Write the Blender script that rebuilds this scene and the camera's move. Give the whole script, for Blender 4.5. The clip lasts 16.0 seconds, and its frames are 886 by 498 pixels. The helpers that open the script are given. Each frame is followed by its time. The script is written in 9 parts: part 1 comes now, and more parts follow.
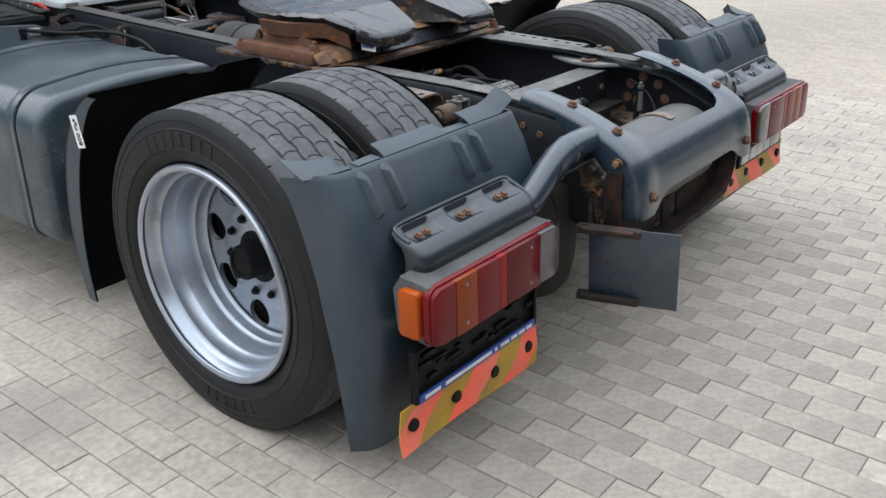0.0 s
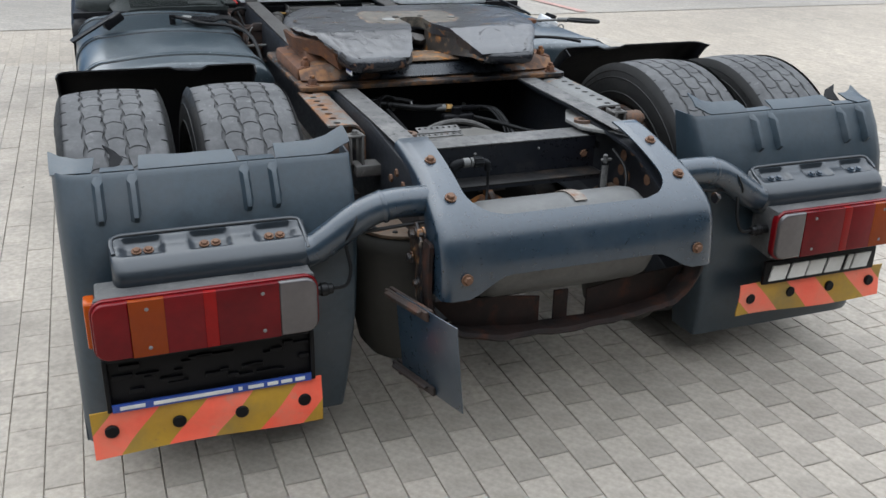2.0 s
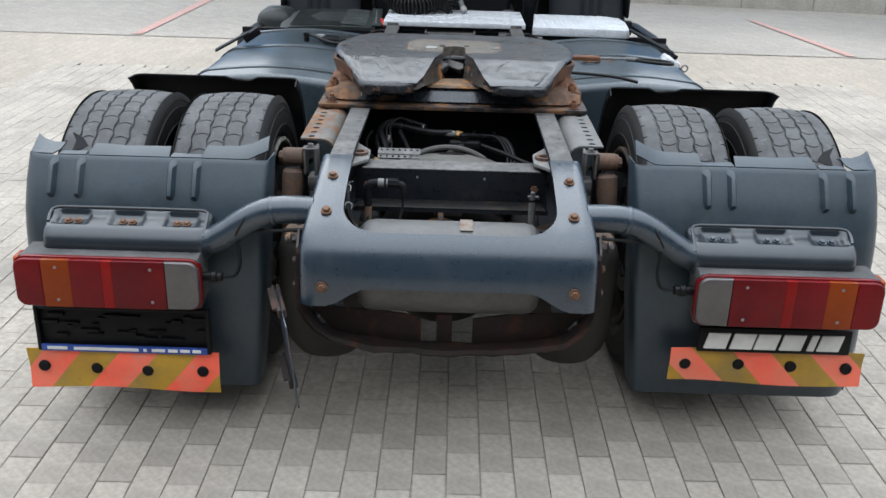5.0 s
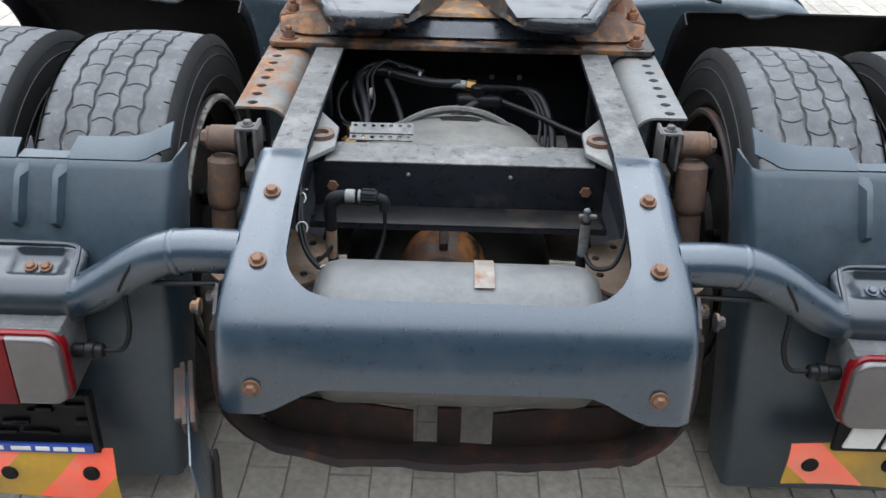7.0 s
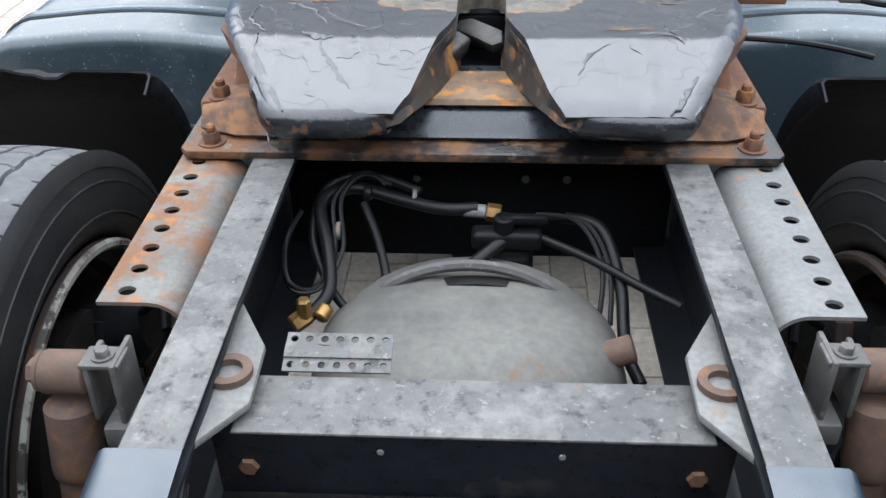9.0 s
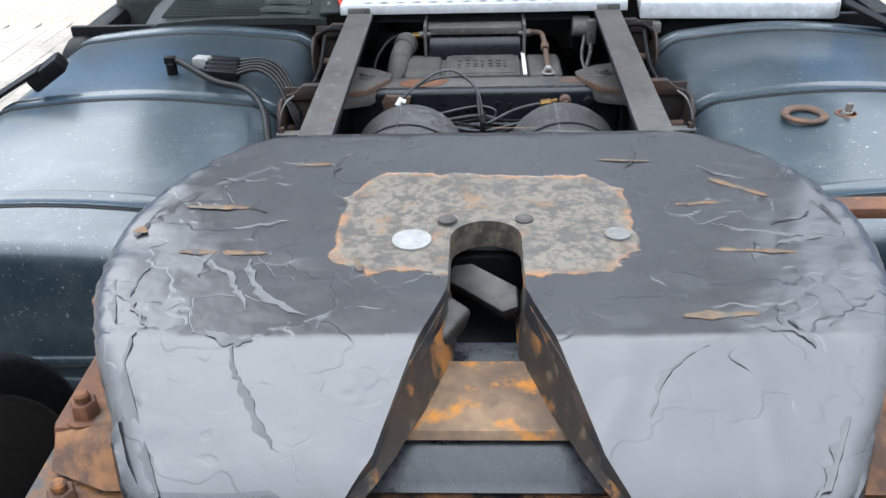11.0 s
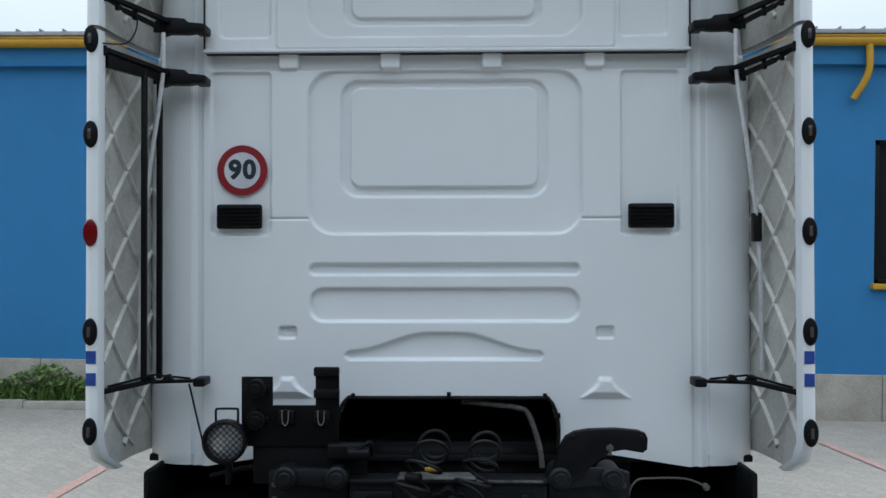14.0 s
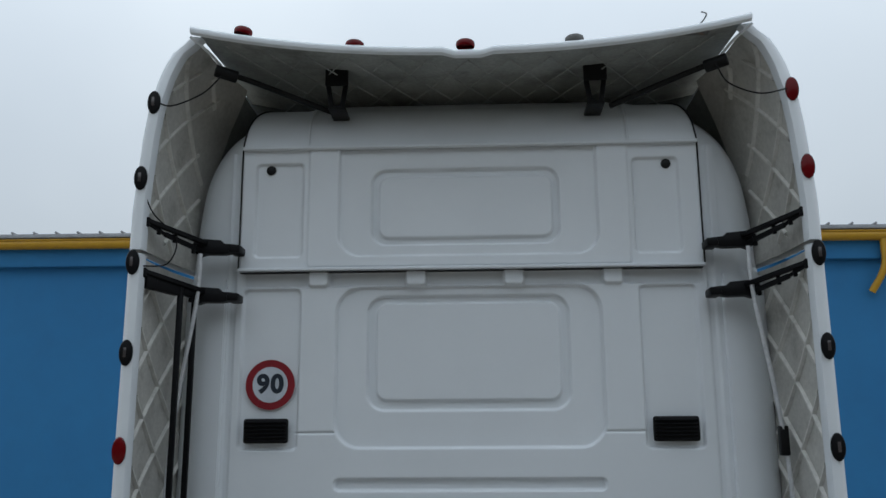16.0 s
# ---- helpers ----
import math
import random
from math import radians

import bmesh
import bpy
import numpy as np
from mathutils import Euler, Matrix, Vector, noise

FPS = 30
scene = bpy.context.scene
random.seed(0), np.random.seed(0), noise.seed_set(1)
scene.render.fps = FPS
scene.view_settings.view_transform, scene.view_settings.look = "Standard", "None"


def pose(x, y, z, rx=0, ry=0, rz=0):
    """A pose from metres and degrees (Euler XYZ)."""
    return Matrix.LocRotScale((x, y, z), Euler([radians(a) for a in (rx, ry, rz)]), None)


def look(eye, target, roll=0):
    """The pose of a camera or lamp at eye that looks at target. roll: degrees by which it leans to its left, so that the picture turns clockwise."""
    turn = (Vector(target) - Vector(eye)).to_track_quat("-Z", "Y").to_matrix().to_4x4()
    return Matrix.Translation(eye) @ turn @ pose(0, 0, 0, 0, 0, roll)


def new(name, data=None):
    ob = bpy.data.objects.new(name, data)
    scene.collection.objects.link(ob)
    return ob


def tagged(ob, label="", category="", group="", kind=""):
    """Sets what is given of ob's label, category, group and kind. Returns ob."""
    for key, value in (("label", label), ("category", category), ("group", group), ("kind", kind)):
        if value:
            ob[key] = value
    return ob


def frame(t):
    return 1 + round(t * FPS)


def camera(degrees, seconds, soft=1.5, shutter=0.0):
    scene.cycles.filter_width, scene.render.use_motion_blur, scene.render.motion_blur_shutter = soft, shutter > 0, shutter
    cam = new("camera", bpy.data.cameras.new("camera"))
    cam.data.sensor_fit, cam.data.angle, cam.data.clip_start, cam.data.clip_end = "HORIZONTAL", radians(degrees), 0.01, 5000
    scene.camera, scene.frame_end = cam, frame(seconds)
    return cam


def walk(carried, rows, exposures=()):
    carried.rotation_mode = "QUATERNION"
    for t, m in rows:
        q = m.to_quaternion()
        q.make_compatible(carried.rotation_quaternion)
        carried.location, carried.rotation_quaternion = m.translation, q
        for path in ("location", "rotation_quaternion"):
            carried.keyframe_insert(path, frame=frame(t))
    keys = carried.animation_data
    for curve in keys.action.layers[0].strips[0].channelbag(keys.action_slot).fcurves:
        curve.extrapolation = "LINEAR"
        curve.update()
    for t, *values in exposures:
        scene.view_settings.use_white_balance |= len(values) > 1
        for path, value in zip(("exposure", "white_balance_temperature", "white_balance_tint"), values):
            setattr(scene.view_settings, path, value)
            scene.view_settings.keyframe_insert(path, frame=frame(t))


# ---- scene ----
cam = camera(52.5, 16.0)
PATH = [
    (0, (-2.609, -1.062, 1.593), (-1.194, 0.084, 0.766), -0.3),
    (0.5, (-2.287, -1.368, 1.609), (-1.032, -0.029, 0.813), 1.0),
    (1, (-1.926, -1.547, 1.591), (-0.809, -0.080, 0.815), 1.1),
    (1.5, (-1.553, -1.721, 1.606), (-0.632, -0.124, 0.832), 1.4),
    (2, (-1.158, -1.889, 1.636), (-0.484, -0.187, 0.831), 1.8),
    (2.5, (-0.766, -2.022, 1.654), (-0.284, -0.244, 0.875), 1.5),
    (3, (-0.464, -2.203, 1.706), (-0.229, -0.369, 0.942), 1.4),
    (3.2, (-0.395, -2.242, 1.672), (-0.199, -0.395, 0.931), 2.2),
    (5.3, (0.004, -2.226, 1.728), (-0.037, -0.389, 0.938), 1.5),
    (5.5, (-0.014, -2.099, 1.743), (-0.070, -0.270, 0.934), 1.6),
    (6, (-0.014, -1.812, 1.725), (-0.018, 0.014, 0.910), 0.9),
    (6.5, (0.024, -1.502, 1.696), (-0.048, 0.254, 0.741), 2.0),
    (7, (-0.015, -1.192, 1.645), (-0.031, 0.524, 0.618), 1.4),
    (7.5, (-0.030, -0.927, 1.623), (-0.056, 0.770, 0.565), 0.3),
    (8, (0.008, -0.652, 1.616), (-0.071, 1.021, 0.523), 1.4),
    (8.2, (0.012, -0.565, 1.607), (-0.069, 1.102, 0.506), 0.9),
    (10.3, (-0.001, 0.287, 1.595), (-0.088, 1.944, 0.479), -1.4),
    (10.5, (-0.002, 0.356, 1.599), (-0.064, 2.015, 0.484), -0.8),
    (11, (-0.003, 0.461, 1.617), (-0.093, 2.180, 0.597), -1.9),
    (11.5, (0.002, 0.544, 1.668), (-0.089, 2.308, 0.729), -1.5),
    (12, (0.019, 0.594, 1.755), (-0.073, 2.390, 0.880), -1.0),
    (12.5, (0.037, 0.594, 1.824), (-0.057, 2.481, 1.167), -1.1),
    (13, (0.042, 0.554, 1.891), (-0.028, 2.501, 1.437), -0.4),
    (13.5, (0.062, 0.501, 1.962), (0.000, 2.485, 1.718), -0.5),
    (14, (0.046, 0.440, 2.027), (0.007, 2.439, 2.049), -0.1),
    (14.5, (0.046, 0.394, 2.080), (0.012, 2.381, 2.304), -0.5),
    (15, (0.048, 0.367, 2.112), (0.011, 2.328, 2.503), -0.7),
    (15.5, (0.043, 0.355, 2.124), (-0.014, 2.297, 2.599), -0.9),
    (16, (0.037, 0.359, 2.118), (-0.046, 2.309, 2.554), -0.3),
]
EXPOSURES = [
    (0.0, 0.31, 6290, 8.2), (1.5, 0.23, 6280, 7.6), (2.0, 0.33, 6270, 7.5), (3.0, 0.5, 6250, 7.4), (5.5, 0.42, 6200, 7.0), (6.5, 0.8, 6170, 7.1), (7.0, 0.93, 6150, 7.6), (8.0, 0.98, 6150, 7.6), (10.3, 1.1, 6180, 8.0), (11.0, 0.98, 6150, 8.0), (11.5, 0.5, 6150, 7.5), (12.0, 0.4, 6150, 7.0),
    (12.5, 0.46, 6200, 6.0), (13.0, 0.28, 6200, 5.0), (13.5, -0.02, 6000, 4.0), (14.0, -0.2, 5930, 3.2), (14.5, -0.4, 5950, 3.4), (15.0, -0.65, 6000, 4.0), (15.5, -0.73, 6060, 4.0), (16.0, -0.78, 6060, 4.0),
]
walk(cam, [(t, look(eye, target, roll)) for t, eye, target, roll in PATH], EXPOSURES)

# ---- world, sun ----
world = bpy.data.worlds.new("world")
scene.world = world
world.use_nodes = True
wt = world.node_tree
wt.nodes.clear()
w_out = wt.nodes.new("ShaderNodeOutputWorld")
w_bg = wt.nodes.new("ShaderNodeBackground")
w_sky = wt.nodes.new("ShaderNodeTexSky")
w_sky.sky_type = 'NISHITA'
w_sky.sun_disc = False
w_sky.sun_elevation = radians(46)
w_sky.sun_rotation = radians(-22)
w_cloud = wt.nodes.new("ShaderNodeTexNoise")
w_cloud.inputs["Scale"].default_value = 2.2
w_cloud.inputs["Detail"].default_value = 4
w_ramp = wt.nodes.new("ShaderNodeValToRGB")
w_ramp.color_ramp.elements[0].position = 0.3
w_ramp.color_ramp.elements[0].color = (7.6, 8.0, 8.7, 1)
w_ramp.color_ramp.elements[1].position = 0.75
w_ramp.color_ramp.elements[1].color = (9.2, 9.5, 10.0, 1)
w_mix = wt.nodes.new("ShaderNodeMixRGB")
w_mix.inputs[0].default_value = 0.93
w_co = wt.nodes.new("ShaderNodeTexCoord")
w_sep = wt.nodes.new("ShaderNodeSeparateXYZ")
w_up = wt.nodes.new("ShaderNodeMapRange")
w_up.inputs["From Min"].default_value = 0.0
w_up.inputs["From Max"].default_value = 1.0
w_up.inputs["To Min"].default_value = 0.6
w_up.inputs["To Max"].default_value = 1.98
w_grade = wt.nodes.new("ShaderNodeMixRGB")
w_grade.blend_type = "MULTIPLY"
w_grade.inputs[0].default_value = 1.0
wt.links.new(w_co.outputs["Generated"], w_sep.inputs[0])
w_curve = wt.nodes.new("ShaderNodeMath")
w_curve.operation = "POWER"
w_curve.use_clamp = True
w_curve.inputs[1].default_value = 1.5
wt.links.new(w_sep.outputs[2], w_curve.inputs[0])
wt.links.new(w_curve.outputs[0], w_up.inputs["Value"])
wt.links.new(w_cloud.outputs["Fac"], w_ramp.inputs[0])
wt.links.new(w_sky.outputs[0], w_mix.inputs[1])
wt.links.new(w_ramp.outputs[0], w_mix.inputs[2])
wt.links.new(w_mix.outputs[0], w_grade.inputs[1])
wt.links.new(w_up.outputs[0], w_grade.inputs[2])
wt.links.new(w_grade.outputs[0], w_bg.inputs[0])
w_bg.inputs[1].default_value = 0.157
wt.links.new(w_bg.outputs[0], w_out.inputs[0])

sun = new("sun", bpy.data.lights.new("sun", "SUN"))
sun.data.energy = 0.9
sun.data.angle = radians(70)
sun.data.color = (1.0, 0.97, 0.93)
sun.matrix_world = look((-2.4, 5.8, 6.6), (0, 0, 0))


# ---- materials ----
def rgba(c):
    return (c[0], c[1], c[2], 1.0)


def noise_node(nt, co, scale, detail=4.0, rough=0.6):
    n = nt.nodes.new("ShaderNodeTexNoise")
    n.inputs["Scale"].default_value = scale
    n.inputs["Detail"].default_value = detail
    n.inputs["Roughness"].default_value = rough
    nt.links.new(co, n.inputs["Vector"])
    return n.outputs["Fac"]


def remap(nt, value, a, b, lo=0.0, hi=1.0):
    m = nt.nodes.new("ShaderNodeMapRange")
    m.inputs["From Min"].default_value = a
    m.inputs["From Max"].default_value = b
    m.inputs["To Min"].default_value = lo
    m.inputs["To Max"].default_value = hi
    nt.links.new(value, m.inputs["Value"])
    return m.outputs["Result"]


def mixed(nt, fac, c1, c2, mode="MIX"):
    m = nt.nodes.new("ShaderNodeMixRGB")
    m.blend_type = mode
    for slot, value in ((0, fac), (1, c1), (2, c2)):
        if isinstance(value, (int, float)):
            m.inputs[slot].default_value = value
        elif isinstance(value, tuple):
            m.inputs[slot].default_value = rgba(value)
        else:
            nt.links.new(value, m.inputs[slot])
    return m.outputs[0]


def maths(nt, op, a, b=0.0):
    m = nt.nodes.new("ShaderNodeMath")
    m.operation = op
    for slot, value in ((0, a), (1, b)):
        if isinstance(value, (int, float)):
            m.inputs[slot].default_value = value
        else:
            nt.links.new(value, m.inputs[slot])
    return m.outputs[0]


def mat(name, col, col2=None, rough=0.5, metal=0.0, s1=6.0, s2=60.0, bump=0.15, bs=180.0, spots=(), coat=0.0, random=0.0, dist=0.002, vary=0.25, spec=0.5, coat_rough=0.27):
    """A worn surface: broad drift between two colours, fine grain, relief, and spots of (colour, scale, from, to, roughness)."""
    m = bpy.data.materials.new(name)
    m.use_nodes = True
    nt = m.node_tree
    bsdf = nt.nodes["Principled BSDF"]
    co = nt.nodes.new("ShaderNodeTexCoord").outputs["Object"]
    broad = noise_node(nt, co, s1)
    fine = noise_node(nt, co, s2, 3.0)
    c = mixed(nt, remap(nt, broad, 0.35, 0.65), col, col2 or tuple(0.75 * v for v in col))
    grain = remap(nt, fine, 0.25, 0.75, 1.0 - vary, 1.0 + vary)
    c = mixed(nt, 1.0, c, grain, "MULTIPLY")
    r = remap(nt, fine, 0.3, 0.7, rough - 0.3 * vary, rough + 0.3 * vary)
    for sc, scale, a, b, sr in spots:
        f = remap(nt, noise_node(nt, co, scale, 6.0, 0.65), a, b)
        c = mixed(nt, f, c, sc)
        r = mixed(nt, f, r, (sr, sr, sr))
    if random:
        info = nt.nodes.new("ShaderNodeObjectInfo")
        c = mixed(nt, 1.0, c, remap(nt, info.outputs["Random"], 0, 1, 1 - random, 1 + random), "MULTIPLY")
        geo = nt.nodes.new("ShaderNodeNewGeometry")
        c = mixed(nt, 1.0, c, remap(nt, geo.outputs["Random Per Island"], 0, 1, 1 - random, 1 + random), "MULTIPLY")
    nt.links.new(c, bsdf.inputs["Base Color"])
    nt.links.new(r, bsdf.inputs["Roughness"])
    bsdf.inputs["Metallic"].default_value = metal
    bsdf.inputs["Specular IOR Level"].default_value = spec
    if coat:
        bsdf.inputs["Coat Weight"].default_value = coat
        bsdf.inputs["Coat Roughness"].default_value = coat_rough
    if bump:
        bn = nt.nodes.new("ShaderNodeBump")
        bn.inputs["Strength"].default_value = bump
        bn.inputs["Distance"].default_value = dist
        nt.links.new(noise_node(nt, co, bs, 5.0), bn.inputs["Height"])
        nt.links.new(bn.outputs[0], bsdf.inputs["Normal"])
    return m


RUST = (0.17, 0.065, 0.025)
M = {
    "paint": mat("slate_paint", (0.0125, 0.026, 0.042), (0.01, 0.021, 0.034), 0.3, s1=2.5, bump=0.06, bs=9, dist=0.006, coat=0.75, coat_rough=0.26, vary=0.14, spec=0.5, spots=[((0.045, 0.056, 0.07), 5, 0.54, 0.95, 0.5), ((0.12, 0.12, 0.12), 60, 0.7, 0.78, 0.6), (RUST, 34, 0.76, 0.8, 0.8)]),
    "rail": mat("dusty_lit_rail", (0.095, 0.093, 0.09), (0.06, 0.059, 0.058), 0.6, s1=4, bump=0.3, spots=[((0.035, 0.034, 0.034), 40, 0.54, 0.66, 0.75), ((0.19, 0.185, 0.18), 90, 0.6, 0.7, 0.8), ((0.2, 0.19, 0.18), 14, 0.5, 0.75, 0.75), (RUST, 22, 0.68, 0.76, 0.8)]),
    "paint_web": mat("slate_web", (0.014, 0.016, 0.02), (0.01, 0.011, 0.014), 0.45, bump=0.1, spec=0.3, spots=[((0.045, 0.04, 0.036), 12, 0.6, 0.85, 0.7)]),
    "black_rail": mat("black_chassis", (0.005, 0.0055, 0.0065), (0.008, 0.0085, 0.0095), 0.6, s1=5, spec=0.13, spots=[((0.03, 0.026, 0.022), 9, 0.64, 0.88, 0.8)]),
    "glossy_black": mat("glossy_black_paint", (0.007, 0.0085, 0.012), (0.011, 0.012, 0.016), 0.32, s1=5, bump=0.08, bs=40, spec=0.45, spots=[((0.05, 0.045, 0.04), 9, 0.6, 0.82, 0.5), ((0.08, 0.04, 0.02), 18, 0.72, 0.78, 0.7)]),
    "cast_grime": mat("grimy_casting", (0.075, 0.07, 0.063), (0.045, 0.042, 0.038), 0.75, s1=9, s2=90, bump=0.5, bs=120, spots=[((0.02, 0.019, 0.018), 26, 0.54, 0.64, 0.6), ((0.14, 0.132, 0.12), 70, 0.62, 0.72, 0.8), ((0.1, 0.055, 0.03), 8, 0.66, 0.76, 0.8)]),
    "pipe_grey": mat("grey_pipe", (0.06, 0.062, 0.065), (0.04, 0.041, 0.043), 0.35, s1=9, bump=0.05, spec=0.5),
    "crust": mat("pale_crust", (0.3, 0.29, 0.26), (0.1, 0.085, 0.07), 0.85, s1=30, bump=0.5, bs=60, spots=[((0.03, 0.024, 0.02), 22, 0.52, 0.58, 0.8)]),
    "hoop_rust": mat("dull_dark_rust", (0.02, 0.011, 0.009), (0.01, 0.0075, 0.007), 0.75, s1=10, bump=0.5, bs=60, spec=0.25, spots=[((0.06, 0.022, 0.012), 11, 0.54, 0.7, 0.9), ((0.07, 0.072, 0.078), 14, 0.7, 0.76, 0.5)]),
    "bay_steel": mat("bay_steel", (0.0085, 0.0098, 0.0125), (0.006, 0.0068, 0.0085), 0.5, s1=6, bump=0.15, spec=0.28, spots=[((0.022, 0.024, 0.027), 5, 0.55, 0.85, 0.6), ((0.06, 0.035, 0.02), 14, 0.68, 0.76, 0.6)]),
    # Two blacks for the wheel arches: a lit panel and the deep shade around it.
    "arch_panel": mat("lit_black_panel", (0.0105, 0.0128, 0.016), (0.015, 0.0178, 0.0215), 0.6, s1=4, bump=0.12, spec=0.22, spots=[((0.03, 0.032, 0.034), 6, 0.58, 0.85, 0.7)]),
    "arch": mat("shade_black_liner", (0.0045, 0.005, 0.006), (0.007, 0.0078, 0.009), 0.6, s1=4, bump=0.1, spec=0.16),
    "cover": mat("dusty_dark_plastic", (0.02, 0.0235, 0.023), (0.03, 0.035, 0.033), 0.5, s1=5, bump=0.15, bs=300, spec=0.4, spots=[((0.06, 0.063, 0.06), 8, 0.55, 0.9, 0.7)]),
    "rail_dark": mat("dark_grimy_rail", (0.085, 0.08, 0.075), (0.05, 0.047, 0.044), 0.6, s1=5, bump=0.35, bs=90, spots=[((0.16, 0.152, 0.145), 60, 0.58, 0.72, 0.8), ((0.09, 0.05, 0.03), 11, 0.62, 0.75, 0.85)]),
    "plastic": mat("grey_plastic", (0.0185, 0.031, 0.042), (0.026, 0.04, 0.052), 0.38, s1=2.2, bump=0.16, bs=300, vary=0.2, spots=[((0.048, 0.056, 0.064), 3.2, 0.5, 0.78, 0.55), ((0.009, 0.013, 0.018), 5, 0.6, 0.8, 0.35), ((0.1, 0.105, 0.11), 90, 0.68, 0.76, 0.7), ((0.1, 0.06, 0.03), 7, 0.74, 0.82, 0.8)]),
    "black_plastic": mat("black_plastic", (0.004, 0.004, 0.005), (0.006, 0.006, 0.007), 0.45, bump=0.12, bs=300, spec=0.14),
    "rubber": mat("tyre_rubber", (0.007, 0.007, 0.0075), (0.011, 0.011, 0.0105), 0.55, bump=0.25, bs=120, spec=0.3, spots=[((0.04, 0.037, 0.035), 9, 0.62, 0.85, 0.9)]),
    "tread": mat("worn_tread", (0.1, 0.1, 0.102), (0.06, 0.06, 0.062), 0.85, s1=9, bump=0.35, bs=90, spots=[((0.19, 0.19, 0.19), 40, 0.6, 0.8, 0.9)]),
    "silver": mat("silver_rim", (0.42, 0.45, 0.5), (0.34, 0.37, 0.42), 0.34, 0.75, s1=3, s2=40, bump=0.08, bs=30, vary=0.08, spots=[((0.16, 0.165, 0.17), 9, 0.62, 0.8, 0.6)]),
    "rust": mat("rust", (0.15, 0.062, 0.028), (0.075, 0.04, 0.028), 0.85, s1=14, bump=0.7, bs=60, spots=[((0.33, 0.13, 0.03), 20, 0.58, 0.72, 0.9), ((0.04, 0.035, 0.035), 9, 0.56, 0.7, 0.6)], dist=0.004),
    "pinion_rust": mat("streaked_orange_rust", (0.16, 0.07, 0.028), (0.07, 0.032, 0.018), 0.7, s1=10, bump=0.5, bs=60, spots=[((0.38, 0.14, 0.03), 12, 0.52, 0.64, 0.9), ((0.012, 0.011, 0.012), 8, 0.56, 0.66, 0.4)]),
    "rust_dark": mat("dark_rust", (0.03, 0.016, 0.011), (0.014, 0.01, 0.009), 0.7, s1=10, bump=0.5, bs=60, spots=[((0.09, 0.034, 0.015), 13, 0.56, 0.72, 0.9), ((0.12, 0.12, 0.13), 16, 0.72, 0.78, 0.5)]),
    "rust_orange": mat("orange_rust", (0.2, 0.13, 0.075), (0.11, 0.07, 0.045), 0.75, s1=12, bump=0.4, bs=60, spots=[((0.42, 0.17, 0.03), 20, 0.53, 0.64, 0.9), ((0.03, 0.028, 0.028), 9, 0.6, 0.72, 0.5)]),
    "zinc_rusty": mat("rusty_galvanised", (0.15, 0.145, 0.135), (0.1, 0.095, 0.088), 0.65, 0.2, s1=9, s2=120, bump=0.3, spots=[((0.17, 0.085, 0.045), 11, 0.44, 0.56, 0.85), ((0.28, 0.12, 0.04), 24, 0.55, 0.66, 0.85)]),
    "scrape": mat("scraped_metal", (0.11, 0.095, 0.072), (0.14, 0.072, 0.03), 0.6, 0.2, s1=30, bump=0.4, spots=[((0.05, 0.045, 0.045), 40, 0.55, 0.62, 0.4)]),
    "rust_brown": mat("rust_brown", (0.11, 0.066, 0.045), (0.07, 0.045, 0.034), 0.85, s1=12, bump=0.5, bs=80, spots=[((0.2, 0.085, 0.03), 26, 0.56, 0.72, 0.9), ((0.03, 0.027, 0.025), 14, 0.58, 0.74, 0.6)]),
    "base_rust": mat("greasy_rusted_steel", (0.05, 0.034, 0.026), (0.025, 0.021, 0.02), 0.45, s1=5, s2=50, bump=0.7, bs=50, dist=0.005, spots=[((0.14, 0.066, 0.027), 11, 0.46, 0.55, 0.85), ((0.01, 0.0095, 0.011), 7, 0.48, 0.56, 0.28), ((0.15, 0.12, 0.095), 18, 0.6, 0.66, 0.7), ((0.24, 0.11, 0.035), 26, 0.55, 0.7, 0.9), ((0.02, 0.018, 0.017), 30, 0.6, 0.7, 0.6)]),
    "speckled": mat("speckled_plate", (0.14, 0.1, 0.07), (0.1, 0.07, 0.05), 0.8, s1=9, bump=0.3, spots=[((0.16, 0.06, 0.02), 40, 0.56, 0.66, 0.9), ((0.05, 0.045, 0.04), 14, 0.62, 0.74, 0.8)]),
    "bolt": mat("rusty_bolt", (0.17, 0.09, 0.05), (0.1, 0.05, 0.03), 0.65, 0.3, s1=60, bump=0.3),
    "zinc": mat("galvanised", (0.17, 0.17, 0.165), (0.13, 0.13, 0.126), 0.65, 0.2, s1=9, s2=120, bump=0.2, spots=[((0.3, 0.14, 0.05), 16, 0.6, 0.75, 0.85)]),
    "steel": mat("grey_steel", (0.17, 0.168, 0.162), (0.13, 0.128, 0.122), 0.7, 0.1, s1=9, s2=120, bump=0.25, spots=[((0.2, 0.13, 0.08), 16, 0.6, 0.75, 0.85)]),
    "tank": mat("tank_paint", (0.02, 0.034, 0.044), (0.026, 0.04, 0.05), 0.4, s1=3, bump=0.03, bs=30, coat=0.55, coat_rough=0.2, vary=0.1, spots=[((0.26, 0.28, 0.29), 70, 0.65, 0.7, 0.6), ((0.07, 0.084, 0.094), 3.5, 0.5, 0.7, 0.4), ((0.26, 0.28, 0.29), 160, 0.64, 0.69, 0.6), ((0.25, 0.12, 0.05), 11, 0.78, 0.82, 0.8)]),
    "white": mat("white_cab_paint", (0.76, 0.79, 0.82), (0.735, 0.765, 0.795), 0.32, s1=2, s2=8, bump=0.0, coat=0.35, vary=0.02),
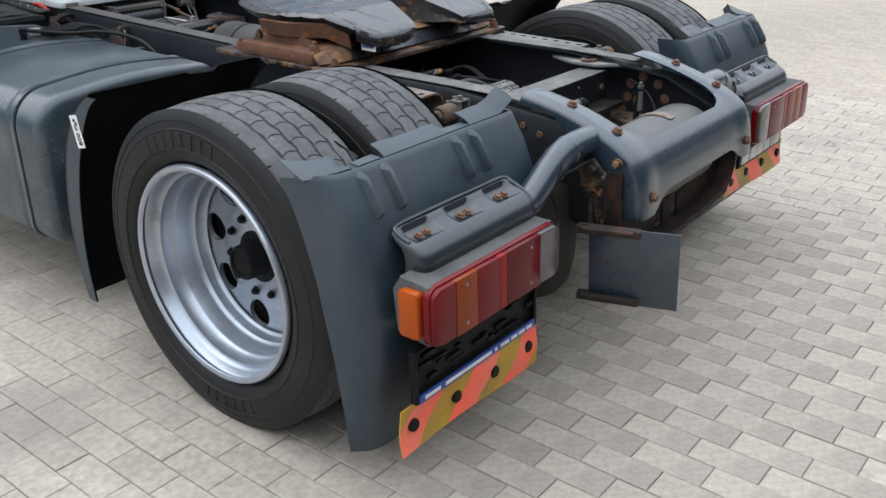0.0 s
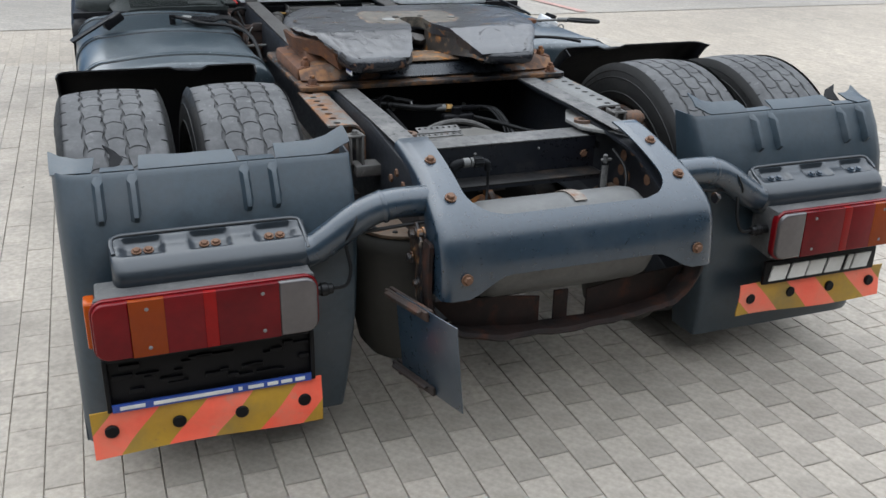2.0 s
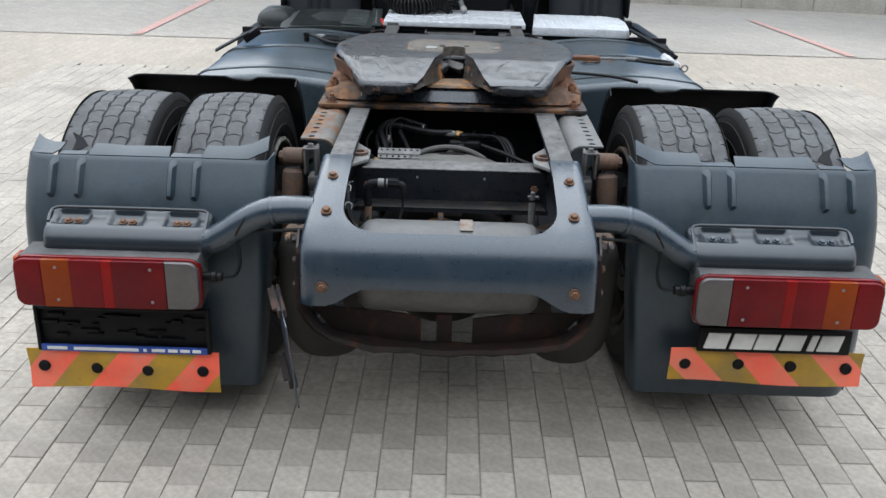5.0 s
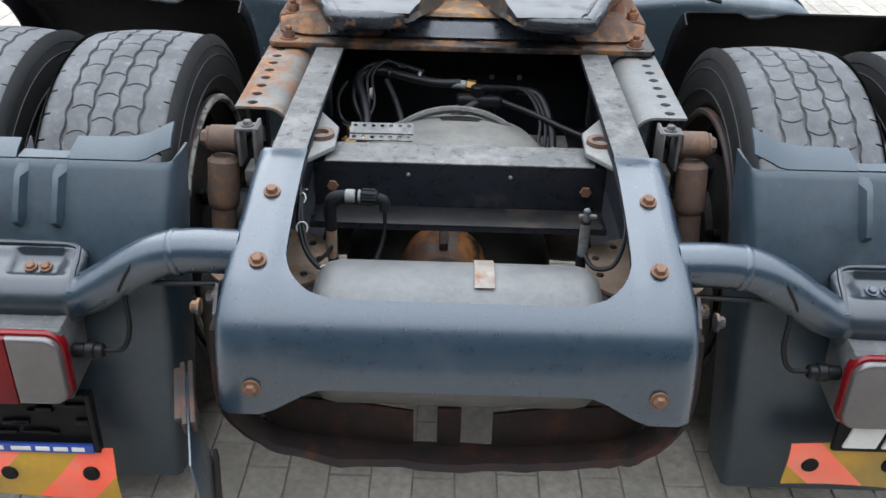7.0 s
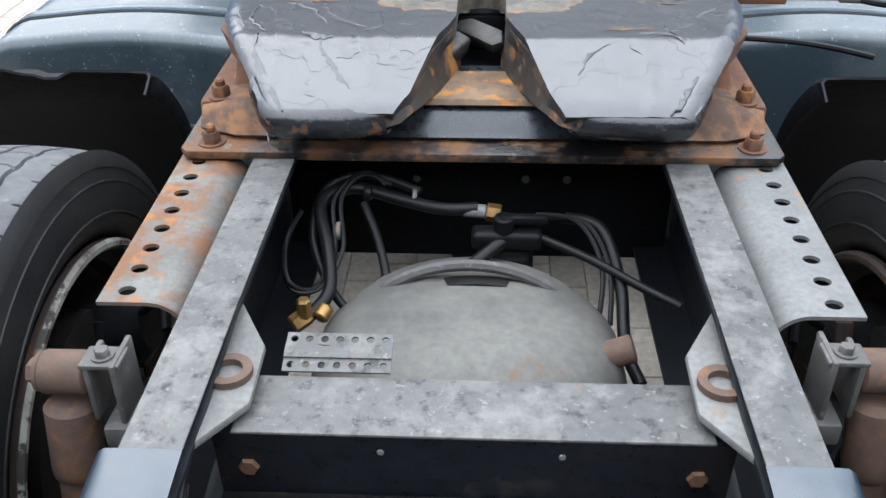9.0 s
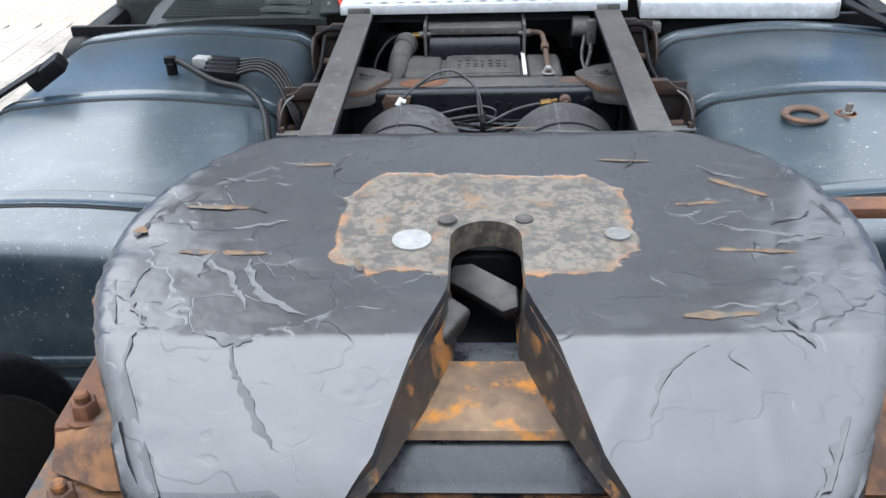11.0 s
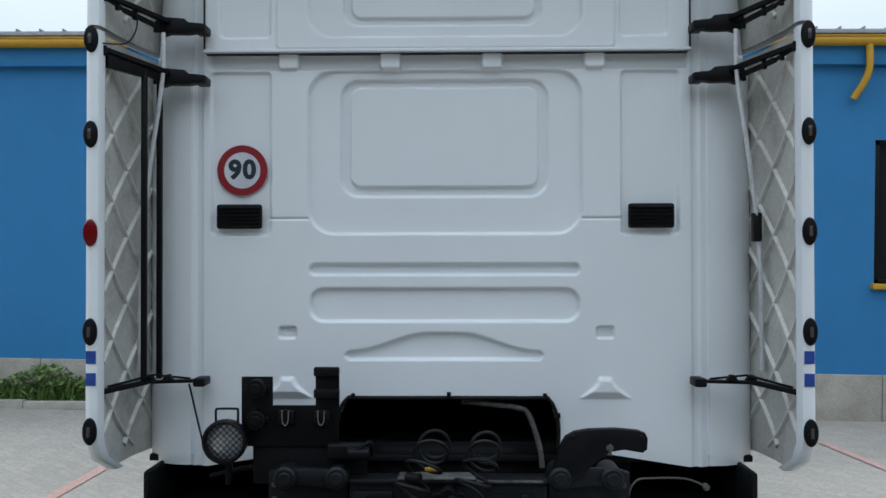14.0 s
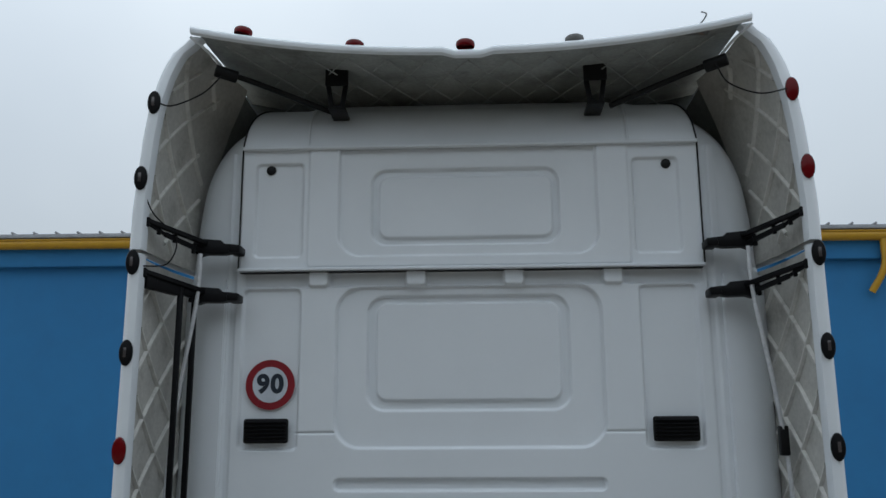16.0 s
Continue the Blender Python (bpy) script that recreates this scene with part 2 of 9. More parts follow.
    "grp": mat("white_moulding", (0.68, 0.67, 0.63), (0.58, 0.57, 0.53), 0.5, s1=3, bump=0.25, bs=60, vary=0.1, spots=[((0.22, 0.2, 0.17), 6, 0.56, 0.85, 0.7)]),
    "dull_grp": mat("dusty_moulding", (0.56, 0.55, 0.51), (0.45, 0.44, 0.41), 0.55, s1=3, bump=0.25, bs=60, vary=0.12, spots=[((0.2, 0.185, 0.16), 5, 0.52, 0.82, 0.75)]),
    # Grimy moulding, its colour also darkened for the shade under the deflector.
    "shaded_grp": mat("grimy_shaded_moulding", (0.36, 0.37, 0.35), (0.27, 0.28, 0.26), 0.6, s1=3, bump=0.3, bs=50, vary=0.2, spots=[((0.12, 0.12, 0.11), 5, 0.5, 0.8, 0.7)]),
    "alu": mat("aluminium", (0.68, 0.69, 0.71), (0.6, 0.61, 0.63), 0.4, 0.25, s1=8, bump=0.2, vary=0.12, spots=[((0.48, 0.48, 0.48), 12, 0.58, 0.72, 0.5)]),
    "red_lens": mat("red_lens", (0.14, 0.004, 0.006), (0.1, 0.003, 0.005), 0.16, s1=5, bump=0.01, vary=0.06, spec=0.2),
    "amber_lens": mat("amber_lens", (0.34, 0.06, 0.003), (0.28, 0.045, 0.003), 0.16, s1=5, bump=0.01, vary=0.06, spec=0.2),
    "dull_amber_lens": mat("dull_amber_lens", (0.21, 0.035, 0.003), (0.17, 0.026, 0.003), 0.16, s1=5, bump=0.01, vary=0.06, spec=0.2),
    "bright_red_lens": mat("bright_red_lens", (0.22, 0.004, 0.004), None, 0.16, s1=5, bump=0.01, vary=0.05, spec=0.2),
    "dark_red_lens": mat("dark_red_lens", (0.06, 0.002, 0.004), (0.11, 0.003, 0.005), 0.16, s1=5, bump=0.01, spec=0.2, vary=0.06),
    "clear_lens": mat("clear_lens", (0.07, 0.06, 0.06), (0.05, 0.043, 0.043), 0.14, s1=6, bump=0.01, coat=0.4, vary=0.08),
    "lamp_top": mat("lamp_housing", (0.045, 0.045, 0.047), (0.075, 0.074, 0.072), 0.75, s1=14, bump=0.5, bs=250, spots=[((0.16, 0.16, 0.155), 120, 0.6, 0.72, 0.9)]),
    "orange": mat("fluorescent_orange", (0.9, 0.1, 0.05), (0.85, 0.15, 0.09), 0.45, s1=4, bump=0.03, vary=0.04, spots=[((0.5, 0.24, 0.17), 10, 0.58, 0.76, 0.6), ((0.3, 0.12, 0.06), 40, 0.68, 0.76, 0.7), ((0.7, 0.22, 0.14), 3, 0.5, 0.75, 0.5)]),
    "yellow": mat("reflective_yellow", (0.43, 0.25, 0.014), (0.37, 0.2, 0.018), 0.4, s1=5, bump=0.03, vary=0.06, spots=[((0.2, 0.09, 0.05), 12, 0.62, 0.74, 0.6), ((0.2, 0.15, 0.05), 4, 0.5, 0.75, 0.5), ((0.12, 0.07, 0.03), 50, 0.68, 0.76, 0.7)]),
    "blue_strip": mat("blue_strip", (0.02, 0.06, 0.3), None, 0.4, bump=0.02),
    "reservoir": mat("dusty_reservoir", (0.1, 0.1, 0.097), (0.075, 0.075, 0.073), 0.5, s1=4, bump=0.15, spots=[((0.15, 0.145, 0.13), 6, 0.55, 0.85, 0.7)]),
    "dark_stand_in": mat("stand_in_dark", (0.07, 0.075, 0.07), (0.05, 0.055, 0.05), 0.9, s1=0.5, bump=0.2, bs=20),
    "grimy": mat("grimy_flange", (0.014, 0.0125, 0.012), (0.008, 0.008, 0.0085), 0.5, s1=7, bump=0.25, bs=70, spec=0.22, spots=[((0.06, 0.038, 0.024), 6, 0.54, 0.74, 0.6), ((0.008, 0.008, 0.009), 9, 0.58, 0.7, 0.3)]),
    "carrier": mat("dark_glossy_paint", (0.006, 0.0105, 0.016), (0.009, 0.0145, 0.021), 0.36, s1=4, bump=0.1, bs=14, dist=0.005, coat=0.5, coat_rough=0.2, vary=0.15, spots=[((0.022, 0.028, 0.035), 6, 0.56, 0.9, 0.5), ((0.1, 0.1, 0.1), 70, 0.69, 0.76, 0.6), (RUST, 16, 0.73, 0.79, 0.8)]),
    "strap": mat("worn_strap", (0.2, 0.175, 0.15), (0.13, 0.1, 0.08), 0.7, s1=14, bump=0.4, bs=90, spots=[((0.16, 0.07, 0.03), 22, 0.55, 0.66, 0.85)]),
    "rim_grease": mat("grease_rim", (0.012, 0.013, 0.017), (0.02, 0.021, 0.025), 0.22, s1=9, bump=0.5, bs=40, dist=0.004, spec=0.7, spots=[((0.16, 0.07, 0.03), 16, 0.6, 0.68, 0.8)]),
    "fold_grease": mat("folded_grease", (0.026, 0.026, 0.03), (0.015, 0.015, 0.018), 0.34, s1=30, bump=0.3, bs=60, spec=0.8),
    "plug": mat("pale_plug", (0.27, 0.27, 0.26), (0.22, 0.22, 0.21), 0.5, s1=40, bump=0.1),
    "white_mark": mat("white_mark", (0.7, 0.7, 0.68), None, 0.5, bump=0.02, vary=0.05),
    "hose": mat("black_hose", (0.005, 0.005, 0.0055), (0.008, 0.008, 0.0085), 0.42, bump=0.04, spec=0.22),
    "brass": mat("brass", (0.32, 0.19, 0.06), (0.2, 0.12, 0.045), 0.4, 0.8, s1=40),
    "axle": mat("grey_axle", (0.115, 0.11, 0.098), (0.07, 0.066, 0.06), 0.7, s1=7, bump=0.4, spots=[(RUST, 9, 0.64, 0.75, 0.85)]),
    "air_tank": mat("dusty_air_tank", (0.075, 0.074, 0.073), (0.042, 0.041, 0.041), 0.6, s1=7, bump=0.35, vary=0.5, spots=[((0.17, 0.17, 0.17), 70, 0.58, 0.7, 0.8), ((0.022, 0.022, 0.022), 55, 0.6, 0.7, 0.6), ((0.1, 0.055, 0.03), 9, 0.68, 0.76, 0.85), ((0.02, 0.02, 0.02), 30, 0.6, 0.7, 0.6)]),
    "red": mat("red_plastic", (0.55, 0.02, 0.015), None, 0.4, bump=0.02),
    "sign_white": mat("sign_face", (0.62, 0.66, 0.72), None, 0.4, bump=0.01, vary=0.03),
    "sign_red": mat("sign_red", (0.26, 0.008, 0.018), None, 0.4, bump=0.01, vary=0.03),
    "sign_ink": mat("sign_ink", (0.012, 0.02, 0.035), None, 0.5, bump=0.0),
    "glass": mat("lamp_glass", (0.75, 0.77, 0.8), (0.5, 0.52, 0.55), 0.12, 0.6, s1=20, bump=0.3, bs=60),
    "facade": mat("blue_facade", (0.026, 0.17, 0.385), (0.023, 0.155, 0.36), 0.75, s1=0.6, s2=3, bump=0.1, bs=40, vary=0.05),
    "plinth": mat("concrete_plinth", (0.36, 0.34, 0.3), (0.27, 0.25, 0.22), 0.9, s1=2, bump=0.4, bs=30),
    "gutter": mat("yellow_gutter", (0.5, 0.28, 0.01), (0.44, 0.24, 0.01), 0.4, bump=0.03, vary=0.05),
    "roof": mat("roof_sheet", (0.35, 0.36, 0.38), None, 0.5, bump=0.05),
    "pane": mat("dark_pane", (0.012, 0.014, 0.016), None, 0.08, bump=0.0, vary=0.02),
    "kerb": mat("kerb_stone", (0.36, 0.34, 0.31), (0.28, 0.26, 0.23), 0.9, bump=0.4, bs=50),
    "line": mat("faded_red_line", (0.4, 0.22, 0.185), (0.42, 0.29, 0.25), 0.9, s1=20, bump=0.2, vary=0.3),
    "herb": mat("weed_leaf", (0.09, 0.17, 0.035), (0.14, 0.2, 0.05), 0.65, s1=3, bump=0.0, random=0.4),
    "leaf": mat("grass_green", (0.06, 0.13, 0.02), (0.09, 0.16, 0.035), 0.7, s1=3, bump=0.0, random=0.35),
    "bellows": mat("dusty_bellows", (0.02, 0.019, 0.016), (0.03, 0.027, 0.023), 0.75, s1=6, bump=0.2, spec=0.3),
    "throat": mat("streaked_throat", (0.05, 0.04, 0.032), (0.026, 0.023, 0.022), 0.6, s1=8, bump=0.5, bs=60, spots=[((0.34, 0.14, 0.03), 15, 0.53, 0.62, 0.9), ((0.14, 0.1, 0.06), 40, 0.56, 0.66, 0.8)]),
    "lock": mat("lock_steel", (0.075, 0.068, 0.062), (0.03, 0.028, 0.027), 0.5, 0.3, s1=25, bump=0.3),
}
PAVE = ((0.36, 0.318, 0.269), (0.3, 0.267, 0.226))
M["paver"] = mat("paver", PAVE[0], PAVE[1], 0.88, s1=2.2, s2=45, bump=0.45, bs=160, random=0.065, spots=[((0.2, 0.178, 0.153), 1.3, 0.5, 0.75, 0.9), ((0.08, 0.073, 0.066), 5, 0.68, 0.76, 0.85), ((0.1, 0.092, 0.083), 18, 0.68, 0.75, 0.9), ((0.4, 0.355, 0.305), 3, 0.58, 0.9, 0.9)])
M["joint"] = mat("joint_sand", (0.27, 0.24, 0.205), (0.46, 0.415, 0.36), 0.95, s1=1.3, bump=0.5)


def paving_sheet(name, c1, c2, width, length, turn):
    """Paving too far off to build stone by stone."""
    m = mat(name, c1, c2, 0.9, s1=0.7, s2=30, bump=0.0)
    nt = m.node_tree
    bsdf = nt.nodes["Principled BSDF"]
    co = nt.nodes.new("ShaderNodeTexCoord").outputs["Object"]
    mp = nt.nodes.new("ShaderNodeMapping")
    mp.inputs["Rotation"].default_value = (0, 0, radians(turn))
    nt.links.new(co, mp.inputs[0])
    br = nt.nodes.new("ShaderNodeTexBrick")
    br.inputs["Scale"].default_value = 1.0
    br.inputs["Brick Width"].default_value = length
    br.inputs["Row Height"].default_value = width
    br.inputs["Mortar Size"].default_value = 0.006
    br.inputs["Mortar Smooth"].default_value = 0.3
    br.inputs["Color1"].default_value = (0.92, 0.92, 0.92, 1)
    br.inputs["Color2"].default_value = (1.07, 1.06, 1.04, 1)
    br.inputs["Mortar"].default_value = (0.88, 0.87, 0.85, 1)
    nt.links.new(mp.outputs[0], br.inputs["Vector"])
    old = bsdf.inputs["Base Color"].links[0].from_socket
    broad = remap(nt, noise_node(nt, co, 0.35, 5.0), 0.3, 0.7, 0.72, 1.2)
    c = mixed(nt, 1.0, old, br.outputs["Color"], "MULTIPLY")
    c = mixed(nt, 1.0, c, broad, "MULTIPLY")
    nt.links.new(c, bsdf.inputs["Base Color"])
    return m


M["far_paving"] = paving_sheet("yard_paving", (0.355, 0.31, 0.257), (0.302, 0.262, 0.216), 0.1025, 0.2035, 90)
M["grey_paving"] = paving_sheet("grey_paving", (0.335, 0.302, 0.262), (0.265, 0.24, 0.209), 0.1025, 0.2035, 45)


def grease_material():
    """Black grease smeared over a cast plate, scraped to bare metal round the slot."""
    m = mat("greased_plate", (0.028, 0.028, 0.032), (0.02, 0.02, 0.023), 0.3, s1=5, s2=25, bump=0.0, vary=0.1, coat=0.0)
    nt = m.node_tree
    bsdf = nt.nodes["Principled BSDF"]
    bsdf.inputs["Specular IOR Level"].default_value = 1.0
    co = nt.nodes.new("ShaderNodeTexCoord").outputs["Object"]
    sep = nt.nodes.new("ShaderNodeSeparateXYZ")
    nt.links.new(co, sep.inputs[0])
    ax = maths(nt, "ABSOLUTE", sep.outputs[0])
    ay = maths(nt, "ABSOLUTE", maths(nt, "SUBTRACT", sep.outputs[1], 1.487))
    d1 = maths(nt, "SUBTRACT", ax, 0.19)
    d2 = maths(nt, "SUBTRACT", ay, 0.132)
    d3 = maths(nt, "MULTIPLY", maths(nt, "SUBTRACT", maths(nt, "ADD", ax, ay), 0.272), 0.7)
    d = maths(nt, "MAXIMUM", maths(nt, "MAXIMUM", d1, d2), d3)
    wob = remap(nt, noise_node(nt, co, 14, 4.0), 0.3, 0.7, -0.012, 0.012)
    patch = remap(nt, maths(nt, "ADD", d, wob), -0.001, 0.002, 1.0, 0.0)
    bare = mixed(nt, remap(nt, noise_node(nt, co, 48, 5.0), 0.47, 0.58), (0.135, 0.115, 0.088), (0.058, 0.051, 0.043))
    bare = mixed(nt, maths(nt, "MULTIPLY", remap(nt, noise_node(nt, co, 110, 3.0), 0.5, 0.6), 0.7), bare, (0.042, 0.038, 0.034))
    bare = mixed(nt, maths(nt, "MULTIPLY", remap(nt, noise_node(nt, co, 26, 4.0), 0.58, 0.68), 0.75), bare, (0.17, 0.095, 0.045))
    rim = remap(nt, maths(nt, "ADD", d, wob), -0.012, 0.0)
    bare = mixed(nt, maths(nt, "MULTIPLY", rim, remap(nt, noise_node(nt, co, 30, 3.0), 0.45, 0.6)), bare, (0.26, 0.12, 0.045))
    scrape = remap(nt, noise_node(nt, co, 9, 2.0), 0.79, 0.8)
    c = mixed(nt, scrape, bsdf.inputs["Base Color"].links[0].from_socket, (0.3, 0.2, 0.12))
    c = mixed(nt, patch, c, bare)
    nt.links.new(c, bsdf.inputs["Base Color"])
    r = mixed(nt, patch, bsdf.inputs["Roughness"].links[0].from_socket, (0.38, 0.38, 0.38))
    nt.links.new(r, bsdf.inputs["Roughness"])
    vor = nt.nodes.new("ShaderNodeTexVoronoi")
    vor.feature = 'DISTANCE_TO_EDGE'
    vor.inputs["Scale"].default_value = 7.0
    warp = nt.nodes.new("ShaderNodeTexNoise")
    warp.inputs["Scale"].default_value = 8.0
    nt.links.new(co, warp.inputs["Vector"])
    vadd = nt.nodes.new("ShaderNodeMixRGB")
    vadd.inputs[0].default_value = 0.25
    nt.links.new(co, vadd.inputs[1])
    nt.links.new(warp.outputs["Color"], vadd.inputs[2])
    nt.links.new(vadd.outputs[0], vor.inputs["Vector"])
    crack = remap(nt, vor.outputs["Distance"], 0.0, 0.014)
    crack = maths(nt, "MAXIMUM", crack, remap(nt, noise_node(nt, co, 6, 2.0), 0.46, 0.54))
    ledge = remap(nt, noise_node(nt, co, 7, 3.0), 0.5, 0.515)
    lift = maths(nt, "ADD", maths(nt, "MULTIPLY", crack, 0.09), noise_node(nt, co, 13, 3.0))
    lift = maths(nt, "ADD", lift, maths(nt, "MULTIPLY", ledge, 0.22))
    lift = maths(nt, "MULTIPLY", lift, remap(nt, patch, 0, 1, 1.0, 0.15))
    bn = nt.nodes.new("ShaderNodeBump")
    bn.inputs["Strength"].default_value = 0.42
    bn.inputs["Distance"].default_value = 0.006
    nt.links.new(lift, bn.inputs["Height"])
    nt.links.new(bn.outputs[0], bsdf.inputs["Normal"])
    return m


M["grease"] = grease_material()


def channel_material():
    """Dark paint that has survived in the middle of a steel channel and rusted away towards its ends."""
    m = mat("half_rusted_channel", (0.012, 0.015, 0.021), (0.02, 0.023, 0.028), 0.3, s1=6, bump=0.35, bs=60, spec=0.6)
    nt = m.node_tree
    bsdf = nt.nodes["Principled BSDF"]
    co = nt.nodes.new("ShaderNodeTexCoord").outputs["Object"]
    sep = nt.nodes.new("ShaderNodeSeparateXYZ")
    nt.links.new(co, sep.inputs[0])
    ax = maths(nt, "ABSOLUTE", sep.outputs[0])
    edge = maths(nt, "ADD", ax, remap(nt, noise_node(nt, co, 11, 5.0, 0.65), 0.3, 0.7, -0.16, 0.16))
    f = remap(nt, edge, 0.27, 0.33)
    rusty = mixed(nt, remap(nt, noise_node(nt, co, 24, 6.0, 0.65), 0.42, 0.6), (0.07, 0.036, 0.022), (0.2, 0.09, 0.032))
    rusty = mixed(nt, remap(nt, noise_node(nt, co, 9, 4.0), 0.56, 0.66), rusty, (0.12, 0.095, 0.075))
    c = mixed(nt, f, bsdf.inputs["Base Color"].links[0].from_socket, rusty)
    nt.links.new(c, bsdf.inputs["Base Color"])
    r = mixed(nt, f, bsdf.inputs["Roughness"].links[0].from_socket, (0.8, 0.8, 0.8))
    nt.links.new(r, bsdf.inputs["Roughness"])
    return m


M["channel"] = channel_material()


# ---- mesh helpers ----
TAIL = Matrix.Translation((0, 1.4, 0.95)) @ Matrix.Rotation(radians(-1.9), 4, 'X') @ Matrix.Translation((0, -1.4, -0.95))
tail_up = False


def settle(bm):
    """Lifts the tail of the chassis behind the coupling, so that its rails run straight."""
    for v in bm.verts:
        f = min(1.0, max(0.0, (1.6 - v.co.y) / 0.4))
        if f > 0:
            v.co = v.co.lerp(TAIL @ v.co, f)


def finish(name, bm, material, parent=None, label="", angle=38, normals=True):
    if tail_up:
        settle(bm)
    if normals:
        bmesh.ops.recalc_face_normals(bm, faces=bm.faces[:])
    me = bpy.data.meshes.new(name)
    bm.to_mesh(me)
    bm.free()
    me.polygons.foreach_set("use_smooth", [True] * len(me.polygons))
    me.set_sharp_from_angle(angle=radians(angle))
    me.materials.append(M[material])
    ob = new(name, me)
    if parent is not None:
        ob.parent = parent
    if label:
        ob["label"] = label
    return ob


def part(name, bm, material, parent, label="", angle=38, normals=True):
    """Links a bmesh as one mesh object under a thing or under a part."""
    return finish(name, bm, material, parent, label, angle, normals)


def twin(ob, parent, m=None, name=None):
    """Another part on the same mesh."""
    o = new(name or ob.name.split(".")[0], ob.data)
    o.parent = parent
    if m is not None:
        o.matrix_basis = m
    if "label" in ob:
        o["label"] = ob["label"]
    return o


def empty(name, label, category, group="", kind=""):
    return tagged(new(name), label, category, group, kind)


def merge(*bms):
    out = bmesh.new()
    for b in bms:
        me = bpy.data.meshes.new("tmp")
        b.to_mesh(me)
        b.free()
        out.from_mesh(me)
        bpy.data.meshes.remove(me)
    return out


def moved(bm, m):
    bmesh.ops.transform(bm, matrix=m, verts=bm.verts[:])
    return bm


def box(x0, x1, y0, y1, z0, z1, bev=0.004, seg=2):
    bm = bmesh.new()
    bmesh.ops.create_cube(bm, size=1)
    sx, sy, sz = abs(x1 - x0), abs(y1 - y0), abs(z1 - z0)
    bmesh.ops.scale(bm, vec=(sx, sy, sz), verts=bm.verts[:])
    bev = min(bev, 0.45 * min(sx, sy, sz))
    if bev > 0:
        bmesh.ops.bevel(bm, geom=bm.edges[:], offset=bev, segments=seg, affect='EDGES', profile=0.5)
    bmesh.ops.translate(bm, vec=((x0 + x1) / 2, (y0 + y1) / 2, (z0 + z1) / 2), verts=bm.verts[:])
    return bm


def along(p, q):
    """The turn and place that lay the z axis from p to q."""
    p, q = Vector(p), Vector(q)
    return Matrix.Translation(p) @ (q - p).to_track_quat("Z", "Y").to_matrix().to_4x4()


def lathe(profile, seg=32, p=(0, 0, 0), q=(0, 0, 1)):
    """Turns (radius, height) round the axis from p towards q."""
    bm = bmesh.new()
    rings = []
    for r, h in profile:
        if r < 1e-6:
            rings.append([bm.verts.new((0, 0, h))])
        else:
            rings.append([bm.verts.new((r * math.cos(2 * math.pi * i / seg), r * math.sin(2 * math.pi * i / seg), h)) for i in range(seg)])
    for a, b in zip(rings, rings[1:]):
        for i in range(seg):
            j = (i + 1) % seg
            if len(a) == 1 and len(b) > 1:
                bm.faces.new((a[0], b[j], b[i]))
            elif len(b) == 1 and len(a) > 1:
                bm.faces.new((a[i], a[j], b[0]))
            elif len(a) > 1:
                bm.faces.new((a[i], a[j], b[j], b[i]))
    return moved(bm, along(p, q))


def rod(p, q, r, seg=20, bev=0.003, r2=None):
    h = (Vector(q) - Vector(p)).length
    r2 = r if r2 is None else r2
    bev = min(bev, 0.4 * r, 0.4 * h)
    return lathe([(0, 0), (r - bev, 0), (r, bev), (r2, h - bev), (r2 - bev, h), (0, h)], seg, p, q)


def spline(points, n=8):
    pts = [Vector(p) for p in points]
    out = []
    for i in range(len(pts) - 1):
        a, b = pts[max(i - 1, 0)], pts[i]
        c, d = pts[i + 1], pts[min(i + 2, len(pts) - 1)]
        for k in range(n):
            t = k / n
            out.append(0.5 * ((2 * b) + (c - a) * t + (2 * a - 5 * b + 4 * c - d) * t * t + (3 * b - a - 3 * c + d) * t ** 3))
    out.append(pts[-1])
    return out


def tube(points, r, seg=10, smooth=8, caps=True):
    pts = spline(points, smooth) if smooth else [Vector(p) for p in points]
    radii = r if isinstance(r, (list, tuple)) else [r] * len(pts)
    bm = bmesh.new()
    rings = []
    up = None
    for i, p in enumerate(pts):
        t = (pts[min(i + 1, len(pts) - 1)] - pts[max(i - 1, 0)]).normalized()
        if up is None:
            up = t.orthogonal().normalized()
        up = (up - t * up.dot(t)).normalized()
        side = t.cross(up)
        rr = radii[min(i, len(radii) - 1)]
        rings.append([bm.verts.new(p + rr * (math.cos(2 * math.pi * k / seg) * up + math.sin(2 * math.pi * k / seg) * side)) for k in range(seg)])
    for a, b in zip(rings, rings[1:]):
        for k in range(seg):
            bm.faces.new((a[k], a[(k + 1) % seg], b[(k + 1) % seg], b[k]))
    if caps:
        bm.faces.new(rings[0][::-1])
        bm.faces.new(rings[-1])
    return bm


def coil(points, R, turns, r, seg=8, per=18, squeeze=1.0):
    """A helix of cable wound round a guide line."""
    guide = spline(points, 24)
    n = int(turns * per)
    up = None
    out = []
    for i in range(n + 1):
        f = i / n * (len(guide) - 1)
        k = min(int(f), len(guide) - 2)
        p = guide[k].lerp(guide[k + 1], f - k)
        t = (guide[k + 1] - guide[k]).normalized()
        if up is None:
            up = t.orthogonal().normalized()
        up = (up - t * up.dot(t)).normalized()
        side = t.cross(up)
        a = 2 * math.pi * i / per
        rad = R(i / n) if callable(R) else R
        out.append(p + rad * (math.cos(a) * up + squeeze * math.sin(a) * side))
    return tube(out, r, seg, 0)


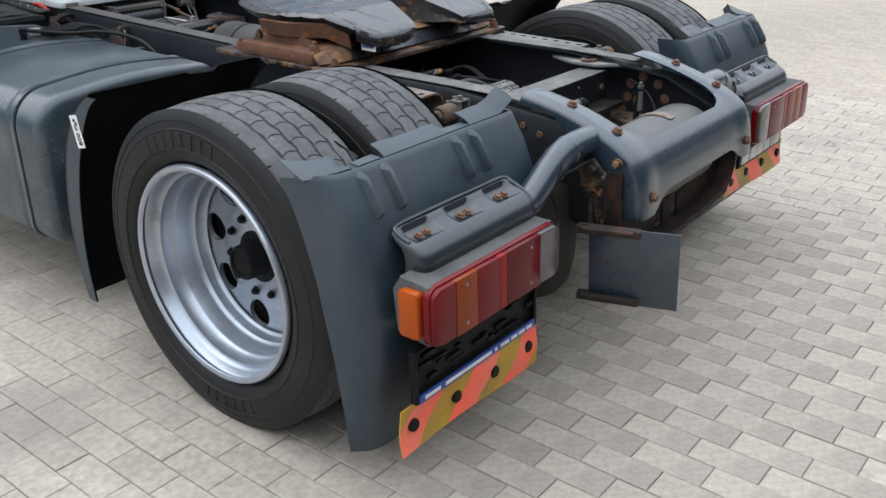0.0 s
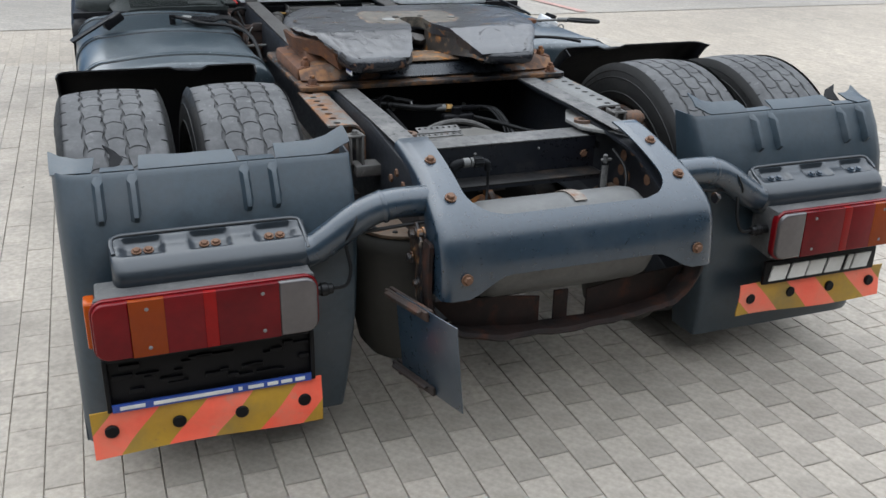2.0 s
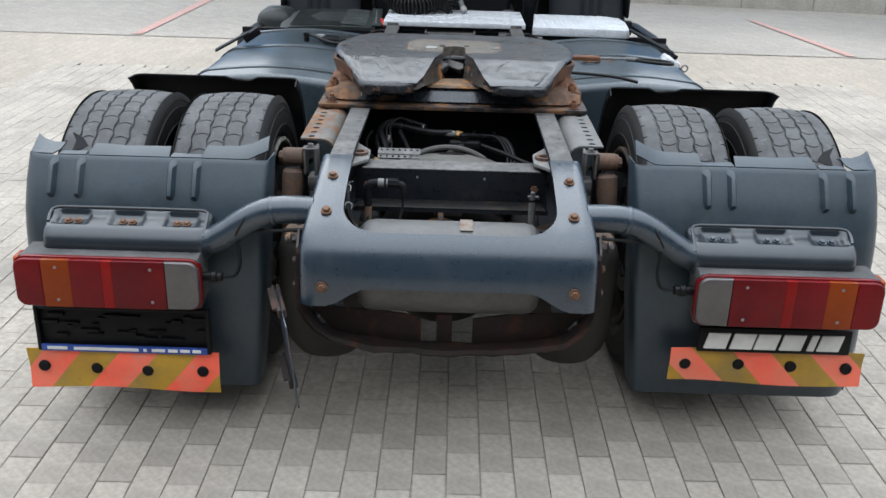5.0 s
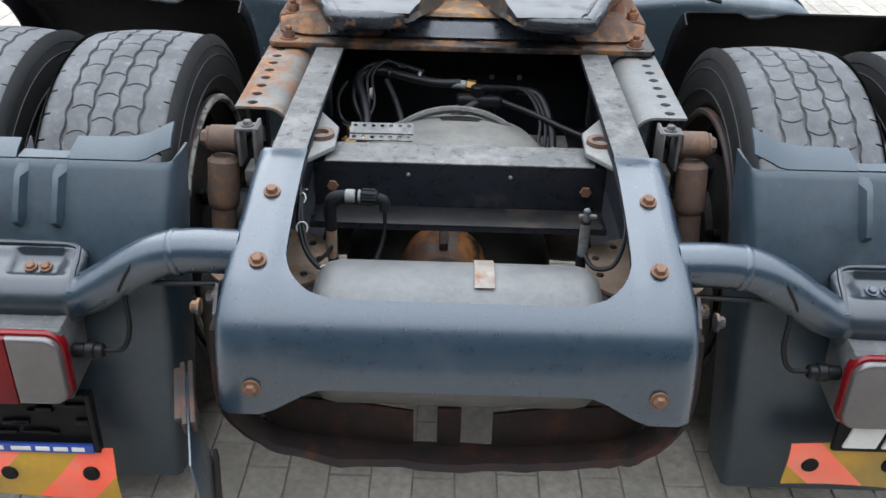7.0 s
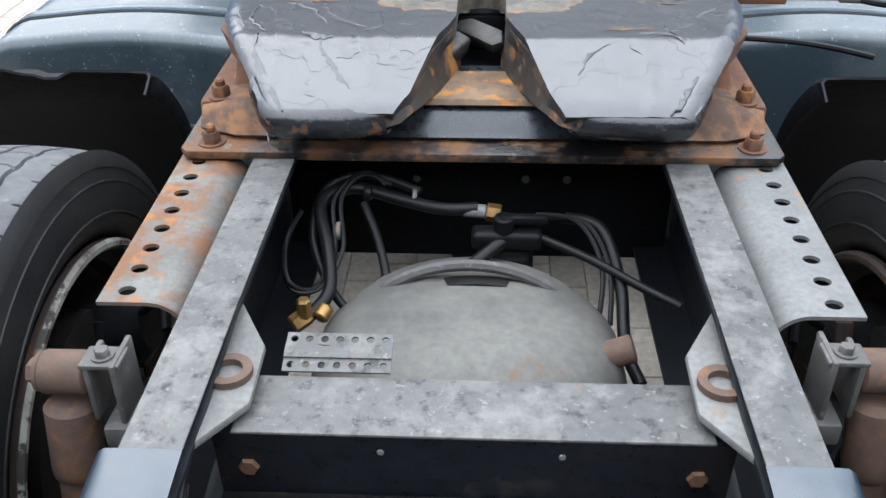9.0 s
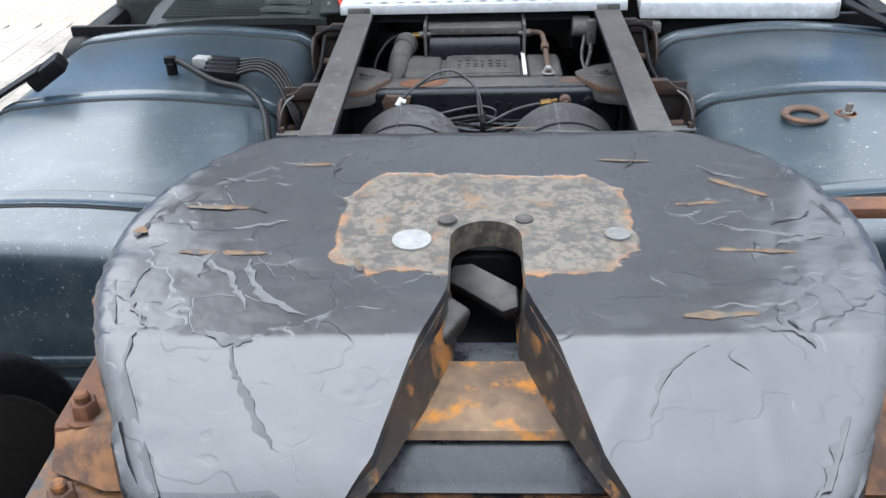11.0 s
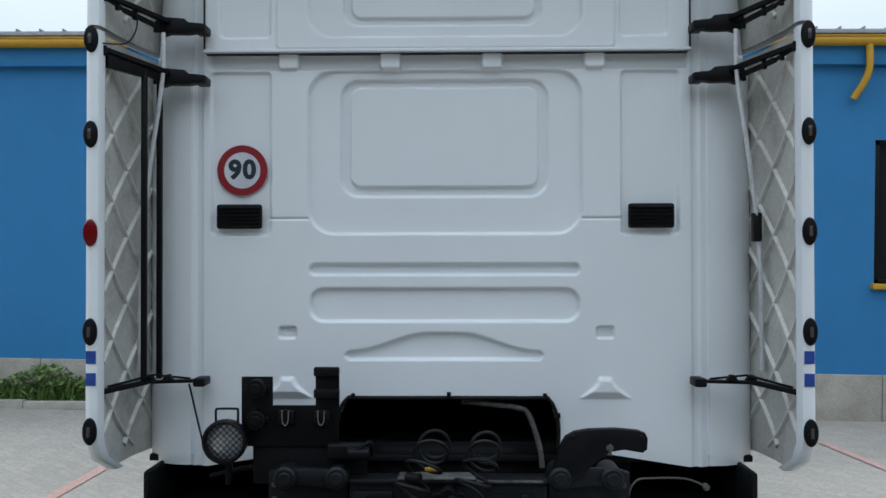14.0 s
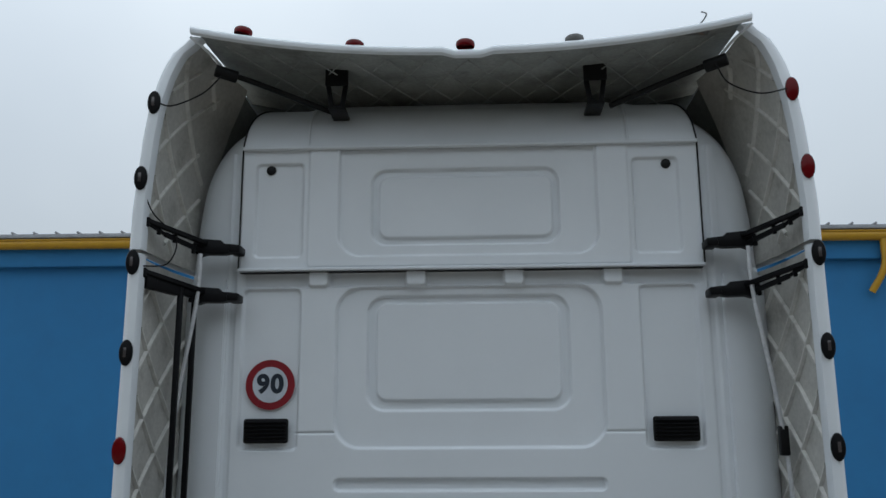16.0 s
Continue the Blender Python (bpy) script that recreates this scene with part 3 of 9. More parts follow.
def sheet(rows, thick=0.0, close=False):
    """A surface through rows of points, given a thickness."""
    bm = bmesh.new()
    vs = [[bm.verts.new(p) for p in row] for row in rows]
    for a, b in zip(vs, vs[1:]):
        for i in range(len(a) - (0 if close else 1)):
            j = (i + 1) % len(a)
            bm.faces.new((a[i], a[j], b[j], b[i]))
    if thick:
        bm.normal_update()
        bmesh.ops.solidify(bm, geom=bm.faces[:] + bm.edges[:] + bm.verts[:], thickness=thick)
    return bm


def prism(poly, axis, a, b, bev=0.003, seg=2):
    """A flat outline drawn square to an axis, drawn out from a to b."""
    bm = bmesh.new()

    def at(u, v, w):
        return {"x": (w, u, v), "y": (u, w, v), "z": (u, v, w)}[axis]
    lo = [bm.verts.new(at(u, v, a)) for u, v in poly]
    hi = [bm.verts.new(at(u, v, b)) for u, v in poly]
    n = len(poly)
    bm.faces.new(lo[::-1])
    bm.faces.new(hi)
    for i in range(n):
        bm.faces.new((lo[i], lo[(i + 1) % n], hi[(i + 1) % n], hi[i]))
    bmesh.ops.recalc_face_normals(bm, faces=bm.faces[:])
    if bev:
        rim = [e for e in bm.edges if len(e.link_faces) == 2 and max(len(f.verts) for f in e.link_faces) == n and n > 4 or (n <= 4)]
        bmesh.ops.bevel(bm, geom=rim, offset=bev, segments=seg, affect='EDGES', profile=0.5)
    return bm


def rounded(x0, x1, y0, y1, r, n=6):
    out = []
    for cx, cy, a in ((x1 - r, y1 - r, 0), (x0 + r, y1 - r, 90), (x0 + r, y0 + r, 180), (x1 - r, y0 + r, 270)):
        for k in range(n + 1):
            t = radians(a + 90 * k / n)
            out.append((cx + r * math.cos(t), cy + r * math.sin(t)))
    return out


def hexbolt(p, q_dir, r=0.013, h=0.012, washer=True):
    p, d = Vector(p), Vector(q_dir).normalized()
    head = lathe([(0, 0), (r, 0), (r, h * 0.8), (r * 0.85, h), (0, h)], 6, p, p + d)
    if not washer:
        return head
    return merge(head, lathe([(0, -0.002), (r * 1.45, -0.002), (r * 1.45, 0.003), (0, 0.003)], 18, p, p + d))


def holed_plate(x0, x1, y0, y1, nx, ny, rx, ry, z, thick, skip=()):
    """A plate of cells, each with a real hole through it."""
    bm = bmesh.new()
    dx, dy = (x1 - x0) / nx, (y1 - y0) / ny
    n = 16
    for i in range(nx):
        for j in range(ny):
            cx, cy = x0 + (i + 0.5) * dx, y0 + (j + 0.5) * dy
            if (i, j) in skip:
                bm.faces.new([bm.verts.new((cx + sx * dx / 2, cy + sy * dy / 2, z)) for sx, sy in ((-1, -1), (1, -1), (1, 1), (-1, 1))])
                continue
            inner, outer = [], []
            for k in range(n):
                a = 2 * math.pi * (k + 0.5) / n
                c, s = math.cos(a), math.sin(a)
                f = 1 / max(abs(c), abs(s))
                inner.append(bm.verts.new((cx + rx * c, cy + ry * s, z)))
                outer.append(bm.verts.new((cx + dx / 2 * c * f, cy + dy / 2 * s * f, z)))
            for k in range(n):
                m = (k + 1) % n
                bm.faces.new((outer[k], outer[m], inner[m], inner[k]))
            for qx, qy, k in ((1, 1, 1), (-1, 1, 5), (-1, -1, 9), (1, -1, 13)):
                cv = bm.verts.new((cx + qx * dx / 2, cy + qy * dy / 2, z))
                bm.faces.new((outer[k], cv, outer[(k + 1) % n]))
    bmesh.ops.remove_doubles(bm, verts=bm.verts[:], dist=1e-5)
    bm.normal_update()
    if thick:
        bmesh.ops.recalc_face_normals(bm, faces=bm.faces[:])
        bmesh.ops.solidify(bm, geom=bm.faces[:] + bm.edges[:] + bm.verts[:], thickness=thick)
    return bm


def words(text, size, m, material, parent, label=""):
    cu = bpy.data.curves.new("lettering", "FONT")
    cu.body, cu.size, cu.extrude, cu.align_x, cu.align_y = text, size, 0.0008, "CENTER", "CENTER"
    cu.materials.append(M[material])
    ob = new("lettering", cu)
    ob.parent = parent
    ob.matrix_basis = m
    if label:
        ob["label"] = label
    return ob

# ---- setting ----
def ground_z(x, y):
    """The yard falls gently from the truck towards the building."""
    fall = float(np.interp(y, [-1.0, 0.0, 4.6, 7.8, 13.0, 40.0], [0.035, 0.035, -0.004, -0.035, -0.15, -0.15]))
    f = min(1.0, max(0.0, (y - 6.0) / 7.0))
    return fall - 0.02 * min(14.0, max(-14.0, x)) * f * f * (3 - 2 * f)


def laid(x0, x1, y0, y1, lift, nx, ny):
    """A sheet laid on the yard."""
    return sheet([[(x, y, ground_z(x, y) + lift) for x in np.linspace(x0, x1, nx)] for y in np.linspace(y0, y1, ny)])


GX = [-200, -14, -7, 0, 7, 14, 200]
GY = [-60, -1, 0, 2.3, 4.6, 6] + [6 + 0.5 * k for k in range(1, 15)] + [40, 400]
ground = tagged(finish("ground", sheet([[(x, y, ground_z(x, y) - 0.012) for x in GX] for y in GY]), "far_paving"), "beige concrete block paving of a large open yard", "ground", kind="structure")
grey = tagged(finish("pavement", laid(-14, 14, 7.75, 13.2, -0.0085, 9, 12), "grey_paving"), "grey concrete block paving before the blue building", "pavement", kind="structure")
for x in (-3.5, 4.4):
    tagged(finish("trim", laid(x - 0.06, x + 0.06, 7.8, 11.4, 0.001, 2, 10), "line"), "faded red parking line painted on the paving", "line", kind="structure")

# Out of view: added to block low sky light and give dark reflections.
tagged(finish("wall_unseen", box(-60, 60, -8.3, -8.0, -0.05, 7.0, 0), "dark_stand_in"), "unseen dark wall added to cut the low sky light", "wall", kind="structure")

# ---- the building behind ----
house = empty("building", "blue industrial building with yellow gutter and grey plinth", "building")
house.matrix_basis = pose(0, 13.3, 0.0, 0, 1.1, 0)
WX = 5.87
part("wall", merge(box(-30, WX, 0, 0.3, 0.48, 4.86, 0), box(WX + 2.4, 30, 0, 0.3, 0.48, 4.86, 0), box(WX, WX + 2.4, 0, 0.3, 0.48, 1.78, 0), box(WX, WX + 2.4, 0, 0.3, 3.82, 4.86, 0)), "facade", house, "smooth blue painted facade")
eaves = part("fascia", box(-30, 30, -0.12, 0.3, 4.78, 5.14, 0.01), "facade", house)
eaves.matrix_basis = pose(0, 0, 0, 0, -0.9, 0)
part("plinth", box(-30, 30, -0.02, 0.3, -1.0, 0.484, 0.0), "plinth", house, "grey concrete plinth")
for i in range(14):
    part("plinth_panel", box(-8.4 + 1.2 * i, -7.215 + 1.2 * i, -0.04, 0.0, -0.6, 0.487, 0.012), "plinth", house)
part("gutter", merge(tube([(-30, -0.2, 5.1), (30, -0.2, 5.1)], 0.075, 14, 0), box(-30, 30, -0.28, -0.1, 5.14, 5.17, 0.01)), "gutter", eaves, "yellow metal gutter")
part("roof", merge(box(-30, 30, -0.3, 8.0, 5.18, 5.24, 0.01), *[rod((-30 + 0.33 * i, -0.32, 5.255), (-30 + 0.33 * i, 0.2, 5.255), 0.018, 8, 0.004) for i in range(182)]), "roof", eaves, "grey profiled roof sheets")
part("downpipe", tube([(5.76, -0.2, 5.08), (5.76, -0.2, 4.73), (5.7, -0.16, 4.52), (5.58, -0.08, 4.3)], 0.05, 14), "gutter", eaves, "short yellow downpipe")
win = part("window", merge(box(WX, WX + 0.07, 0.02, 0.14, 1.78, 3.82, 0.004), box(WX + 2.33, WX + 2.4, 0.02, 0.14, 1.78, 3.82, 0.004), box(WX, WX + 2.4, 0.02, 0.14, 3.75, 3.82, 0.004), box(WX, WX + 2.4, 0.02, 0.14, 1.78, 1.84, 0.004)), "black_plastic", house, "dark window with yellow sill")
part("pane", box(WX + 0.07, WX + 2.33, 0.08, 0.1, 1.84, 3.75, 0), "pane", win)
part("sill", box(WX - 0.05, WX + 2.45, -0.1, 0.1, 1.70, 1.78, 0.008), "gutter", win, "yellow metal sill")
kerb = empty("kerb", "grey kerb stones along the planted strip", "kerb")
tagged(kerb, kind="structure")
bed_ob = empty("planting_bed", "strip of soil at the foot of the wall", "soil")
tagged(bed_ob, kind="structure")
for i in range(20):
    gz = ground_z(-24.5 + i, 12.8)
    part("kerb_stone", box(-25 + 1.0 * i, -24.01 + 1.0 * i, 12.75, 12.87, gz - 0.1, gz + 0.1, 0.01), "kerb", kerb)
    part("soil", box(-25 + 1.0 * i, -24.0 + 1.0 * i, 12.87, 13.27, gz - 0.1, gz + 0.08, 0.0), "joint", bed_ob)


def grass():
    bm = bmesh.new()
    rnd = random.Random(3)
    for _ in range(7000):
        x = rnd.uniform(-13, -4.6)
        y = rnd.uniform(12.88, 13.24)
        hump = 0.16 + 0.3 * max(0, noise.noise((x * 0.9, 2.0, 0))) + 0.1 * rnd.random()
        if x > -5.4:
            hump *= 0.5
        h = hump * rnd.uniform(0.5, 1.25)
        g = ground_z(x, y) + 0.07
        a = rnd.uniform(0, 6.28)
        dx, dy = math.cos(a), math.sin(a)
        w = rnd.uniform(0.008, 0.022)
        lean = rnd.uniform(0.02, 0.16)
        v = [bm.verts.new(p) for p in ((x - w * dy, y + w * dx, g), (x + w * dy, y - w * dx, g), (x + lean * 0.5 * dx + w * dy, y + lean * 0.5 * dy - w * dx, g + h * 0.6), (x + lean * dx, y + lean * dy, g + h))]
        bm.faces.new(v[:3])
        bm.faces.new((v[0], v[2], v[3]))
    return finish("grass", bm, "leaf", normals=False)


def herbs():
    verts, faces = [], []
    rnd = random.Random(8)
    for _ in range(5200):
        x = -4.7 - 8.5 * rnd.random() ** 1.2
        y = rnd.uniform(12.86, 13.2)
        top = (0.22 + 0.3 * min(1.0, (-4.7 - x) / 0.9)) * (0.75 + 0.5 * noise.noise((x * 1.3, 5.0, 0)))
        z = ground_z(x, y) + 0.08 + top * rnd.random() ** 0.6
        c = Vector((x, y, z))
        u = Vector((rnd.uniform(-1, 1), rnd.uniform(-1, 1), rnd.uniform(-0.5, 0.7))).normalized()
        v = u.cross(Vector((rnd.uniform(-1, 1), rnd.uniform(-1, 1), 1))).normalized()
        a, b = rnd.uniform(0.03, 0.07), rnd.uniform(0.012, 0.026)
        k = len(verts)
        verts += [tuple(c - u * a), tuple(c + v * b + u * a * 0.2), tuple(c + u * a), tuple(c - v * b + u * a * 0.2)]
        faces.append((k, k + 1, k + 2, k + 3))
    me = bpy.data.meshes.new("weeds")
    me.from_pydata(verts, [], faces)
    me.materials.append(M["herb"])
    return new("weeds", me)


tagged(herbs(), "leafy green weeds along the foot of the wall", "weeds", kind="stuff")
tagged(grass(), "green weeds and grass growing along the wall", "grass", kind="stuff")

# ---- the truck ----
truck = empty("tractor_truck", "dark grey tractor unit with white cab, parked on paving", "truck")
tail_up = True


def rail_top(y):
    return float(np.interp(y, [0.05, 0.12, 0.3, 0.42, 0.5, 1.1, 3.03, 5.6], [0.69, 0.71, 0.795, 0.83, 0.838, 0.853, 0.884, 0.892]))


def mirrored(bm, s):
    return bm if s < 0 else moved(bm, Matrix.Diagonal((-1, 1, 1, 1)))


# frame rails: C sections, open inwards; everything is drawn for the left (x < 0) and mirrored
def rail(s):
    rows = []
    for y in (0.12, 0.3, 0.7, 1.1, 1.6, 2.2, 3.03, 4.2, 5.6):
        t = rail_top(y)
        rows.append([(-0.312, y, t), (-0.372, y, t), (-0.381, y, t - 0.003), (-0.385, y, t - 0.012), (-0.385, y, t - 0.258), (-0.381, y, t - 0.267), (-0.372, y, t - 0.27), (-0.312, y, t - 0.27)])
    return mirrored(sheet(rows, 0.008), s)


for s in (-1, 1):
    rl = part("frame_rail", rail(s), "paint_web", truck, "slate-painted steel chassis rail with lightened dusty top")
    # Lighter strip: dust, with the sky's light on the top put into its colour.
    part("top_flange", mirrored(sheet([[(-0.3135, y, rail_top(y) + 0.0105), (-0.384, y, rail_top(y) + 0.0105)] for y in (0.42, 0.7, 1.1, 1.6)], 0.002), s), "rail", rl, "dusty grey worn top flange, lightened for the sky")
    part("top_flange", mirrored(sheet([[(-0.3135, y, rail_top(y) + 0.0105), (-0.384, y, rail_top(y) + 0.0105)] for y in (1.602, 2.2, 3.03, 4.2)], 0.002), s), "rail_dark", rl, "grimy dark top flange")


# rear end beam: a pressed U with two arms along the rails
def beam_profile():
    ctl = [(0.425, 0.868), (0.36, 0.856), (0.28, 0.835), (0.2, 0.808), (0.13, 0.778), (0.08, 0.752), (0.04, 0.718), (0.018, 0.675), (0.008, 0.62), (0.004, 0.55)]
    return [(p.x, p.y) for p in spline([(a, b, 0) for a, b in ctl], 4)]


def end_beam():
    prof = beam_profile()
    n = len(prof)
    cut_y, r, xin0 = 0.07, 0.09, 0.302
    bm = bmesh.new()

    def side_cols(i):
        y, z = prof[i]
        y0, z0 = prof[max(i - 1, 0)]
        y1, z1 = prof[min(i + 1, n - 1)]
        t = Vector((0, y1 - y0, z1 - z0)).normalized()
        nin = Vector((0, -t.z, t.y))
        if nin.z > 0.2 or nin.y < -0.2:
            nin = -nin
        return nin

    def bottom(x, z):
        if z > 0.66:
            return z
        arch = 0.052 * min(1, max(0, (0.34 - abs(x)) / 0.12)) ** 1
        arch = arch * arch * (3 - 2 * arch / 0.052) / 0.052 if arch > 0 else 0
        return 0.66 - (0.66 - z) * (0.66 - (0.55 + arch)) / 0.11

    rows = []
    for i, (y, z) in enumerate(prof):
        nin = side_cols(i)
        base = Vector((0, y, z))
        xin = xin0 if y > cut_y + r else xin0 - r * (1 - math.sqrt(max(0, 1 - ((cut_y + r - y) / r) ** 2)))
        xo = 0.386 if y > 0.25 else 0.386 + 0.012 * min(1, (0.25 - y) / 0.2)
        deep = 0.03 if y > 0.3 else 0.03 + 0.07 * min(1, (0.3 - y) / 0.15)
        left = []
        for xx, off in ((-xo - 0.012, deep), (-xo - 0.012, 0.018), (-xo - 0.009, 0.008), (-xo, 0.001)):
            left.append(Vector((xx, 0, 0)) + base + nin * off)
        arm = []
        for k in range(8):
            x = -xo + 0.012 + (xo - 0.012 - xin) * k / 7
            ridge = 0.006 if abs(x) > 0.325 else 0.006 * max(0, (abs(x) - 0.305) / 0.02)
            arm.append(Vector((x, y, z)) - nin * ridge * (1 if i > 1 else 0))
        rows.append((y, left + arm, xin))
    mids = 12
    vl, vr, vm = [], [], []
    for (y, cols, xin) in rows:
        c2 = [Vector((p.x, p.y, bottom(p.x, p.z))) for p in cols]
        vl.append([bm.verts.new(p) for p in c2])
        vr.append([bm.verts.new((-p.x, p.y, p.z)) for p in c2])
        if y <= cut_y + 0.002:
            vm.append([bm.verts.new((-xin + 2 * xin * k / mids, y, bottom(-xin + 2 * xin * k / mids, c2[-1].z if c2[-1].z > 0.66 else prof[len(vl) - 1][1]))) for k in range(1, mids)])
        else:
            vm.append(None)
    for i in range(n - 1):
        for side, flip in ((vl, False), (vr, True)):
            a, b = side[i], side[i + 1]
            for k in range(len(a) - 1):
                f = (a[k], a[k + 1], b[k + 1], b[k])
                bm.faces.new(f[::-1] if flip else f)
        if vm[i] and vm[i + 1]:
            a = [vl[i][-1]] + vm[i] + [vr[i][-1]]
            b = [vl[i + 1][-1]] + vm[i + 1] + [vr[i + 1][-1]]
            for k in range(len(a) - 1):
                bm.faces.new((a[k], a[k + 1], b[k + 1], b[k]))
    bm.normal_update()
    bmesh.ops.recalc_face_normals(bm, faces=bm.faces[:])
    bmesh.ops.solidify(bm, geom=bm.faces[:] + bm.edges[:] + bm.verts[:], thickness=0.006)
    return bm


beam = part("end_beam", end_beam(), "paint", truck, "slate-painted pressed steel rear crossmember", angle=45)
for s in (-1, 1):
    for y, z, d in ((0.278, 0.842, (0, -0.3, 1)), (0.124, 0.785, (0, -0.45, 1)), (-0.002, 0.607, (0, -1, 0))):
        part("bolt", hexbolt((s * 0.346, y, z), d, 0.0108, 0.012), "bolt", beam)

# air reservoir behind the end beam
res = part("air_reservoir", lathe([(0, 0), (0.07, 0.004), (0.112, 0.014), (0.129, 0.032), (0.134, 0.055), (0.134, 0.49), (0.129, 0.513), (0.112, 0.531), (0.07, 0.541), (0, 0.545)], 40, (-0.272, 0.185, 0.603), (0.3, 0.185, 0.603)), "reservoir", truck, "grey cylindrical compressed air reservoir")
part("strap", sheet([[(x, 0.185 - 0.137 * math.sin(radians(a)), 0.603 + 0.137 * math.cos(radians(a))) for x in (0.03, 0.066)] for a in range(-50, 21, 10)], 0.002), "strap", res, "pale torn strap end")


# rusty hoop and plates below the end beam
def hoop():
    pts = [(-0.425, 0.68), (-0.43, 0.56), (-0.415, 0.485), (-0.36, 0.42), (-0.27, 0.392), (-0.1, 0.375), (0.1, 0.375), (0.27, 0.392), (0.36, 0.42), (0.415, 0.485), (0.43, 0.56), (0.425, 0.68)]
    line = spline([(x, 0, z) for x, z in pts], 5)
    rows = []
    for p in line:
        w = 0.007 * noise.noise((p.x * 13, p.z * 9, 0.4)) + 0.004 * noise.noise((p.x * 40, 2.0, 0))
        rows.append([(p.x, 0.062 + w, p.z + w), (p.x, 0.068 + w, p.z + 0.006 + 0.5 * w), (p.x, 0.125, p.z + 0.004 - w)])
    return sheet(rows, 0.012)


hoop_ob = part("rear_hoop", hoop(), "hoop_rust", truck, "rusty bent steel hoop under the rear crossmember")
for s in (-1, 1):
    part("plate", prism([(s * 0.4, 0.5), (s * 0.33, 0.42), (s * 0.2, 0.392), (s * 0.075, 0.386), (s * 0.075, 0.47), (s * 0.2, 0.49)], "y", 0.115, 0.123, 0.002), "hoop_rust", hoop_ob, "rust-brown scraped plate")
part("plate", box(-0.03, 0.015, 0.115, 0.123, 0.38, 0.48, 0.002), "hoop_rust", hoop_ob)
for s in (-1, 1):
    part("side_bracket", merge(prism([(0.1, 0.5), (0.13, 0.49), (0.145, 0.6), (0.19, 0.63), (0.2, 0.7), (0.15, 0.72), (0.11, 0.68)], "x", s * 0.425, s * 0.433, 0.002), box(s * 0.4, s * 0.428, 0.155, 0.165, 0.5, 0.64, 0.003), hexbolt((s * 0.434, 0.15, 0.69), (s, 0, 0), 0.013, 0.016), hexbolt((s * 0.434, 0.125, 0.56), (s, 0, 0), 0.01, 0.012), hexbolt((s * 0.44, 0.07, 0.72), (s, 0, 0), 0.011, 0.014), hexbolt((s * 0.44, 0.16, 0.62), (s, 0, 0), 0.011, 0.012)), "base_rust", truck, "rusty torn side bracket with bolts")
    for y, z in ((0.42, 0.77), (0.47, 0.74), (0.36, 0.75), (0.44, 0.68), (0.48, 0.69), (0.5, 0.64), (0.33, 0.7)):
        part("rail_bolt", hexbolt((s * 0.386, y, z), (s, 0, 0), 0.012, 0.013), "bolt", truck)

# crossmember between the rails
cm = part("crossmember", prism([(0.445, 0.682), (0.545, 0.682), (0.545, 0.783), (0.625, 0.783), (0.625, 0.797), (0.525, 0.797), (0.53, 0.694), (0.445, 0.694)], "x", -0.31, 0.31, 0.002), "glossy_black", truck, "black channel crossmember between the rails")
part("lower_flange", box(-0.3, 0.3, 0.443, 0.528, 0.693, 0.698, 0.002), "grimy", cm, "grimy brown-stained lower flange")
part("top_flange", box(-0.285, 0.285, 0.523, 0.627, 0.797, 0.802, 0.002), "rail", cm, "mottled bare grey top flange")
for s in (-1, 1):
    gus = part("gusset", prism([(s * 0.36, 0.41), (s * 0.36, 0.78), (s * 0.335, 0.78), (s * 0.27, 0.66), (s * 0.265, 0.55), (s * 0.32, 0.47)], "z", 0.812, 0.824, 0.003), "steel", truck, "grey gusset plate under the rail")
    part("bush", lathe([(0.018, 0), (0.03, 0), (0.03, 0.012), (0.018, 0.012), (0.018, 0)], 20, (s * 0.302, 0.6, 0.822), (s * 0.302, 0.6, 1)), "rust_brown", gus)
    part("bolt", hexbolt((s * 0.27, 0.534, 0.742), (0, -1, 0), 0.013, 0.012), "bolt", cm)
    part("pin_head", rod((s * 0.108, 0.535, 0.772), (s * 0.108, 0.524, 0.772), 0.0045, 10, 0.001), "zinc", cm)
part("perforated_bracket", moved(holed_plate(-0.07, 0.07, -0.03, 0.03, 7, 3, 0.005, 0.005, 0.0, 0.003, skip={(i, 1) for i in range(7)}), pose(-0.175, 0.66, 0.815, 18, 0, 0)), "rail", truck, "small galvanised perforated bracket")

# drive axle
# Grimy axle body, its colour also darkened for the shade below the dome.
axle = part("drive_axle", merge(
    lathe([(0, -0.2), (0.12, -0.19), (0.19, -0.14), (0.225, -0.06), (0.235, 0.0), (0.235, 0.02), (0.25, 0.02), (0.25, 0.045), (0.235, 0.045), (0.2, 0.12), (0.13, 0.17), (0, 0.18)], 40, (0.0, 0.9, 0.5), (0, 1.9, 0.5)),
    tube([(-0.85, 0.87, 0.475), (-0.3, 0.87, 0.475), (-0.12, 0.88, 0.49), (0.12, 0.88, 0.49), (0.3, 0.87, 0.475), (0.85, 0.87, 0.475)], 0.085, 20)), "grimy", truck, "grimy drive axle housing with differential, darkened for shade")
part("housing_dome", lathe([(0.0, 0.13), (0.1, 0.125), (0.19, 0.1), (0.235, 0.055), (0.25, 0.0), (0.252, -0.01)], 36, (-0.01, 0.86, 0.62), (-0.01, 0.88, 1.6)), "axle", axle, "grey domed axle casing")
part("seal_rim", tube([(-0.01 + 0.2 * math.cos(radians(a)), 0.93 + 0.02 * math.sin(radians(a)), 0.6 + 0.165 * math.sin(radians(a))) for a in range(10, 171, 10)], 0.01, 8, 2), "rail_dark", axle)
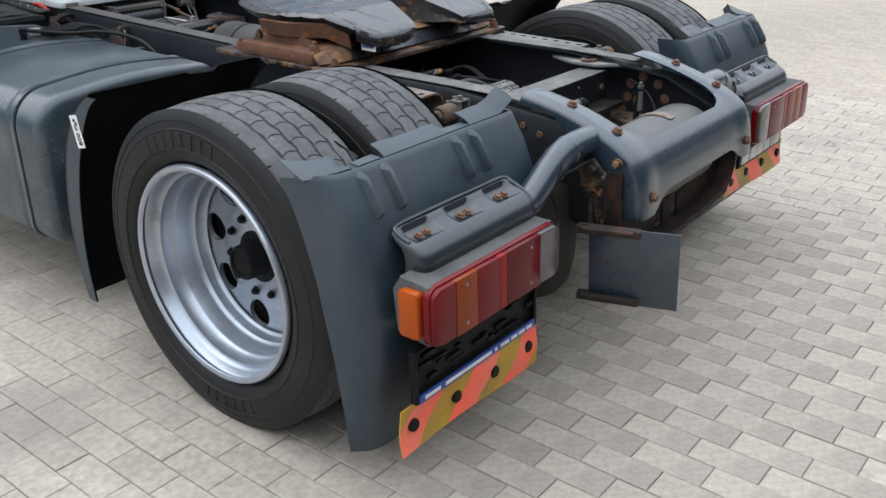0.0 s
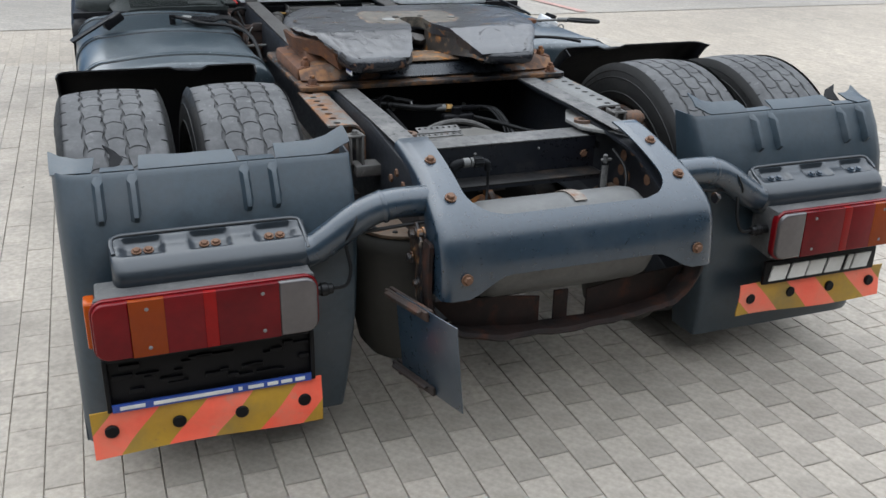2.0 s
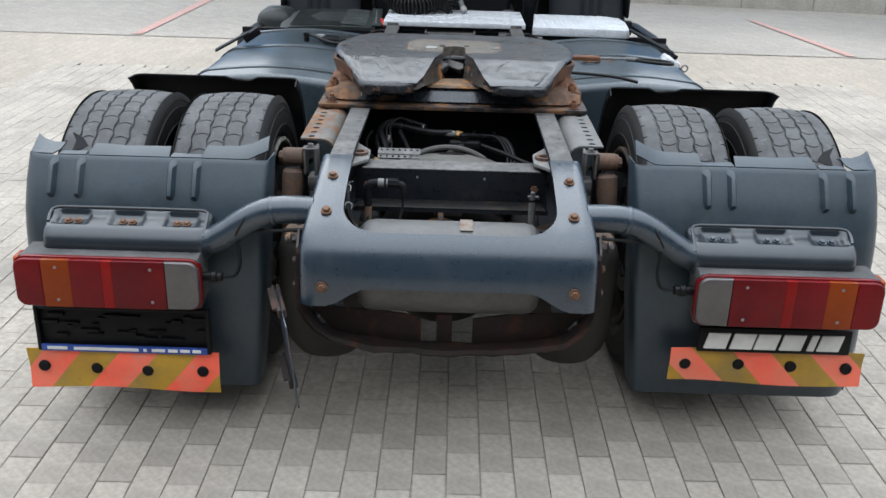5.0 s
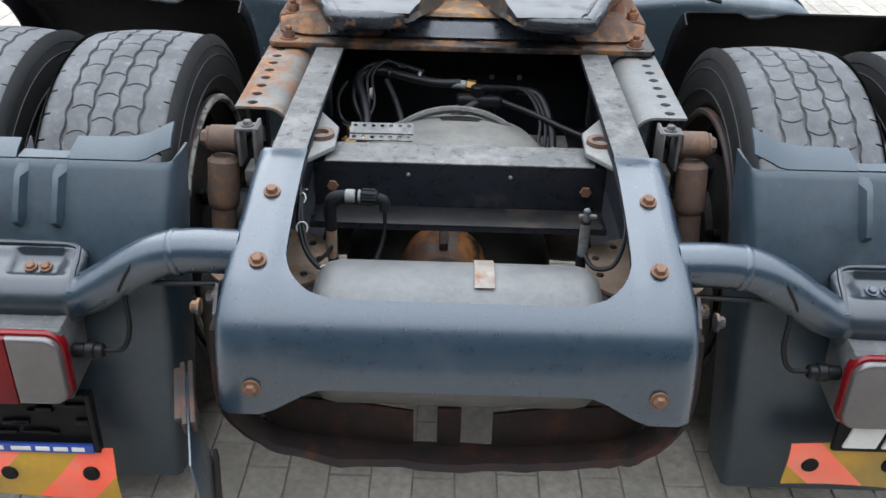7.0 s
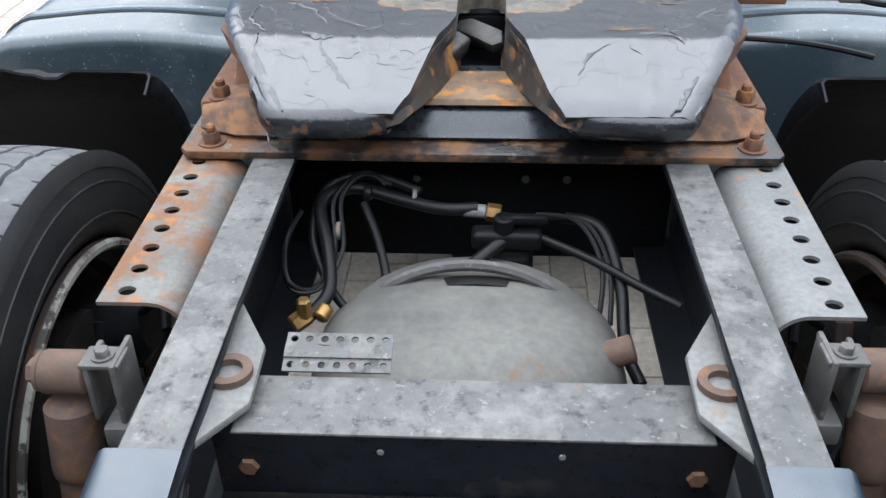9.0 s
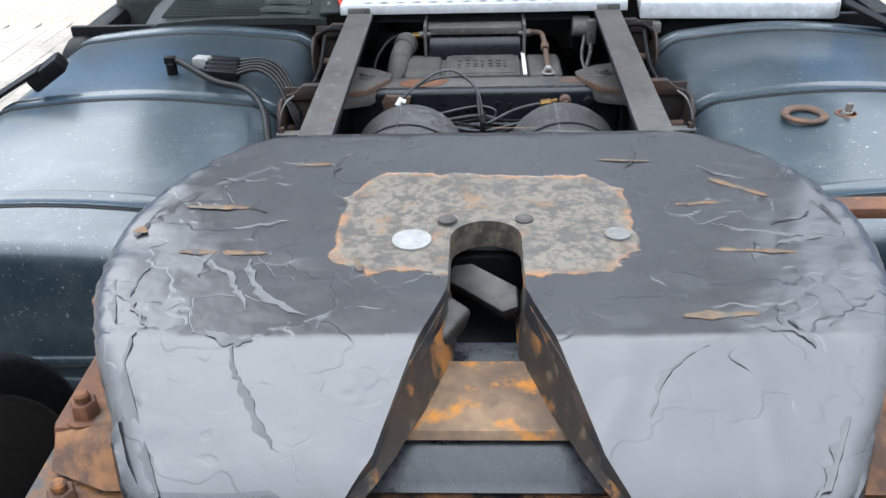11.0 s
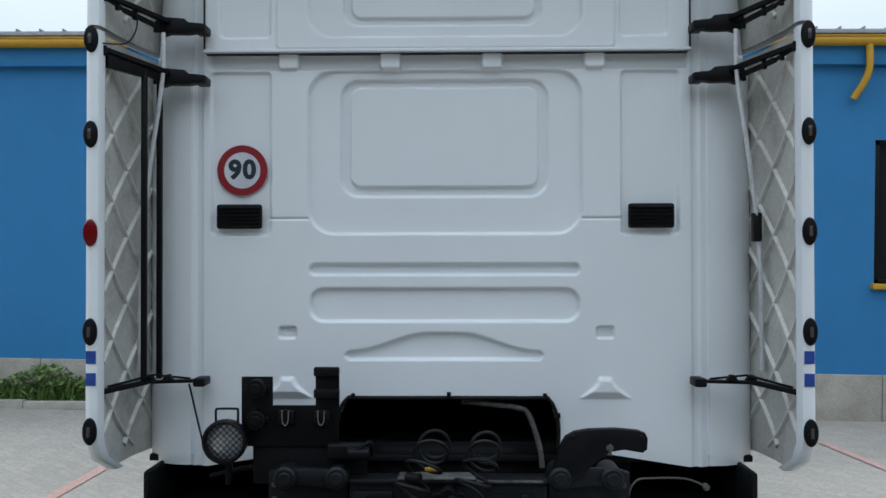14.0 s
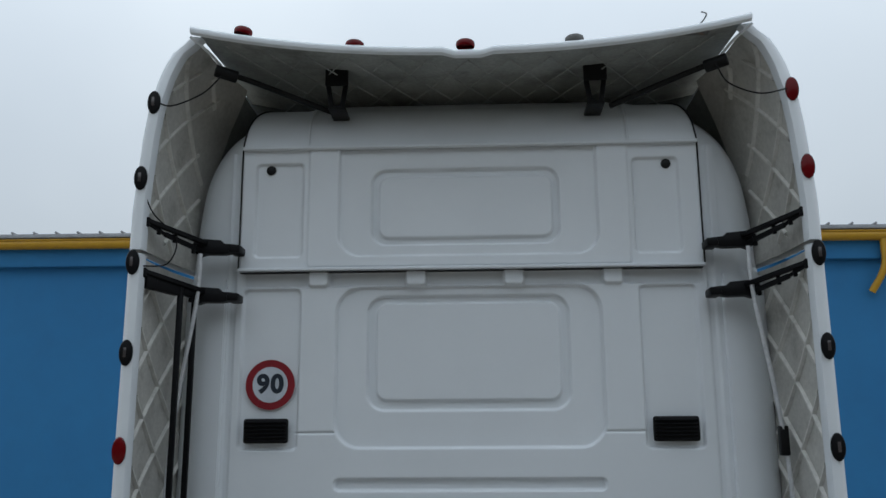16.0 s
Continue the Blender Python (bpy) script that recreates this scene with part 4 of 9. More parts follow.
part("oil_plug", rod((0.24, 0.83, 0.7), (0.19, 0.83, 0.68), 0.022, 14), "rust_brown", axle)
for s in (-1, 1):
    ab = part("air_spring", lathe([(0.02, 0.385), (0.125, 0.385), (0.143, 0.37), (0.15, 0.34), (0.152, 0.24), (0.146, 0.12), (0.13, 0.04), (0.1, 0.0)], 36, (s * 0.385, 0.4, 0.235), (s * 0.385, 0.4, 1.3)), "bellows", truck, "dusty dark rubber air spring bellows")
    part("top_plate", lathe([(0, 0), (0.128, 0), (0.13, 0.004), (0.13, 0.01), (0, 0.012)], 32, (s * 0.385, 0.4, 0.622), (s * 0.385, 0.4, 1.6)), "speckled", ab, "rusty speckled mounting plate")
    for k in range(9):
        a = radians(40 * k)
        part("hole", rod((s * 0.385 + 0.1 * math.cos(a), 0.4 + 0.1 * math.sin(a), 0.632), (s * 0.385 + 0.1 * math.cos(a), 0.4 + 0.1 * math.sin(a), 0.6355), 0.008, 10, 0.001), "hose", ab)
    part("elbow", tube([(s * 0.25, 0.38, 0.6), (s * 0.25, 0.37, 0.68), (s * 0.25, 0.36, 0.76)] if s > 0 else [(-0.25, 0.36, 0.6), (-0.25, 0.355, 0.7), (-0.25, 0.35, 0.79), (-0.2, 0.35, 0.805)], 0.0105, 12), "black_rail", ab, "grey pipe fitting")
    # shock absorber with its cross pin
    sy = 0.62 if s < 0 else 0.66
    sh = part("shock_absorber", merge(lathe([(0, 0), (0.024, 0), (0.028, 0.02), (0.028, 0.28), (0.033, 0.285), (0.035, 0.3), (0.035, 0.39), (0.025, 0.4), (0, 0.4)], 24, (s * 0.545, sy - 0.06, 0.37), (s * 0.52, sy, 0.8))), "rust_brown", truck, "rust-brown shock absorber")
    part("eye", merge(rod((s * 0.485, sy, 0.805), (s * 0.552, sy, 0.805), 0.029, 22, 0.006), hexbolt((s * 0.552, sy, 0.805), (s, 0, 0), 0.018, 0.016)), "rust_brown", sh)
    part("clamp", merge(box(s * 0.44, s * 0.448, sy - 0.034, sy + 0.034, 0.73, 0.842, 0.003), box(s * 0.476, s * 0.484, sy - 0.03, sy + 0.03, 0.75, 0.836, 0.003), box(s * 0.436, s * 0.488, sy - 0.03, sy + 0.012, 0.832, 0.84, 0.003), hexbolt((s * 0.462, sy - 0.01, 0.84), (0, 0, 1), 0.01, 0.012), box(s * 0.385, s * 0.47, sy - 0.045, sy + 0.025, 0.715, 0.75, 0.006)), "rail_dark", sh, "grimy bracket clamp")
ph_ob = part("pinion_housing", lathe([(0.0, 0.0), (0.068, 0.0), (0.075, 0.01), (0.078, 0.05), (0.09, 0.08), (0.1, 0.11), (0.125, 0.2), (0.14, 0.24)], 36, (-0.03, 0.5, 0.515), (-0.03, 1.0, 0.5)), "pinion_rust", truck, "orange rusted axle nose with flange")
part("rib", prism([(0.53, 0.58), (0.72, 0.58), (0.74, 0.68), (0.6, 0.645), (0.53, 0.605)], "x", -0.04, -0.02, 0.004), "pinion_rust", ph_ob)
fl = part("flange", lathe([(0, 0), (0.052, 0), (0.076, 0.004), (0.078, 0.012), (0.076, 0.024), (0.05, 0.03)], 32, (-0.03, 0.468, 0.516), (-0.03, 1.0, 0.5)), "rust_dark", ph_ob, "dark companion flange")
for i in range(8):
    a = radians(45 * i + 12)
    part("bolt", hexbolt((-0.03 + 0.064 * math.cos(a), 0.47, 0.516 + 0.064 * math.sin(a)), (0, -1, 0), 0.008, 0.012, False), "rust_dark", fl)
part("shaft_end", lathe([(0, 0), (0.04, 0), (0.047, 0.01), (0.047, 0.08), (0.04, 0.09)], 28, (-0.03, 0.385, 0.52), (-0.03, 1.0, 0.5)), "glossy_black", ph_ob, "black shaft end with pale marks")
for k in range(5):
    part("mark", moved(box(-0.003, 0.003, -0.02, 0.02, 0.0, 0.0012, 0.0004), pose(-0.03, 0.43, 0.519) @ Matrix.Rotation(radians(-36 + 17 * k), 4, 'Y') @ pose(0, 0, 0.0468)), "plug", ph_ob)
# Near-black colour stands for the shade on the differential's front.
part("nose_casting", lathe([(0, 0), (0.15, 0.0), (0.2, 0.012), (0.235, 0.04), (0.25, 0.09), (0.25, 0.12)], 40, (-0.02, 0.605, 0.44), (-0.02, 1.0, 0.44)), "grimy", axle, "front of the differential, blackened for the shade there")

# galvanised perforated angle sections beside the rails
for s in (-1, 1):
    bm = holed_plate(-0.045, 0.025, 0.0, 0.42, 1, 8, 0.0125, 0.0105, 0.0, 0.006)
    bend = sheet([[(0.025 + 0.05 * math.sin(radians(a)), y, -0.05 + 0.05 * math.cos(radians(a))) for a in range(0, 91, 10)] + [(0.075, y, -0.12)] for y in (0.0, 0.42)], 0.006)
    m = pose(-0.47, 0.725, rail_top(0.73) - 0.003, 2.5, 0, 0)
    part("perforated_angle", mirrored(moved(merge(bm, bend), m), s), "zinc_rusty" if s < 0 else "zinc", truck, "galvanised perforated angle beside the rail")

# ---- fifth wheel ----
tail_up = False
fw = part("fifth_wheel", prism([(-0.5, 1.115), (0.5, 1.115), (0.512, 1.13), (0.512, 1.72), (0.505, 1.74), (0.2, 1.74), (0.2, 1.3), (-0.2, 1.3), (-0.2, 1.74), (-0.505, 1.74), (-0.512, 1.72), (-0.512, 1.13)], "z", 0.872, 0.888, 0.003), "base_rust", truck, "greased fifth wheel coupling on a rusty base")
CHX = list(np.linspace(-0.49, 0.49, 15))


def ch_drop(x):
    """The channel's lip runs lower and further out towards its rounded ends."""
    return max(0.0, (abs(x) - 0.43) / 0.06) ** 2


ch = sheet([[(x, 1.165 + 0.03 * ch_drop(x), 0.889), (x, 1.176 + 0.03 * ch_drop(x), 0.897), (x, 1.194 + 0.025 * ch_drop(x), 0.922 - 0.014 * ch_drop(x)), (x, 1.212 + 0.01 * ch_drop(x), 0.931 - 0.016 * ch_drop(x)), (x, 1.36, 0.934 - 0.016 * ch_drop(x)), (x, 1.38, 0.9), (x, 1.39, 0.885)] for x in CHX], 0.01)
part("base_channel", ch, "channel", fw, "dark mounting channel with rusted ends", angle=60)
for s in (-1, 1):
    part("pedestal", merge(box(s * 0.5, s * 0.36, 1.22, 1.6, 0.886, 0.934, 0.012), prism([(1.27, 0.93), (1.55, 0.93), (1.48, 1.0), (1.34, 1.0)], "x", s * 0.45, s * 0.37, 0.01)), "rust", fw, "rusty pedestal casting")
    for x, y, z in ((0.462, 1.148, 0.888), (0.463, 1.243, 0.932), (0.44, 1.56, 0.934), (0.44, 1.67, 0.888)):
        part("bolt", merge(hexbolt((s * x, y, z), (0, 0, 1), 0.0165, 0.022), rod((s * x, y, z + 0.02), (s * x, y, z + 0.034), 0.009, 10)), "rust", fw)


def plate_z(y):
    return 1.052 if y > 1.23 else 1.052 - 0.064 * ((1.23 - y) / 0.18)


def top_plate():
    ys = [1.06, 1.064, 1.072] + list(np.linspace(1.085, 1.42, 40)) + [1.44, 1.452, 1.462, 1.471, 1.478, 1.483, 1.4845, 1.485] + list(np.linspace(1.5, 1.76, 25)) + [1.772, 1.782, 1.79, 1.795]

    def xin(y):
        if y < 1.33:
            return float(np.interp(y, [1.05, 1.1, 1.2, 1.3, 1.33], [0.142, 0.112, 0.083, 0.052, 0.045]))
        if y < 1.44:
            return 0.045
        return math.sqrt(max(0.0, 0.045 ** 2 - (y - 1.44) ** 2))

    def xout(y):
        return float(np.interp(y, [1.05, 1.06, 1.085, 1.14, 1.24, 1.34, 1.44, 1.52, 1.6, 1.68, 1.73, 1.76, 1.78, 1.79, 1.795], [0.322, 0.335, 0.35, 0.378, 0.43, 0.468, 0.482, 0.482, 0.463, 0.425, 0.385, 0.345, 0.29, 0.22, 0.12])) + 0.006 * noise.noise((y * 17, 0.5, 0)) + 0.003 * noise.noise((y * 60, 3.5, 0))
    bm = bmesh.new()
    halves = []
    cols = [0, 0.015, 0.05] + list(np.linspace(0.1, 0.92, 26)) + [0.955, 0.98, 0.993, 1.0]
    for s in (-1, 1):
        rows = []
        for y in ys:
            a, b = xin(y), xout(y)
            row = []
            for k, f in enumerate(cols):
                x = a + (b - a) * f
                z = plate_z(y)
                e = min((b - x), 0.02)
                z -= 0.012 * (1 - e / 0.02) ** 2
                if y < 1.09:
                    z -= 0.01 * ((1.09 - y) / 0.04) ** 2
                if y > 1.75:
                    z -= 0.012 * ((y - 1.75) / 0.045) ** 2
                p = Vector((s * x, y, z))
                shoulder = max(0.0, 1 - (b - x) / 0.07)
                z += shoulder * (0.004 * noise.noise(p * 24) + 0.0025 * noise.noise(p * 55))
                z += 0.0022 * noise.noise(p * 9) + 0.0012 * noise.noise(p * 31)
                ridged = abs(noise.noise(Vector((s * x * 7 + 3, y * 4, 1.7))))
                near = max(abs(x) - 0.2, abs(y - 1.48) - 0.15)
                if near > 0:
                    z += 0.0016 * max(0, 1 - ridged * 7) * min(1, near / 0.03)
                row.append(bm.verts.new((s * x, y, z)))
            rows.append(row)
        halves.append(rows)
        for i in range(len(rows) - 1):
            for k in range(len(cols) - 1):
                f = (rows[i][k], rows[i][k + 1], rows[i + 1][k + 1], rows[i + 1][k])
                bm.faces.new(f if s > 0 else f[::-1])
    bmesh.ops.remove_doubles(bm, verts=bm.verts[:], dist=1e-4)
    bm.normal_update()
    bmesh.ops.solidify(bm, geom=bm.faces[:] + bm.edges[:] + bm.verts[:], thickness=0.038)
    return bm


plate = part("top_plate", top_plate(), "grease", fw, "black greased coupling plate scraped bare round the slot", angle=60)


def scar(x0, y0, x1, y1, w, lift=0.0022):
    """A scraped streak: an uneven flat blade of bare metal."""
    a, b = Vector((x0, y0, 0)), Vector((x1, y1, 0))
    d = (b - a).normalized()
    n = Vector((-d.y, d.x, 0))
    rows = []
    for k in range(13):
        f = k / 12
        p = a.lerp(b, f)
        h = w * math.sin(math.pi * min(1, max(0.02, f))) ** 0.28 * (0.7 + 0.6 * noise.noise(p * 60))
        rows.append([(q.x, q.y, plate_z(q.y) + z) for q, z in ((p - n * h, 0.0012), (p, lift), (p + n * h * 0.8, 0.0012))])
    return sheet(rows)


for x0, y0, x1, y1, w in ((-0.335, 1.655, -0.21, 1.66, 0.006), (-0.42, 1.53, -0.3, 1.525, 0.007), (-0.4, 1.41, -0.25, 1.405, 0.006), (-0.46, 1.46, -0.44, 1.47, 0.012), (0.155, 1.665, 0.25, 1.66, 0.004), (0.3, 1.6, 0.39, 1.545, 0.007), (0.24, 1.525, 0.33, 1.53, 0.005), (0.26, 1.408, 0.39, 1.4, 0.005), (0.2, 1.268, 0.31, 1.272, 0.009), (0.0, 1.787, 0.1, 1.786, 0.002), (-0.16, 1.39, -0.145, 1.36, 0.007)):
    part("scrape", scar(x0 + 0.12 * (x1 - x0), y0, x1 - 0.12 * (x1 - x0), y1, w * 1.25, 0.0016), "scrape", plate)
rf = random.Random(21)
FOLDS = ((-0.46, 1.49, -0.3, 1.66), (-0.47, 1.45, -0.42, 1.55), (-0.36, 1.4, -0.27, 1.28), (-0.29, 1.39, -0.2, 1.27), (-0.41, 1.37, -0.37, 1.25), (-0.33, 1.47, -0.26, 1.49), (-0.2, 1.26, -0.1, 1.28), (-0.38, 1.24, -0.33, 1.06), (-0.27, 1.22, -0.2, 1.1), (0.24, 1.5, 0.4, 1.44), (0.31, 1.3, 0.45, 1.41), (0.4, 1.56, 0.47, 1.47), (0.26, 1.23, 0.16, 1.14), (0.27, 1.25, 0.34, 1.22), (0.38, 1.14, 0.3, 1.06), (0.3, 1.64, 0.36, 1.6), (0.22, 1.72, 0.2, 1.64), (-0.22, 1.62, -0.19, 1.72), (0.42, 1.5, 0.36, 1.47), (-0.45, 1.36, -0.44, 1.26))
def fold(x0, y0, x1, y1, w, bend):
    """A thin curled ridge of grease that wanders from end to end."""
    a, b = Vector((x0, y0, 0)), Vector((x1, y1, 0))
    d = (b - a).normalized()
    n = Vector((-d.y, d.x, 0))
    rows = []
    for k in range(25):
        f = k / 24
        p = a.lerp(b, f)
        p += n * (bend * math.sin(math.pi * f) + 0.006 * noise.noise(p * 45) + 0.004 * noise.noise(p * 110))
        h = w * math.sin(math.pi * min(0.97, max(0.03, f))) ** 0.5 * (0.75 + 0.9 * noise.noise(p * 80))
        edge = float(np.interp(p.y, [1.06, 1.14, 1.24, 1.34, 1.44, 1.6, 1.68], [0.31, 0.352, 0.402, 0.438, 0.452, 0.43, 0.39]))
        p.x = min(edge, max(-edge, p.x))
        rows.append([(q.x, q.y, plate_z(q.y) + z) for q, z in ((p - n * h * 3.0, 0.0002), (p - n * h * 0.9, 0.0005 + 0.18 * h), (p + n * h * 0.2, 0.0008 + 0.38 * h), (p + n * h * 0.5, 0.0002))])
    return sheet(rows)


MORE = []
for k in range(16):
    side = -1 if k % 2 else 1
    x, y = side * rf.uniform(0.22, 0.46), rf.choice((rf.uniform(1.24, 1.62), rf.uniform(1.24, 1.45), rf.uniform(1.09, 1.22)))
    a, d = radians(rf.choice((rf.uniform(-25, 25), rf.uniform(50, 130)))), rf.uniform(0.02, 0.075)
    if abs(x) + d < 0.3 + 0.45 * (y - 1.05) + (0.0 if y < 1.45 else -0.25 * (y - 1.45)):
        MORE.append((x - d * math.cos(a) / 2, y - d * math.sin(a) / 2, x + d * math.cos(a) / 2, y + d * math.sin(a) / 2))
for x0, y0, x1, y1 in FOLDS + tuple(MORE):
    part("grease_fold", fold(x0, y0, x1, y1, rf.uniform(0.002, 0.0042), rf.uniform(-0.02, 0.02)), "fold_grease", plate, angle=50)


for s in (-1, 1):
    rim = [(0.148, 1.072), (0.19, 1.062), (0.25, 1.057), (0.31, 1.058), (0.334, 1.064), (0.35, 1.085), (0.372, 1.13)]
    rows = []
    for i in range(29):
        f = i / 28 * (len(rim) - 1)
        k = min(int(f), len(rim) - 2)
        x, y = (rim[k][q] + (rim[k + 1][q] - rim[k][q]) * (f - k) for q in (0, 1))
        w = noise.noise(Vector((s * x * 40, y * 40, 3.1)))
        z = plate_z(y) - 0.007
        rows.append([(s * x, y + 0.01, z + 0.004), (s * x * 1.003, y - 0.002 - 0.003 * w, z - 0.001 + 0.002 * w), (s * x * 1.006, y - 0.006 - 0.003 * w, z - 0.014 + 0.003 * w), (s * x * 1.004, y - 0.006 + 0.003 * w, z - 0.03), (s * x * 1.0, y + 0.002, z - 0.038 - 0.006 * abs(w)), (s * x * 0.96, y + 0.016, z - 0.04)])
    part("rim", sheet(rows, 0.004), "rim_grease", plate, "black greasy lip of the ramp", angle=60)


def throat_depth(y):
    return float(np.interp(y, [1.06, 1.1, 1.16, 1.24, 1.3], [0.022, 0.03, 0.062, 0.1, 0.105]))


for s in (-1, 1):
    part("throat_wall", mirrored(sheet([[(-x + 0.004, y, z - 0.006), (-x + 0.0, y, z - 0.4 * throat_depth(y)), (-x + 0.01, y, z - throat_depth(y))] for x, y, z in ((0.165, 1.062, 0.982), (0.136, 1.075, 0.989), (0.12, 1.1, 0.999), (0.106, 1.14, 1.015), (0.087, 1.2, 1.04), (0.055, 1.3, 1.045), (0.048, 1.34, 1.045), (0.048, 1.42, 1.045))], 0.014), s), "throat", plate, "rust-streaked throat wall")
    part("skirt", mirrored(sheet([[(-x, y, z), (-x + 0.015, y, z - 0.05)] for x, y, z in ((0.365, 1.17, 0.985), (0.41, 1.25, 1.02), (0.47, 1.36, 1.02), (0.475, 1.5, 1.02))], 0.012), s), "rust", plate)
part("lock_tray", sheet([[(-0.102, 1.19, 0.944), (0.102, 1.19, 0.944)], [(-0.1, 1.196, 0.952), (0.1, 1.196, 0.952)], [(-0.094, 1.212, 0.954), (0.094, 1.212, 0.954)], [(-0.062, 1.315, 0.954), (0.062, 1.315, 0.954)]], 0.008), "rust_orange", fw, "orange rusted guide tray")
# Black strip for the shadow below the tray, and boxes darkening the throat.
part("throat_shade", merge(box(-0.1, 0.1, 1.206, 1.3, 0.932, 0.944, 0.003), box(-0.07, 0.07, 1.32, 1.5, 0.9, 0.93, 0.004), box(-0.07, 0.07, 1.48, 1.5, 0.9, 1.0, 0.004)), "black_plastic", fw)
part("lock_jaw", moved(prism([(-0.06, -0.02), (0.05, -0.026), (0.066, -0.006), (0.045, 0.024), (-0.04, 0.026), (-0.064, 0.008)], "z", -0.014, 0.014, 0.005), pose(0.0, 1.43, 0.98, 28, 6, -36) @ Matrix.Diagonal((0.85, 0.8, 0.9, 1))), "lock", fw, "worn steel locking jaw")
part("lock_lever", moved(box(-0.018, 0.018, -0.03, 0.03, -0.02, 0.02, 0.008, 3), pose(-0.05, 1.345, 0.985, 10, 20, -30)), "lock", fw)
part("grease_plug", lathe([(0, 0), (0.024, 0), (0.025, 0.001), (0.025, 0.004), (0.022, 0.0055), (0, 0.006)], 28, (-0.093, 1.435, 1.05), (-0.093, 1.435, 2)), "plug", plate, "pale round plug")
part("grease_plug", lathe([(0, 0), (0.016, 0), (0.016, 0.004), (0, 0.005)], 24, (0.165, 1.445, 1.051), (0.165, 1.445, 2)), "steel", plate)
for s in (-1, 1):
    part("screw", merge(lathe([(0.004, 0), (0.012, 0), (0.012, 0.004), (0.004, 0.002), (0.0, 0.002)], 16, (s * 0.05, 1.485, 1.051), (s * 0.05, 1.485, 2)), lathe([(0.0, 0), (0.014, 0), (0.014, 0.0015), (0, 0.0015)], 16, (s * 0.05, 1.485, 1.0505), (s * 0.05, 1.485, 2))), "lock", plate)
    lab = part("maker_label", moved(box(-0.032, 0.032, -0.001, 0.001, -0.017, 0.017, 0.0005), mirror_pose := pose(s * 0.343, 1.1, 0.948, 0, 0, -s * 92)), "white_mark", plate, "small white label with dark marks") if s < 0 else None
    if s < 0:
        part("marks", merge(*[moved(box(-0.006, 0.006, -0.002, 0.002, -0.007, 0.007, 0.0005), mirror_pose @ pose(d, 0, 0)) for d in (-0.02, -0.006, 0.008, 0.022)]), "blue_strip", lab)
rb = part("release_bar", box(0.46, 0.62, 1.6, 1.64, 0.985, 1.003, 0.004), "rust", fw, "rusty release bar with steel pull handle")
part("pull_rod", merge(box(0.6, 0.74, 1.612, 1.63, 0.99, 0.998, 0.002), rod((0.73, 1.62, 0.994), (0.78, 1.62, 0.992), 0.01, 12)), "steel", rb, "bare steel pull rod")
part("handle_loop", tube([(0.77, 1.62, 0.992), (0.8, 1.645, 0.99), (0.88, 1.65, 0.985), (0.93, 1.63, 0.98), (0.92, 1.605, 0.98), (0.86, 1.595, 0.985), (0.8, 1.6, 0.99), (0.77, 1.62, 0.992)], 0.0075, 8), "hose", rb, "black loop handle")
part("locking_rod", tube([(0.46, 1.5, 0.955), (0.6, 1.49, 0.95), (0.68, 1.47, 0.945), (0.76, 1.46, 0.93)], 0.0065, 8), "hose", rb)


